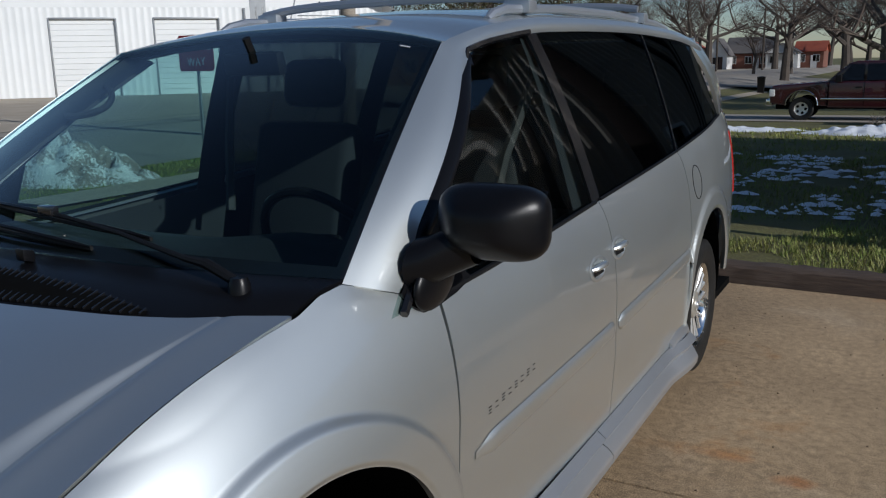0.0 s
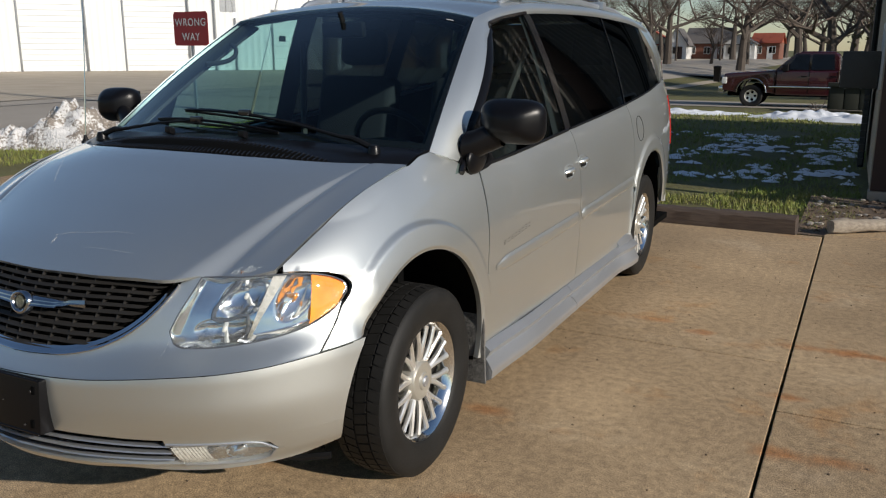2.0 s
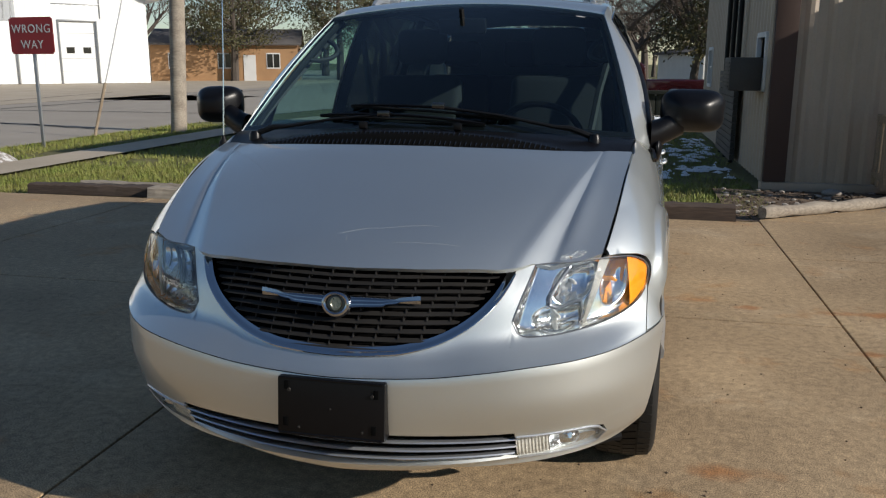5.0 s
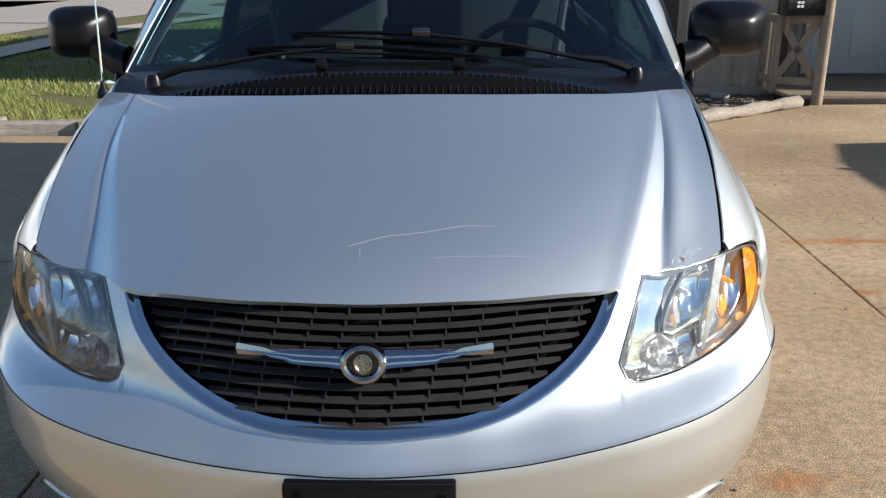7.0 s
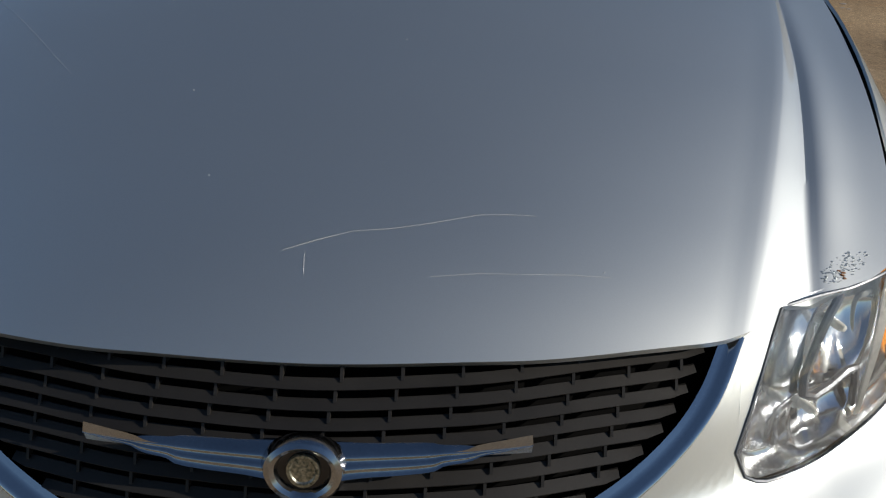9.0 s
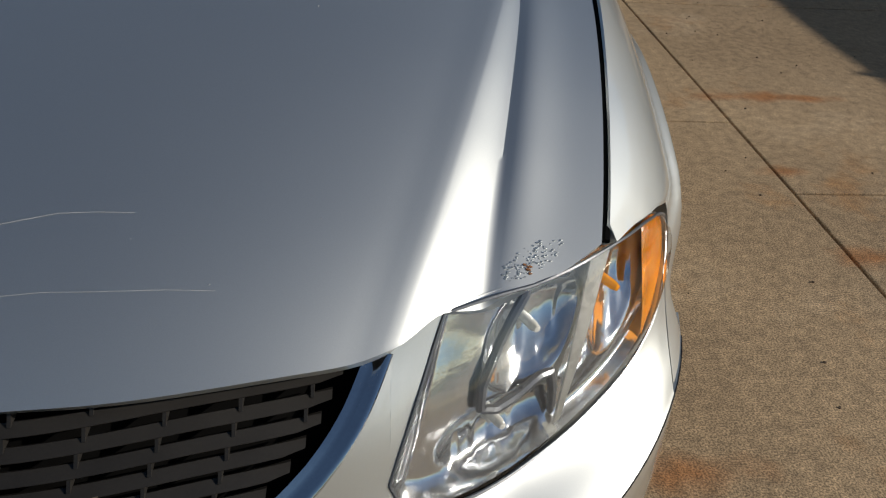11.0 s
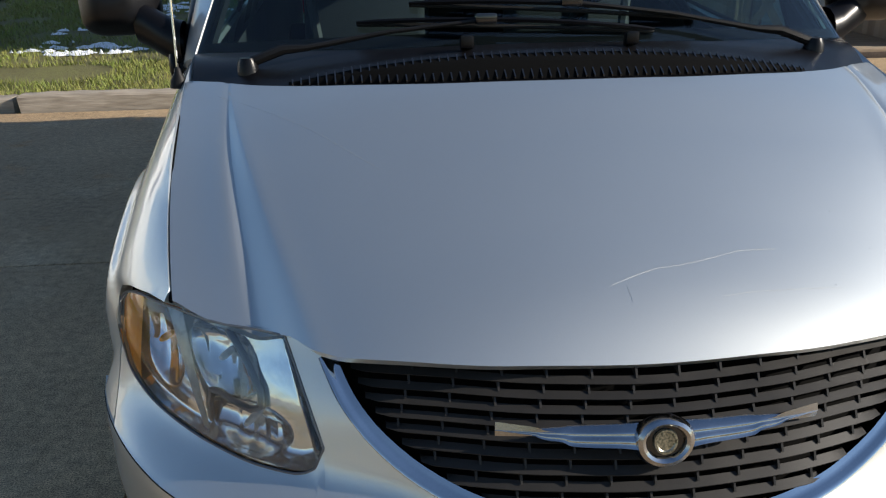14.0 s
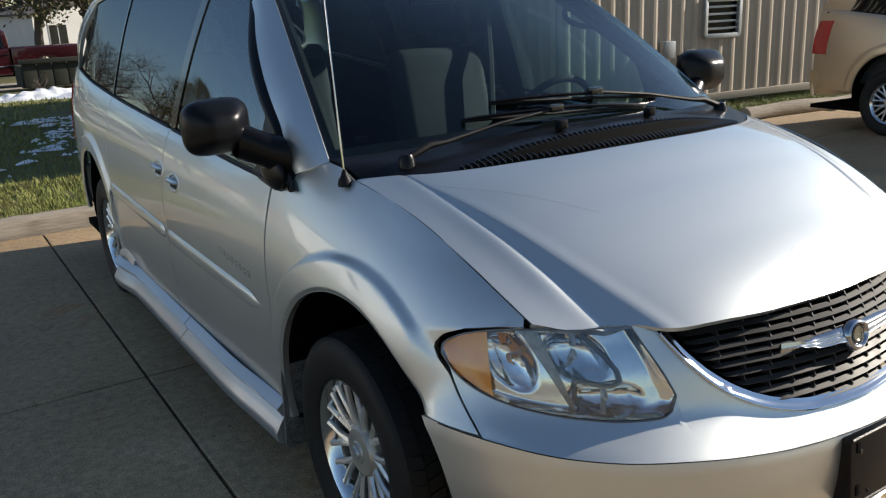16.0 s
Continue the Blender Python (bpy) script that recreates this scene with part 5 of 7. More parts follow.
# ---- door mirrors
for s in (1, -1):
    mir = new("door_mirror")
    mir.parent = van
    tagged(mir, "large black door mirror")
    bm = bmesh.new()
    c = Vector((0.995, 0.450, 1.212)) if s > 0 else Vector((-1.005, 0.455, 1.214))
    mw, mh = (1.03, 0.94) if s > 0 else (0.84, 0.90)
    def shell(u, v):
        a, b = 2 * math.pi * u, lerp(-0.5, 0.5, v) * math.pi
        ca, sa, cb = math.cos(a), math.sin(a), math.cos(b)
        sgn = lambda q, e: math.copysign(abs(q) ** e, q)
        x = 0.118 * mw * sgn(cb, 0.52) * sgn(ca, 0.56)
        z = 0.088 * mh * sgn(cb, 0.52) * sgn(sa, 0.56)
        y = 0.085 * math.sin(b)
        taper = 1.0 - 0.28 * smooth(0.0, -0.085, y)
        if y > 0.045:
            y = 0.045
        return c + Vector((x * taper, y + 0.10 * s * x * s, z * taper - 0.02 * x * s))
    grid(shell, 36, 18, bm, closed=True)
    bmesh.ops.remove_doubles(bm, verts=bm.verts, dist=1e-5)
    bmesh.ops.recalc_face_normals(bm, faces=bm.faces)
    part("shell", bm, BLACK, mir, "", 60)
    bm = bmesh.new()
    grid(lambda u, v: c + Vector((mw * lerp(-0.098, 0.098, u), 0.048 + 0.10 * mw * lerp(-0.098, 0.098, u), mh * lerp(-0.068, 0.068, v))), 6, 5, bm)
    part("mirror_glass", bm, CHROME, mir, "mirror glass")
    bm = bmesh.new()
    pts = [(s * 0.842, 0.395, 1.118), (s * 0.872, 0.400, 1.128), (s * 0.905, 0.412, 1.146), (s * 0.935, 0.428, 1.162), (s * 0.965, 0.440, 1.178)]
    rings = []
    for p, hz, hy in zip(pts, (0.058, 0.056, 0.055, 0.056, 0.058), (0.070, 0.060, 0.054, 0.050, 0.046)):
        rings.append([bm.verts.new(Vector(p) + Vector((0, hy * math.cos(a), hz * math.sin(a)))) for a in np.linspace(0, 2 * math.pi, 17)[:-1]])
    for a, b in zip(rings, rings[1:]):
        for k in range(16):
            bm.faces.new((a[k], a[(k + 1) % 16], b[(k + 1) % 16], b[k]))
    bmesh.ops.recalc_face_normals(bm, faces=bm.faces)
    part("arm", bm, BLACK, mir, "", 60)
    bm = bmesh.new()
    bmesh.ops.create_uvsphere(bm, u_segments=24, v_segments=14, radius=1.0, matrix=Matrix.Translation((s * 0.868, 0.418, 1.078)) @ pose(0, 0, 0, 14, 0, 0) @ Matrix.Diagonal((0.020, 0.088, 0.060, 1)))
    part("mirror_foot", bm, BLACK, mir, "", 60)
    # sail plate on the door corner
    bm = bmesh.new()
    def sail(u, v):
        z = lerp(1.018, 1.250, v)
        y0 = 0.320 + (z - 1.071) * 1.32 if z > 1.071 else 0.320 + 0.055 * ((1.071 - z) / 0.053) ** 2
        y1 = float(np.interp(z, (1.018, 1.026, 1.045, 1.06, 1.25), (0.42, 0.50, 0.60, 0.58, 0.60)))
        y = lerp(y0, y1, u)
        return Vector((s * ((flank(y, z) if z <= TOP_Z(y) else house_x(y, z)) + 0.007), y, z))
    grid(sail, 10, 22, bm, s > 0)
    sail_part = part("sail_plate", flange(bm, 0.012), BLACK, mir)
    for k in range(9):
        bm = bmesh.new()
        z = 1.030 + 0.0085 * k
        tube(bm, [(lambda q: q + Vector((s * 0.002, 0, 0)))(sail(t, (z - 1.018) / 0.232)) for t in np.linspace(0.06, 0.42, 4)], 0.0024, 5)
        part("rib", bm, GRILLE, sail_part)

# ---- script on the front doors, as plain bars
for s in (1, -1):
    for k in range(8):
        y, z = 0.570 + 0.036 * k, 0.716 + 0.004 * k
        for dz in ((0.0, 0.014) if k % 2 else (0.0, 0.008, 0.016)):
            bm = bmesh.new()
            tube(bm, [side_pt(s, y, z + dz, None, 0.0012), side_pt(s, y + 0.015, z + dz, None, 0.0012)], 0.0010, 4)
            part("script_bar", bm, GRILLE, van)

# ---- wheels
def build_wheel():
    w = thing("wheel", "alloy wheel with a worn all-season tyre", "wheel")
    R = 0.338
    bm = bmesh.new()
    prof = [(0.206, 0.078), (0.214, 0.092), (0.226, 0.098), (0.262, 0.108), (0.296, 0.108), (0.318, 0.100), (0.329, 0.090), (0.333, 0.080), (0.333, -0.080), (0.329, -0.090), (0.318, -0.100),
            (0.296, -0.108), (0.262, -0.108), (0.226, -0.098), (0.206, -0.078)]
    spin(bm, prof, 72)
    tyre = part("tyre", bm, RUBBER, w, "black tyre", 40)
    bm = bmesh.new()
    n = 56
    for row, (h0, h1, skew) in enumerate(((-0.088, -0.054, 0.0), (-0.048, -0.008, 0.5), (0.000, 0.042, 0.2), (0.049, 0.089, 0.7))):
        for k in range(n):
            a0 = 2 * math.pi * (k + skew) / n
            a1 = a0 + 2 * math.pi / n * (0.86 if k % 2 else 0.82)
            lean = 0.03 * (1 if row % 2 else -1)
            vs = []
            for rr in (0.328, R):
                for h, da in ((h0, 0), (h1, lean)):
                    drop = 0.006 if abs(h) > 0.07 else 0.0
                    for a in (a0, a1):
                        vs.append(bm.verts.new(((rr - drop) * math.cos(a + da), (rr - drop) * math.sin(a + da), h)))
            for f in ((4, 5, 7, 6), (0, 1, 5, 4), (2, 6, 7, 3), (0, 4, 6, 2), (1, 3, 7, 5)):
                bm.faces.new([vs[j] for j in f])
    bmesh.ops.recalc_face_normals(bm, faces=bm.faces)
    part("tread", bm, RUBBER, tyre, "", 30)
    bm = bmesh.new()
    spin(bm, [(0.206, -0.075), (0.185, -0.06), (0.184, 0.030), (0.190, 0.062), (0.200, 0.074), (0.210, 0.088), (0.219, 0.092), (0.221, 0.086), (0.216, 0.080)], 64)
    rim = part("rim", bm, ALLOY_LIP, w, "polished rim lip", 50)
    bm = bmesh.new()
    spin(bm, [(0.0005, 0.080), (0.030, 0.079), (0.034, 0.073), (0.042, 0.075), (0.066, 0.070), (0.073, 0.062), (0.077, 0.045), (0.077, 0.0)], 40)
    hub = part("hub_cap", bm, HUB, rim, "satin beige hub cap")
    bm = bmesh.new()
    spin(bm, [(0.0005, 0.086), (0.016, 0.085), (0.020, 0.081), (0.021, 0.076)], 24)
    part("centre_emblem", bm, LOWER, rim)
    n = 10
    for k in range(n):
        for fork in (-1, 1):
            bm = bmesh.new()
            pts, rad = [], []
            for t in np.linspace(0, 1, 7):
                r = lerp(0.064, 0.194, t)
                a = 2 * math.pi * k / n + fork * lerp(0.045, 0.165, smooth(0.05, 1.0, t))
                h = lerp(0.050, 0.066, math.sin(math.pi * t * 0.5))
                pts.append((r * math.cos(a), r * math.sin(a), h))
                rad.append(lerp(0.0120, 0.0080, t) + 0.003 * smooth(0.8, 1.0, t))
            tube(bm, pts, rad, 7)
            part("spoke", bm, ALLOY, rim)
    bm = bmesh.new()
    spin(bm, [(0.03, 0.0), (0.165, 0.0), (0.167, -0.02)], 32)
    part("brake_disc", bm, GRILLE, w, "dark brake disc")
    # added black disc stands for the shade inside the wheel
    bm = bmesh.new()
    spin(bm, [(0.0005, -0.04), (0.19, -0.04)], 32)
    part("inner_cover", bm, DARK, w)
    return w


def build_seat():
    w = thing("seat", "dark grey cloth seat with headrest", "car seat")
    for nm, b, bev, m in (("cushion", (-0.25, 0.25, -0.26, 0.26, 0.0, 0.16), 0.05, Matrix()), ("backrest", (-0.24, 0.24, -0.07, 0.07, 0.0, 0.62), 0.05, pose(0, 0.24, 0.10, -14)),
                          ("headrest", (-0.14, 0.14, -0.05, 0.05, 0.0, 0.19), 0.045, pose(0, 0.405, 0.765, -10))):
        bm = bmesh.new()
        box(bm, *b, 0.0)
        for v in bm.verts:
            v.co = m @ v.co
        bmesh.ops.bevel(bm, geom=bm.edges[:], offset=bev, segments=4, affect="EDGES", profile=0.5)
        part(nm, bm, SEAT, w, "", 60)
    return w


w = build_wheel()
w.parent = van
w.matrix_basis = pose(0.788, 0.0, 0.336, 0, 90, 0)
for x, y, ry, rx in ((0.80, 3.03, 90, 12), (-0.788, 0.0, -90, 25), (-0.80, 3.03, -90, 40)):
    copy_thing(w, pose(x, y, 0.336, 0, ry, 0) @ pose(0, 0, 0, 0, 0, rx))

# ---- cabin
bm = bmesh.new()
def dash(u, v):
    x = lerp(-0.74, 0.74, u)
    y, z = ((0.03, 1.085), (0.25, 1.105), (0.45, 1.10), (0.60, 1.07), (0.66, 1.00), (0.66, 0.72))[int(round(v * 5))]
    hump = 0.045 * math.exp(-((x - 0.38) / 0.22) ** 2) * (1 if 0 < v < 0.9 else 0) * smooth(0.2, 0.6, v)
    return Vector((x, y + 0.10 * (abs(x) / 0.74) ** 2 * (1 - v), z - 0.02 * (abs(x) / 0.74) ** 2 + hump))
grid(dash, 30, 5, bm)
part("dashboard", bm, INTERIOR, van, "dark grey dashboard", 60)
bm = bmesh.new()
spin(bm, [(0.188 + 0.014 * math.cos(a), 0.014 * math.sin(a)) for a in np.linspace(0, 2 * math.pi, 11)], 36, pose(0.38, 0.66, 1.06, -62))
part("steering_wheel", bm, MATT_BLACK, van, "dark steering wheel")
bm = bmesh.new()
box(bm, -0.17, 0.17, -0.03, 0.03, -0.02, 0.02, 0.015, pose(0.38, 0.66, 1.055, 28))
box(bm, -0.04, 0.04, -0.16, 0.05, -0.02, 0.02, 0.015, pose(0.38, 0.66, 1.055, 28))
part("steering_hub", bm, MATT_BLACK, van)
seat = build_seat()
seat.parent = van
seat.matrix_basis = pose(0.38, 1.12, 0.62)
for x, y, z in ((-0.38, 1.22, 0.62), (0.40, 2.95, 0.60), (-0.05, 2.95, 0.60), (-0.50, 2.95, 0.60)):
    copy_thing(seat, pose(x, y, z))
bm = bmesh.new()
box(bm, -0.11, 0.11, -0.02, 0.02, -0.035, 0.035, 0.015, pose(0.0, 0.86, 1.555, 10))
tube(bm, [(0, 0.86, 1.575), (0, 0.83, 1.63)], 0.012, 6)
part("rear_view_mirror", bm, MATT_BLACK, van, "black rear view mirror")
bm = bmesh.new()
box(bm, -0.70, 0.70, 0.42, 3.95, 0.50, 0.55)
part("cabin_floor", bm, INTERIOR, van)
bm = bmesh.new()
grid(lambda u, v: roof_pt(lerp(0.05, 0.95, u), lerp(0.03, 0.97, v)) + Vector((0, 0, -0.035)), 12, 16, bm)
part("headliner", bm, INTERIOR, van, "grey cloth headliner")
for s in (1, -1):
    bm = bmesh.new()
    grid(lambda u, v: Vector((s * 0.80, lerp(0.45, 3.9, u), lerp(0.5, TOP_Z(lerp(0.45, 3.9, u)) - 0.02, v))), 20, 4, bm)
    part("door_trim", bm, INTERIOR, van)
    for y0, y1 in ((1.44, 1.50), (2.55, 2.63)):
        bm = bmesh.new()
        grid(lambda u, v: Vector((s * (house_x(1.5, lerp(1.09, 1.64, v)) - 0.035), lerp(y0 - 0.05, y1 + 0.05, u), lerp(1.05, 1.66, v))), 3, 6, bm)
        part("inner_pillar", bm, INTERIOR, van)
    bm = bmesh.new()
    # dark lining of the windscreen pillar, with a looped handle on it
    def lining(u, v):
        e = screen(0.5 + s * (0.5 - 0.016), lerp(0.02, 0.98, v), -0.014)
        y, z = e.y + 0.13, e.z - 0.012
        return e.lerp(Vector((s * (house_x(y, z) - 0.035), y, z)), u) + Vector((-s * 0.016 * math.sin(math.pi * u), 0, 0))
    grid(lining, 6, 24, bm, s < 0)
    part("pillar_lining", flange(bm, 0.012), INTERIOR, van)
    bm = bmesh.new()
    loop = [lining(0.55, lerp(0.60, 0.80, k / 16)) + Vector((-s * 0.070, 0.02, -0.022)) * math.sin(math.pi * k / 16) ** 0.6 for k in range(17)]
    tube(bm, loop, 0.011, 8)
    part("grab_handle", bm, INTERIOR, van, "dark looped grab handle")
    bm = bmesh.new()
    tube(bm, [(s * 0.66, 1.46, 1.50), (s * 0.60, 1.36, 1.25), (s * 0.56, 1.30, 1.00)], 0.018, 6)
    part("seat_belt", bm, BELT, van, "dark grey seat belt")

# ---- panes let daylight in
for o in van.children_recursive:
    if o.type == "MESH" and o.data.materials[0] in (LENS, WS_GLASS, DOOR_GLASS):
        o.visible_shadow = False

# ---- crown of the nose
for o in van.children_recursive:
    if o.type == "MESH":
        for q in o.data.vertices:
            if q.co.y < 0.03 and abs(q.co.x) < 0.8 and q.co.z > 0.6:
                q.co.z += crown(*q.co)
        o.data.update()

# ---------------------------------------------------------------- tan metal building
SIDING = material("tan_siding", (0.40, 0.33, 0.255), 0.55, 0.0, (0.35, 0.285, 0.215), 1.2, 40.0, 0.05, 0.3)
BROWN = material("brown_trim", (0.060, 0.034, 0.025), 0.75, 0.0, (0.055, 0.030, 0.022), 3.0, 60.0, 0.05)
WHITE = material("white_paint", (0.66, 0.66, 0.65), 0.5, 0.0, (0.58, 0.58, 0.57), 1.2, 40.0, 0.1, 0.3)
WOOD = material("weathered_wood", (0.34, 0.27, 0.19), 0.85, 0.0, (0.20, 0.15, 0.10), 3.0, 60.0, 0.5)
GREY_WOOD = material("grey_log", (0.40, 0.35, 0.28), 0.9, 0.0, (0.20, 0.165, 0.13), 5.0, 50.0, 0.8, bump_dist=0.006)
DARK_WOOD = material("tarred_timber", (0.085, 0.060, 0.045), 0.9, 0.0, (0.040, 0.028, 0.022), 5.0, 60.0, 0.8, bump_dist=0.006)
METAL_GREY = material("galvanised", (0.42, 0.43, 0.44), 0.45, 0.7, (0.32, 0.33, 0.34), 8.0, 90.0, 0.1)
CASE = material("dark_case", (0.050, 0.049, 0.046), 0.6, 0.1, (0.036, 0.035, 0.032), 6.0, 90.0, 0.1)
PANE = glass("window_pane", (0.20, 0.22, 0.23))
for _mat in (GREY_WOOD, DARK_WOOD, WOOD):
    _n, _l, _b = nodes_of(_mat)
    for _t in [q for q in _n if q.type == "TEX_NOISE"]:
        _mp = _n.new("ShaderNodeMapping")
        _mp.inputs["Scale"].default_value = (0.12, 1.0, 1.0)
        _l.new(_t.inputs["Vector"].links[0].from_socket, _mp.inputs["Vector"])
        _l.new(_mp.outputs[0], _t.inputs["Vector"])


def ribbed_wall(name, label, a, b, z0, z1, mat, pitch=0.23, openings=(), thick=0.15, rib=0.028, kind="structure"):
    """A sheet-metal wall from a to b (ground plan), ribs to its right-hand side; openings are (s0, s1, z0, z1)."""
    a, b = Vector(a), Vector(b)
    d = (b - a).normalized()
    out = Vector((d.y, -d.x))
    length = (b - a).length
    prof = []
    s = 0.0
    while s < length:
        for ds, o in ((0.0, 0.0), (0.060, 0.0), (0.108, rib), (0.150, rib), (0.198, 0.0)):
            if s + ds * pitch / 0.23 < length:
                prof.append((s + ds * pitch / 0.23, o))
        s += pitch
    prof.append((length, 0.0))
    zs = sorted({z0, z1, *(z for q in openings for z in q[2:])})
    ss = sorted({q for o in openings for q in o[:2]})
    extra = [(q, float(np.interp(q, [p[0] for p in prof], [p[1] for p in prof]))) for q in ss]
    prof = sorted(prof + extra)
    bm = bmesh.new()
    cols = [[bm.verts.new((*(a + d * s + out * o), z)) for z in zs] for s, o in prof]
    for i in range(len(prof) - 1):
        sm = (prof[i][0] + prof[i + 1][0]) / 2
        for j in range(len(zs) - 1):
            zm = (zs[j] + zs[j + 1]) / 2
            if any(o[0] < sm < o[1] and o[2] < zm < o[3] for o in openings):
                continue
            bm.faces.new((cols[i][j], cols[i + 1][j], cols[i + 1][j + 1], cols[i][j + 1]))
    back = [[bm.verts.new((*(a + d * s - out * thick), z)) for z in (z0, z1)] for s in (0, length)]
    bm.faces.new((back[0][0], back[0][1], back[1][1], back[1][0]))
    wall = part(name, bm, mat, None, "", 20)
    return tagged(wall, label, "wall", kind=kind), a, d, out


def bar(parent, name, p, q, w, h, mat, label="", roll=0.0):
    """A squared bar between two points."""
    p, q = Vector(p), Vector(q)
    bm = bmesh.new()
    L = (q - p).length
    box(bm, -w / 2, w / 2, 0, L, -h / 2, h / 2, min(w, h) * 0.12)
    ob = part(name, bm, mat, parent, label)
    ob.matrix_basis = Matrix.Translation(p) @ (q - p).to_track_quat("Y", "Z").to_matrix().to_4x4() @ pose(0, 0, 0, 0, roll, 0)
    return ob


def window(name, label, a, d, out, s0, s1, z0, z1, frame_mat, bars=1, pane=PANE, louvres=0):
    w = thing(name, label, "window", kind="structure")
    P = lambda s, z, o=0.0: Vector((*(a + d * s + out * o), z))
    for p, q in (((s0, z0), (s1, z0)), ((s0, z1), (s1, z1)), ((s0, z0), (s0, z1)), ((s1, z0), (s1, z1))):
        bar(w, "window_frame", P(*p, 0.02), P(*q, 0.02), 0.06, 0.06, frame_mat)
    for i in range(bars):
        z = lerp(z0, z1, (i + 1) / (bars + 1))
        bar(w, "glazing_bar", P(s0, z, 0.0), P(s1, z, 0.0), 0.03, 0.03, frame_mat)
    bm = bmesh.new()
    bm.faces.new([bm.verts.new(P(s, z, -0.03)) for s, z in ((s0, z0), (s1, z0), (s1, z1), (s0, z1))])
    part("pane", bm, pane, w)
    bm = bmesh.new()
    bm.faces.new([bm.verts.new(P(s, z, -0.14)) for s, z in ((s0, z0), (s1, z0), (s1, z1), (s0, z1))])
    part("dark_room", bm, DARK, w)
    return w


C0 = (2.28, 7.13)
wall_side, a, d, out = ribbed_wall("wall_west", "shaded tan ribbed metal side wall", (2.16, 14.6), C0, 0.06, 4.4, SIDING, openings=((6.55, 7.15, 1.10, 1.72), (0.9, 1.5, 1.0, 1.65)))
window("window_1", "white-framed window beside an air conditioner", a, d, out, 6.55, 7.15, 1.10, 1.72, WHITE)
window("window_2", "small white-framed window in the metal wall", a, d, out, 0.9, 1.5, 1.0, 1.65, WHITE)
ac = thing("air_conditioner", "dark grey window air conditioner hanging from the metal wall", "air conditioner")
bm = bmesh.new()
box(bm, 1.86, 2.22, 7.45, 8.05, 1.08, 1.46, 0.015)
part("case", bm, CASE, ac)
for k in range(7):
    bm = bmesh.new()
    box(bm, 1.853, 1.862, 7.50, 8.00, 1.12 + 0.045 * k, 1.135 + 0.045 * k)
    part("louvre", bm, MATT_BLACK, ac)
for y in (9.2, 9.9, 10.6):
    bm = bmesh.new()
    tube(bm, [(2.14, y, 0.05), (2.14, y, 4.3)], 0.035, 8)
    tagged(part("conduit", bm, MATT_BLACK), "dark pipe running up the metal wall", "pipe")
shutter = thing("shutter", "dark slatted panel on the metal wall", "shutter")
for k in range(14):
    bm = bmesh.new()
    box(bm, 2.10, 2.16, 9.0, 11.0, 0.10 + 0.085 * k, 0.175 + 0.085 * k)
    part("slat", bm, CASE, shutter)

wall_front, a, d, out = ribbed_wall("wall_south", "tan ribbed metal front wall with brown corner trim", C0, (3.68, 7.06), 0.06, 4.4, SIDING)
for x0, x1 in ((2.26, 2.50), (3.55, 3.70)):
    bm = bmesh.new()
    box(bm, x0, x1, 7.02, 7.10, 0.08, 4.4, 0.006)
    tagged(part("trim", bm, BROWN), "dark brown corner trim of the metal building", "trim", kind="structure")
bm = bmesh.new()
box(bm, 2.24, 3.72, 6.99, 7.20, -0.02, 0.075, 0.006)
tagged(part("baseboard", bm, SIDING), "sheet metal base ledge", "trim", kind="structure")
ribbed_wall("wall_porch_side", "tan metal side of the recessed porch", (3.70, 7.06), (3.70, 7.75), 0.06, 4.4, SIDING)
ribbed_wall("wall_porch_back", "tan metal wall behind the porch", (3.70, 7.72), (5.30, 7.72), 0.06, 4.4, SIDING, openings=((0.42, 1.40, 0.10, 2.15),))
W2A, W2B = (5.20, 6.35), (13.5, 5.45)
ribbed_wall("wall_porch_return", "tan metal return wall beside the porch", (5.20, 7.75), (5.20, 6.37), 0.06, 2.9, SIDING)
door = thing("door_1", "white panelled entrance door with small panes", "door", kind="structure")
bm = bmesh.new()
box(bm, 4.12, 5.10, 7.66, 7.71, 0.12, 2.15, 0.006)
part("leaf", bm, WHITE, door)
for i in range(3):
    bm = bmesh.new()
    box(bm, 4.24 + 0.26 * i, 4.46 + 0.26 * i, 7.645, 7.665, 1.14, 1.62, 0.004)
    part("pane", bm, GLOSS_BLACK, door)
for x0, x1, z0, z1 in ((4.20, 4.58, 0.30, 0.98), (4.64, 5.02, 0.30, 0.98)):
    bm = bmesh.new()
    box(bm, x0, x1, 7.648, 7.665, z0, z1, 0.008)
    part("panel", bm, WHITE, door)
bm = bmesh.new()
bmesh.ops.create_uvsphere(bm, u_segments=12, v_segments=8, radius=0.032, matrix=Matrix.Translation((4.19, 7.62, 1.05)))
part("door_handle", bm, BADGE, door, "brass knob")

wall_long, a, d, out = ribbed_wall("wall_long", "long sunlit tan ribbed metal wall", W2A, W2B, 0.10, 2.9, SIDING, rib=0.020, openings=((2.37, 2.98, 0.92, 1.40),))
window("window_3", "small louvred window in the sunlit metal wall", a, d, out, 2.37, 2.98, 0.92, 1.40, METAL_GREY, bars=4)
bm = bmesh.new()
bar(None, "skirting_rail", (*(a + out * 0.05), 0.10), (*(Vector(W2B) + out * 0.05), 0.10), 0.06, 0.10, SIDING)
tagged(bpy.data.objects["skirting_rail"], "base rail of the metal wall", "trim", kind="structure")


def on_wall(s, z, o=0.0):
    return Vector((*(a + d * s + out * o), z))


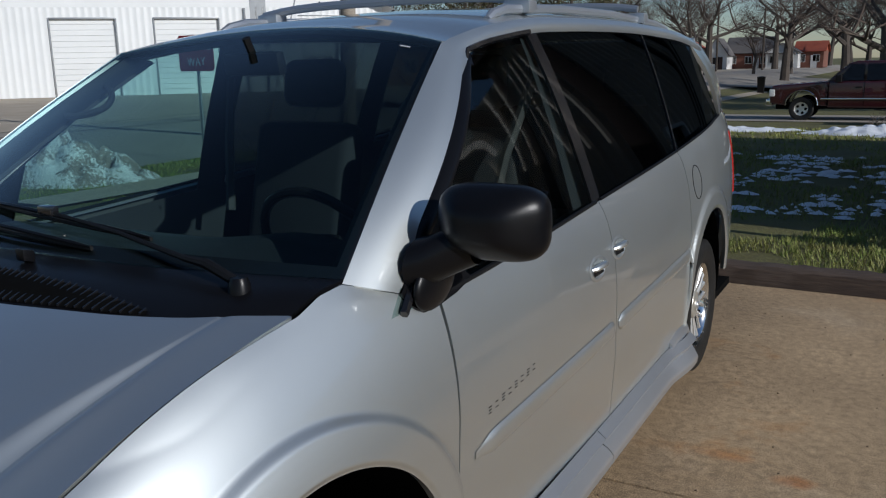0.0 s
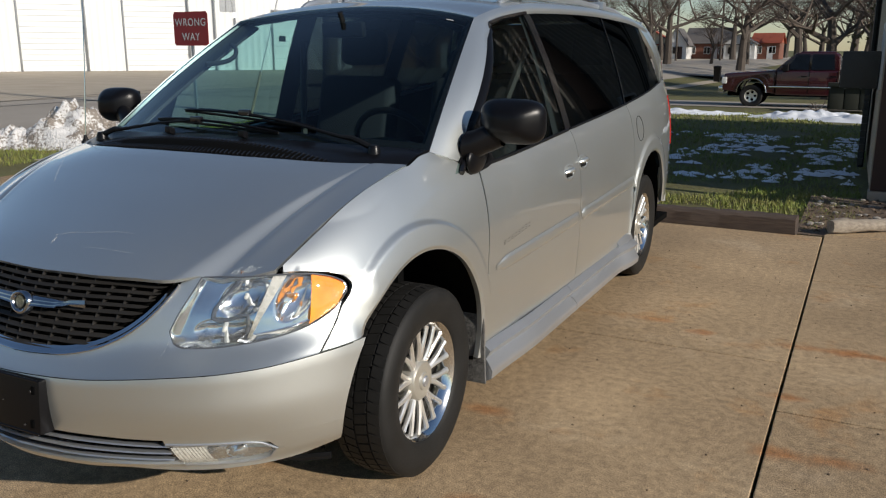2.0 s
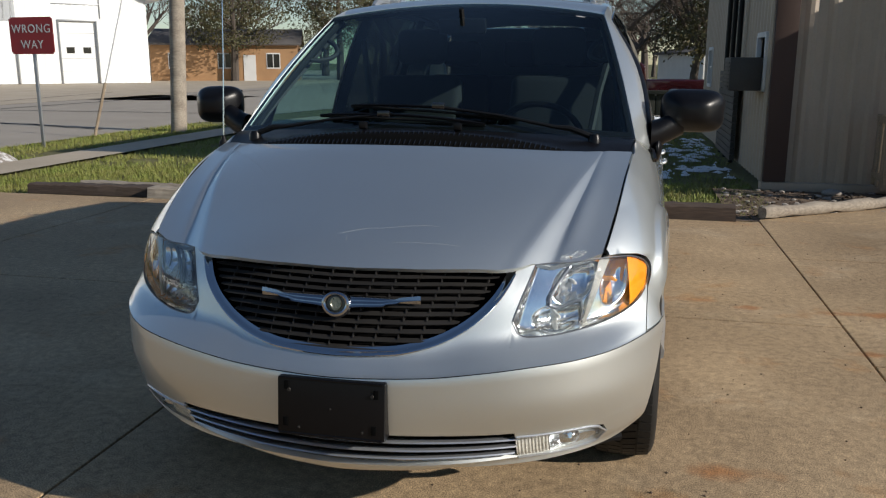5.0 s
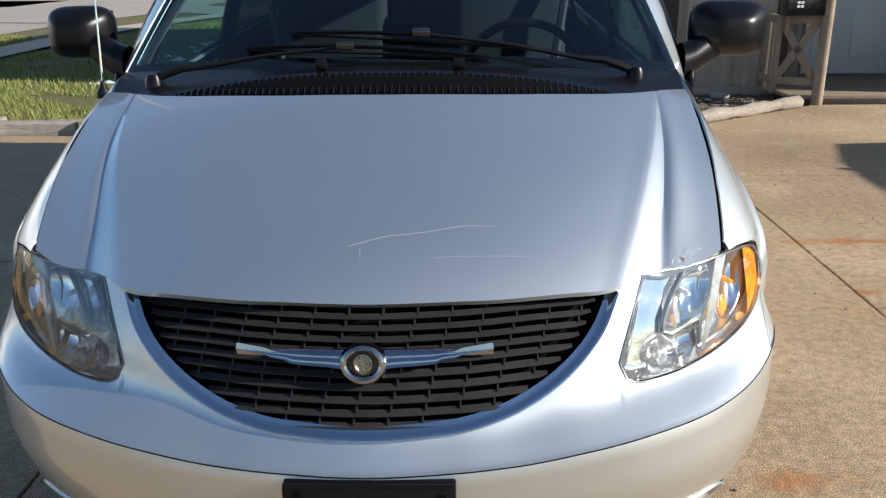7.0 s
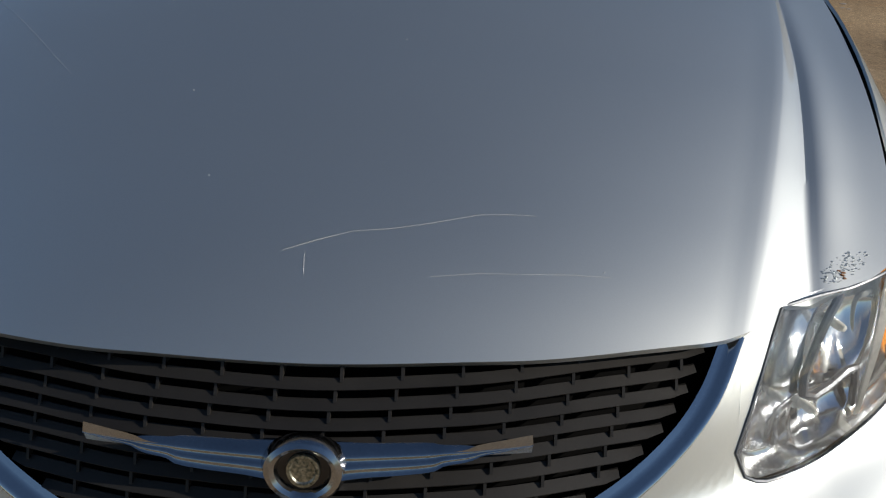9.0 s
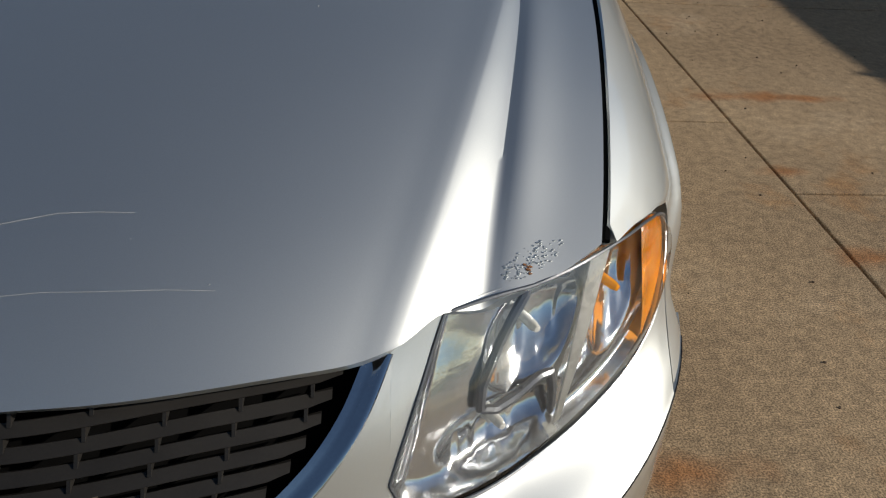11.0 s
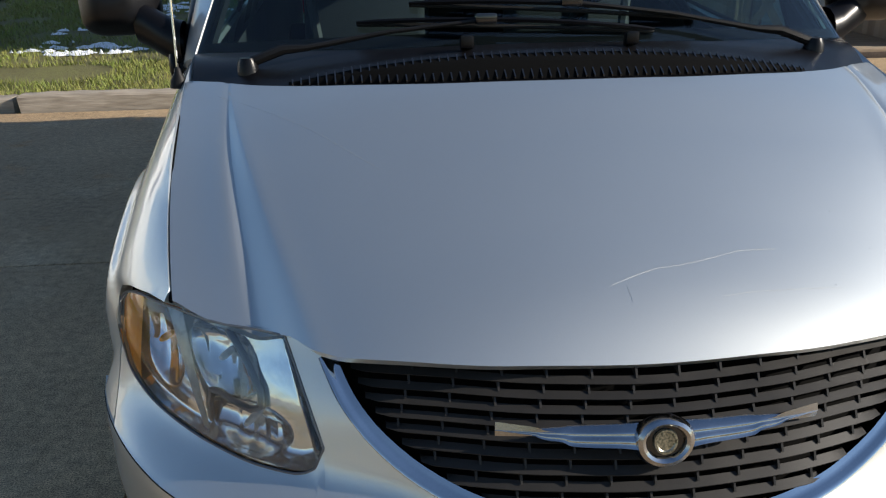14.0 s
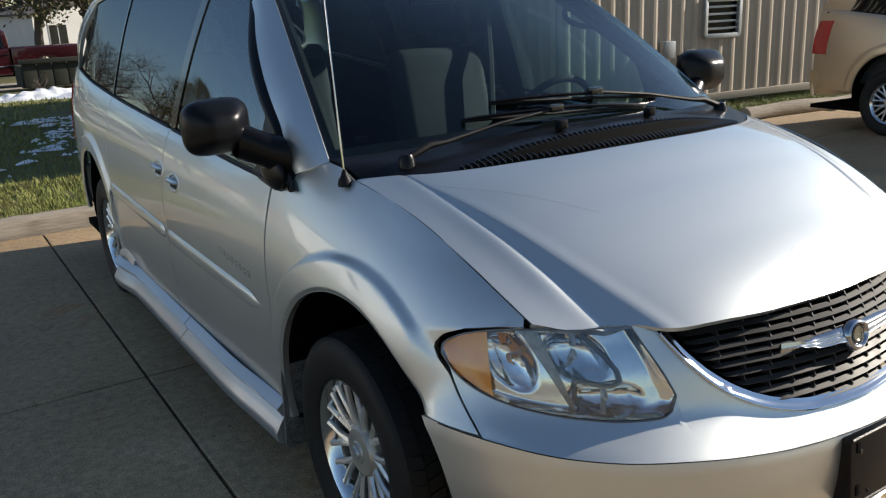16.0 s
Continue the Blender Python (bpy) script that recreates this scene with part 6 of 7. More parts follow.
meter = thing("gas_meter", "grey gas meter and pipes on the metal wall", "gas meter")
bm = bmesh.new()
spin(bm, [(0.0005, 0.05), (0.06, 0.05), (0.085, 0.03), (0.085, -0.03), (0.06, -0.05), (0.0005, -0.05)], 18, Matrix.Translation(on_wall(1.38, 0.20, 0.14)) @ pose(0, 0, 0, 90, 0, -6))
part("regulator", bm, METAL_GREY, meter)
bm = bmesh.new()
box(bm, -0.10, 0.10, -0.08, 0.08, -0.14, 0.14, 0.03, Matrix.Translation(on_wall(1.64, 0.20, 0.14)) @ pose(0, 0, 0, 0, 0, -6))
part("meter_body", bm, METAL_GREY, meter)
for pts in (((1.28, 0.40), (1.86, 0.40)), ((1.38, 0.0), (1.38, 0.42)), ((1.57, 0.30), (1.57, 0.42)), ((1.71, 0.30), (1.71, 0.42))):
    bm = bmesh.new()
    tube(bm, [on_wall(*q, 0.14) for q in pts], 0.018, 8)
    part("pipe", bm, METAL_GREY, meter)
for s, z, w in ((1.68, 0.79, 0.09), (2.08, 0.71, 0.05)):
    bm = bmesh.new()
    box(bm, -w, w, -0.05, 0.05, -w * 1.25, w * 1.25, 0.008, Matrix.Translation(on_wall(s, z, 0.09)) @ pose(0, 0, 0, 0, 0, -6))
    tagged(part("junction_box", bm, METAL_GREY), "small grey electrical box on the metal wall", "electrical box")
for nm, p, q, r in (("edging_log", (4.9, 4.98), (6.55, 4.72), 0.055), ("edging_log", (6.72, 4.70), (9.6, 4.46), 0.10)):
    bm = bmesh.new()
    tube(bm, [(lerp(p[0], q[0], t), lerp(p[1], q[1], t) + 0.015 * math.sin(9 * t), 0.05 + 0.01 * math.sin(7 * t)) for t in np.linspace(0, 1, 12)], [r * (1 + 0.08 * math.sin(5 * k)) for k in range(12)], 12)
    tagged(part(nm, bm, GREY_WOOD), "weathered grey log edging the grass strip", "log", group="edging logs")

# roofs close the building
for nm, pts in (("roof_main", ((1.9, 15.2), (2.0, 6.85), (3.95, 6.75), (3.95, 9), (14, 9), (14, 15.2))), ("roof_wing", ((5.26, 6.52), (13.5, 5.62), (16, 11), (5.26, 11)))):
    bm = bmesh.new()
    top = 4.40 if nm == "roof_main" else 2.91
    lo, hi = [bm.verts.new((*p, top)) for p in pts], [bm.verts.new((*p, top + 0.15)) for p in pts]
    bm.faces.new(lo)
    bm.faces.new(hi[::-1])
    for i in range(len(pts)):
        bm.faces.new((lo[i], lo[(i + 1) % len(pts)], hi[(i + 1) % len(pts)], hi[i]))
    tagged(part(nm, bm, BROWN), "low brown metal roof", "roof", kind="structure")

# deck, rail, letterbox
deck = thing("deck", "small weathered plank deck before the white door", "deck")
for i in range(9):
    bm = bmesh.new()
    y = 6.28 + 0.155 * i
    box(bm, 3.50, 5.15, y, y + 0.140, 0.045, 0.085, 0.004)
    part("plank", bm, WOOD, deck)
bar(deck, "joist", (3.50, 6.30, 0.02), (5.15, 6.30, 0.02), 0.06, 0.07, DARK_WOOD)
bm = bmesh.new()
tube(bm, [(3.752, 6.25, -0.04), (3.75, 6.25, 1.2), (3.748, 6.25, 2.9)], [0.058, 0.054, 0.052], 14)
tagged(part("porch_post", bm, WOOD), "round weathered wooden porch post", "post")
railing = thing("porch_rail", "weathered wooden porch railing with crossed braces", "railing")
for p, q in (((3.36, 6.42, 0.10), (3.36, 6.42, 0.86)), ((3.36, 6.42, 0.82), (3.72, 6.30, 0.82)), ((3.36, 6.42, 0.22), (3.72, 6.30, 0.22)), ((3.38, 6.41, 0.26), (3.70, 6.31, 0.80)), ((3.38, 6.41, 0.80), (3.70, 6.31, 0.26)),
             ((3.36, 6.42, 0.82), (3.40, 7.0, 0.82)), ((3.36, 6.42, 0.22), (3.40, 7.0, 0.22)), ((3.37, 6.55, 0.10), (3.37, 6.55, 0.84)), ((3.38, 6.72, 0.10), (3.38, 6.72, 0.84)), ((3.39, 6.90, 0.10), (3.39, 6.90, 0.84))):
    bar(railing, "rail_bar", p, q, 0.045, 0.075, WOOD)
box_m = thing("letterbox", "black metal letterbox on the porch railing", "letterbox")
bm = bmesh.new()
box(bm, 3.34, 3.76, 6.22, 6.42, 0.86, 1.07, 0.015)
part("body", bm, GLOSS_BLACK, box_m)
bm = bmesh.new()
box(bm, 3.33, 3.77, 6.205, 6.43, 1.05, 1.085, 0.010)
part("lid", bm, GLOSS_BLACK, box_m)
for dx, dz in ((0, 0), (0.035, 0), (0, -0.035), (0.035, -0.035)):
    bm = bmesh.new()
    box(bm, 3.43 + dx, 3.458 + dx, 6.214, 6.22, 0.975 + dz, 1.0 + dz)
    part("number_bar", bm, FROST, box_m)
bar(box_m, "bracket", (3.40, 6.33, 0.70), (3.40, 6.33, 0.88), 0.04, 0.04, WOOD)

# ---------------------------------------------------------------- timbers, log, litter
def timber(x0, x1, y, z, w, h, mat, label, tilt=0.0, seed=1):
    bm = bmesh.new()
    rnd = random.Random(seed)
    n = 26
    rings = []
    for i in range(n + 1):
        x = lerp(x0, x1, i / n)
        ring = []
        for cx, cz in ((-1, -1), (-0.9, 0.75), (-0.7, 1), (0.75, 1), (0.95, 0.7), (1, -1)):
            ring.append(bm.verts.new((x + rnd.uniform(-0.01, 0.01) * (i in (0, n)), y + tilt * (x - x0) + cx * w / 2 * (1 + rnd.uniform(-0.03, 0.03)), z + (cz + 1) / 2 * h + rnd.uniform(-0.007, 0.007) * (cz > 0))))
        rings.append(ring)
    for p, q in zip(rings, rings[1:]):
        for k in range(6):
            bm.faces.new((p[k], p[(k + 1) % 6], q[(k + 1) % 6], q[k]))
    bm.faces.new(rings[0][::-1])
    bm.faces.new(rings[-1])
    return tagged(part("edging_timber", bm, mat, None, "", 40), label, "timber", group="edging timbers")


timber(-0.32, 1.73, 4.95, -0.02, 0.20, 0.155, DARK_WOOD, "dark tarred timber edging the lawn", -0.02, 1)
timber(-3.10, -0.36, 4.96, -0.02, 0.19, 0.150, GREY_WOOD, "weathered grey timber edging the lawn", 0.005, 2)
timber(-4.20, -3.16, 5.00, -0.02, 0.19, 0.120, GREY_WOOD, "split weathered timber edging the verge", 0.01, 3)
timber(-5.70, -4.26, 5.06, -0.02, 0.20, 0.11, DARK_WOOD, "rotten dark timber beside the drive", 0.03, 4)
timber(-5.20, -3.95, 5.26, 0.0, 0.16, 0.10, GREY_WOOD, "loose weathered timber lying on the verge", -0.03, 5)
bm = bmesh.new()
pts = [(lerp(1.98, 3.52, t), lerp(5.02, 6.10, t), 0.055) for t in np.linspace(0, 1, 18)]
tube(bm, pts, [0.056 + 0.007 * math.sin(k * 1.3) for k in range(18)], 18)
for v in bm.verts:
    v.co += Vector((0.006, 0.006, 0.018)) * noise.noise(Vector((v.co.x * 6, v.co.y * 22, v.co.z * 30)))
tagged(part("log", bm, GREY_WOOD), "bleached peeling log beside the drive", "log")
sheet("litter_bed", "bare soil with fallen leaves and gravel by the wall", "ground", DIRT, 1.72, 3.75, 4.95, 7.05, 0.035, 10, 10)
_r = random.Random(21)
bm = bmesh.new()
for i in range(700):
    x, y = _r.uniform(1.75, 3.6), _r.uniform(5.0, 7.0)
    if y < 5.15 + (x - 1.98) * 0.78:
        continue
    q = Matrix.Translation((x, y, -0.008)) @ Euler((_r.uniform(-0.6, 0.6), _r.uniform(-0.6, 0.6), _r.uniform(0, 6.28))).to_matrix().to_4x4()
    s = _r.uniform(0.012, 0.035)
    vs = [bm.verts.new(q @ Vector(c)) for c in ((-s, 0, 0), (0, -s * 0.5, s * 0.2), (s, 0, 0), (0, s * 0.5, s * 0.2))]
    bm.faces.new(vs)
tagged(part("fallen_leaves", bm, DIRT), "dry brown leaves by the wall", "leaves", kind="stuff")
bm = bmesh.new()
for i in range(90):
    x, y = _r.uniform(1.8, 3.5), _r.uniform(5.3, 7.0)
    s = _r.uniform(0.008, 0.03)
    bmesh.ops.create_icosphere(bm, subdivisions=1, radius=s, matrix=Matrix.Translation((x, y, -0.005)) @ Matrix.Diagonal((1.3, 0.9, 0.6, 1)))
tagged(part("gravel", bm, GRAVEL), "scattered pale gravel by the wall", "gravel", kind="stuff")
bm = bmesh.new()
bmesh.ops.create_icosphere(bm, subdivisions=2, radius=0.075, matrix=Matrix.Translation((2.95, 6.78, 0.01)) @ Matrix.Diagonal((1.5, 0.8, 0.6, 1)))
tagged(part("stone", bm, GRAVEL), "pale stone by the wall", "stone")
bm = bmesh.new()
for i in range(260):
    x, y = _r.uniform(-1, 3), _r.uniform(-1.5, 4.7)
    s = _r.uniform(0.002, 0.006)
    bmesh.ops.create_icosphere(bm, subdivisions=1, radius=s, matrix=Matrix.Translation((x, y, 0.001)))
tagged(part("grit", bm, DIRT), "grit and crumbs on the concrete", "grit", kind="stuff")


# ---------------------------------------------------------------- snow
def snow_heap(name, label, blobs, seed, mat=SNOW):
    """A lumpy heap over (x, y, rx, ry, h) mounds."""
    rnd = random.Random(seed)
    bm = bmesh.new()
    for x, y, rx, ry, h in blobs:
        def fn(u, v):
            a = u * 2 * math.pi
            r = v * (1 + 0.18 * noise.noise(Vector((math.cos(a) * 1.7, math.sin(a) * 1.7, seed + x))))
            px, py = x + rx * r * math.cos(a), y + ry * r * math.sin(a)
            k = max(1 - v ** 1.6, 0)
            lump = noise.noise(Vector((px * 3.2, py * 3.2, seed))) * 0.40 + noise.noise(Vector((px * 8, py * 8, seed))) * 0.20
            return Vector((px, py, gz(px, py) + h * k * (1 + lump * 1.6) - 0.004))
        grid(fn, 72, 26, bm, closed=True)
    return tagged(part(name, bm, mat, None, "", 180), label, "snow", kind="stuff")


DIRTY = material("dirty_snow", (0.66, 0.65, 0.64), 0.7, 0.0, (0.22, 0.19, 0.16), 3.5, 26.0, 0.9, 0.45, bump_dist=0.03)
_dn, _dl, _db = nodes_of(DIRTY)
for _q in _dn:
    if _q.type == "VALTORGB":
        _q.color_ramp.elements[0].position, _q.color_ramp.elements[1].position = 0.46, 0.55
snow_heap("snow_heap", "dirty ploughed snow heap on the verge", ((-9.25, 6.95, 0.95, 0.75, 0.62), (-8.75, 7.35, 0.85, 0.60, 0.40), (-9.95, 6.4, 0.60, 0.50, 0.34), (-10.3, 6.0, 0.55, 0.45, 0.22)), 3, DIRTY)
snow_heap("snow_strip", "melting snow strip on the lawn", ((-2.3, 20.3, 1.4, 0.45, 0.12), (-1.3, 20.9, 0.9, 0.28, 0.07)), 4)
snow_heap("snow_strip", "thick melting snow strip on the lawn", ((1.0, 19.6, 1.6, 0.50, 0.20), (2.6, 19.0, 1.8, 0.60, 0.22), (4.2, 18.6, 1.8, 0.6, 0.2)), 5)
_patches = []
_r = random.Random(31)
for i in range(1500):
    x, y = _r.uniform(-4.5, 2.1), _r.uniform(8.0, 13.8)
    if noise.noise(Vector((x * 0.7, y * 0.5, 7))) + 0.5 * noise.noise(Vector((x * 2.6, y * 2.2, 3))) > 0.05:
        s = 0.012 + 0.085 * _r.random() ** 2
        _patches.append((x, y, s * 1.5, s, 0.022))
bm = bmesh.new()
for x, y, rx, ry, h in _patches:
    grid(lambda u, v: (lambda a: (lambda r: Vector((x + rx * r * math.cos(a), y + ry * r * math.sin(a), gz(x, y) + 0.012 + 0.03 * (1 - v))))(v * (1 + 0.55 * noise.noise(Vector((math.cos(a) * 2.2 + x, math.sin(a) * 2.2 + y, 2))))))(u * 2 * math.pi), 10, 2, bm, closed=True)
tagged(part("snow_patches", bm, SNOW), "thin snow remnants in the shaded grass", "snow", kind="stuff")


# ---------------------------------------------------------------- sign, pole
sign = thing("road_sign", "red WRONG WAY sign on a steel post", "road sign", m=pose(-9.20, 9.75, 0, 0, 0, -6))
SIGN_RED = material("sign_red", (0.30, 0.012, 0.016), 0.45, 0.0, (0.25, 0.010, 0.014), 6.0, 90.0, 0.05)
bm = bmesh.new()
box(bm, -0.46, 0.46, -0.004, 0.004, 1.53, 2.14, 0.0)
bmesh.ops.bevel(bm, geom=[e for e in bm.edges if abs(e.verts[0].co.y - e.verts[1].co.y) > 0.005], offset=0.03, segments=3, affect="EDGES")
face = part("plate", bm, SIGN_RED, sign)
for text, z in (("WRONG", 1.885), ("WAY", 1.625)):
    cu = bpy.data.curves.new("text", "FONT")
    cu.body, cu.size, cu.align_x, cu.extrude = text, 0.195, "CENTER", 0.001
    cu.space_character = 1.12
    tmp = new("tmp", cu)
    me = bpy.data.meshes.new_from_object(tmp.evaluated_get(bpy.context.evaluated_depsgraph_get()))
    bpy.data.objects.remove(tmp)
    me.materials.clear()
    me.materials.append(WHITE)
    ob = new("lettering", me)
    ob.parent = sign
    ob.matrix_basis = pose(0, -0.008, z, 90, 0, 0)
bm = bmesh.new()
box(bm, -0.03, 0.03, 0.006, 0.035, -0.1, 2.05, 0.004)
part("post", bm, METAL_GREY, sign)
pole = thing("utility_pole", "weathered wooden utility pole on the verge", "utility pole")
bm = bmesh.new()
tube(bm, [(-8.60, 13.27, -0.1), (-8.45, 13.27, 2.8), (-8.1, 13.27, 9.5)], [0.17, 0.155, 0.13], 14)
part("shaft", bm, GREY_WOOD, pole)
bm = bmesh.new()
tube(bm, [(-9.45, 11.59, 0.0), (-8.2, 13.1, 7.0)], 0.012, 6)
part("guy_wire", bm, METAL_GREY, pole)
bm = bmesh.new()
tube(bm, [(-9.45, 11.59, 0.0), (-9.27, 11.80, 1.0)], 0.03, 8)
part("wire_guard", bm, WOOD, pole)

# ---------------------------------------------------------------- white garage building
garage = thing("garage_building", "white metal building with overhead doors", "building")
G0, GD = Vector((-40.45, 43.42)), Vector((0.692, 0.722)).normalized()
GO = Vector((GD.y, -GD.x))
def gp(s, z, o=0.0):
    return Vector((*(G0 + GD * s + GO * o), z))


WHITE_METAL = material("white_siding", (0.80, 0.81, 0.80), 0.5, 0.0, (0.74, 0.75, 0.74), 0.5, 12.0, 0.05, 0.3)
_wall, *_ = ribbed_wall("wall", "", tuple(G0 + GD * -26), tuple(G0 + GD * 11.3), 0.0, 5.75, WHITE_METAL, pitch=0.46, openings=((21.5, 25.75, 0, 5.05), (15.0, 19.1, 0, 5.05), (31.5, 33.9, 0, 4.15)), rib=0.03)
_wall.parent = garage
for k in ("label", "category", "kind"):
    if k in _wall:
        del _wall[k]
bm = bmesh.new()
vs = [bm.verts.new(gp(s, z, 0.01)) for s, z in ((-26, 5.75), (11.3, 5.75), (2.0, 9.5), (-26, 9.5))]
bm.faces.new(vs)
vs = [bm.verts.new(q) for q in (gp(11.3, 0, 0), gp(11.3, 5.75, 0), gp(11.3, 5.75, -25), gp(11.3, 0, -25))]
bm.faces.new(vs)
part("gable", bm, WHITE_METAL, garage)
bm = bmesh.new()
vs = [bm.verts.new(q) for q in (gp(12.1, 5.55, 0.8), gp(2.0, 9.75, 0.8), gp(2.0, 9.75, -25), gp(12.1, 5.55, -25))]
bm.faces.new(vs)
bmesh.ops.solidify(bm, geom=bm.faces[:], thickness=0.25)
part("roof", bm, WHITE, garage)
for s0, s1, z1 in ((-4.5, -0.25, 5.05), (-11.0, -6.9, 5.05), (5.5, 7.9, 4.15)):
    dr = new("overhead_door")
    dr.parent = garage
    n = 14 if z1 > 4.5 else 5
    for i in range(n):
        bm = bmesh.new()
        za, zb = z1 * i / n, z1 * (i + 1) / n - 0.03
        pts = [gp(s0, za, -0.10), gp(s1, za, -0.10), gp(s1, zb, -0.10), gp(s0, zb, -0.10), gp(s0, zb + 0.03, -0.14), gp(s1, zb + 0.03, -0.14)]
        v = [bm.verts.new(q) for q in pts]
        bm.faces.new(v[:4])
        bm.faces.new((v[3], v[2], v[5], v[4]))
        part("panel", bm, WHITE_METAL, dr)
    for s in (s0, s1):
        bar(dr, "jamb", gp(s, 0, 0.02), gp(s, z1, 0.02), 0.14, 0.10, METAL_GREY)
    bar(dr, "lintel", gp(s0, z1, 0.02), gp(s1, z1, 0.02), 0.12, 0.12, METAL_GREY)
    if z1 < 4.5:
        for s in (5.95, 7.0):
            bm = bmesh.new()
            v = [bm.verts.new(gp(s + ds, z, -0.08)) for ds, z in ((0, 2.0), (0.5, 2.0), (0.5, 2.4), (0, 2.4))]
            bm.faces.new(v)
            part("pane", bm, GLOSS_BLACK, dr)
for p, q in (((5.2, 5.2), (8.2, 5.2)), ((8.2, 4.3), (8.2, 5.7)), ((5.2, 5.65), (8.2, 5.65))):
    bar(garage, "trim_strip", gp(*p, 0.04), gp(*q, 0.04), 0.06, 0.06, METAL_GREY)
bar(garage, "downpipe", gp(1.5, 0, 0.1), gp(1.5, 5.7, 0.1), 0.14, 0.14, METAL_GREY)
bar(garage, "downpipe", gp(2.9, 0, 0.1), gp(2.9, 3.6, 0.1), 0.12, 0.12, METAL_GREY)
wn = new("window")
wn.parent = garage
bm = bmesh.new()
v = [bm.verts.new(gp(s, z, 0.03)) for s, z in ((1.9, 4.0), (3.0, 4.0), (3.0, 6.5), (1.9, 6.5))]
bm.faces.new(v)
part("pane", bm, METAL_GREY, wn)
bm = bmesh.new()
tube(bm, [gp(6.7, 5.95, 0.1), gp(6.7, 6.05, 0.5), gp(6.7, 5.8, 0.6)], [0.05, 0.06, 0.16], 8)
part("wall_lamp", bm, MATT_BLACK, garage)

# ---------------------------------------------------------------- trees
BARK = material("bark", (0.095, 0.077, 0.062), 0.95, 0.0, (0.055, 0.044, 0.036), 6.0, 40.0, 0.6, bump_dist=0.01)
TWIG = material("twigs", (0.12, 0.09, 0.07), 0.95, 0.0, (0.08, 0.06, 0.047), 3.0, 20.0, 0.0)
LEAF = material("dull_leaves", (0.040, 0.055, 0.016), 0.7, 0.0, (0.085, 0.062, 0.020), 0.8, 8.0, 0.0, 0.5)


def bare_tree(seed, height, spread=0.55, depth=5, label="bare winter tree with spreading limbs"):
    rnd = random.Random(seed)
    root = thing("bare_tree", label, "tree")
    trunk, crown = bmesh.new(), bmesh.new()
    def grow(p, d, r, L, lev):
        bm = trunk if lev < 2 else crown
        pts, rs = [p], [r]
        n = 4 if lev < 3 else 3
        for i in range(n):
            d = (d + Vector((rnd.uniform(-1, 1), rnd.uniform(-1, 1), rnd.uniform(-0.35, 0.75))) * (0.16 if lev else 0.05)).normalized()
            p = p + d * L / n
            pts.append(p)
            rs.append(r * (1 - 0.55 * (i + 1) / n))
        tube(bm, pts, rs, 8 if lev == 0 else 5 if lev < 3 else 3, False)
        if lev >= depth:
            return
        kids = (5 if lev == 0 else 4 if lev < 3 else 4)
        for k in range(kids):
            t = rnd.uniform(0.45, 1.0) if lev else rnd.uniform(0.55, 1.0)
            i = min(int(t * n), n - 1)
            q = pts[i].lerp(pts[i + 1], t * n - i)
            side = Vector((rnd.uniform(-1, 1), rnd.uniform(-1, 1), rnd.uniform(-0.15, 0.5))).normalized()
            nd = (d * (1 - spread) + side * spread).normalized()
            grow(q, nd, max(rs[i] * rnd.uniform(0.45, 0.7), 0.006), L * rnd.uniform(0.55, 0.8), lev + 1)
    grow(Vector((0, 0, -0.2)), Vector((0, 0, 1)), height * 0.028, height * 0.34, 0)
    part("trunk", trunk, BARK, root)
    part("crown", crown, TWIG, root)
    return root


big = bare_tree(3, 11.0, 0.62)
big.matrix_basis = pose(0.6, 36.5, gz(0.6, 36.5))
mid = bare_tree(9, 9.0, 0.5)
mid.matrix_basis = pose(-14, 96, gz(0, 96), 0, 0, 30)
for k, (x, y, s, rz) in enumerate(((3.6, 40, 1.1, 60), (-4, 118, 1.5, 140), (-26, 125, 1.6, 200), (7, 46, 1.2, 10), (-34, 110, 1.4, 80), (-18, 140, 1.9, 300), (1, 130, 1.7, 20), (12, 60, 1.3, 170), (-8, 150, 2.0, 250), (-48, 92, 1.4, 33), (-58, 120, 1.7, 133), (-25, 84, 1.7, 15), (-33, 88, 1.9, 75), (-18, 92, 1.6, 155), (-41, 84, 1.8, 215), (-12, 108, 1.8, 275), (-50, 80, 1.7, 305), (-3, 68, 1.4, 20), (5, 74, 1.5, 110), (-9, 82, 1.5, 200), (10, 84, 1.6, 290), (2, 92, 1.7, 45), (-15, 70, 1.3, 135), (0, 104, 1.8, 225), (7, 110, 1.8, 315))):
    m = pose(x, y, gz(x, y), 0, 0, rz)
    src = big if k % 2 else mid
    c = copy_thing(src, m)
    c.scale = (s, s, s)
for k in range(46):
    a = -2.2 + 4.6 * k / 45 + 0.03 * math.sin(k * 7)
    r = 165 + 25 * math.sin(k * 2.3)
    x, y = -20 + r * math.sin(a - 0.3), r * math.cos(a - 0.3)
    c = copy_thing(mid if k % 3 else big, pose(x, y, gz(x, y) - 1, 0, 0, k * 47))
    s = 1.9 + 0.7 * math.sin(k * 1.7) ** 2
    c.scale = (s, s, s)


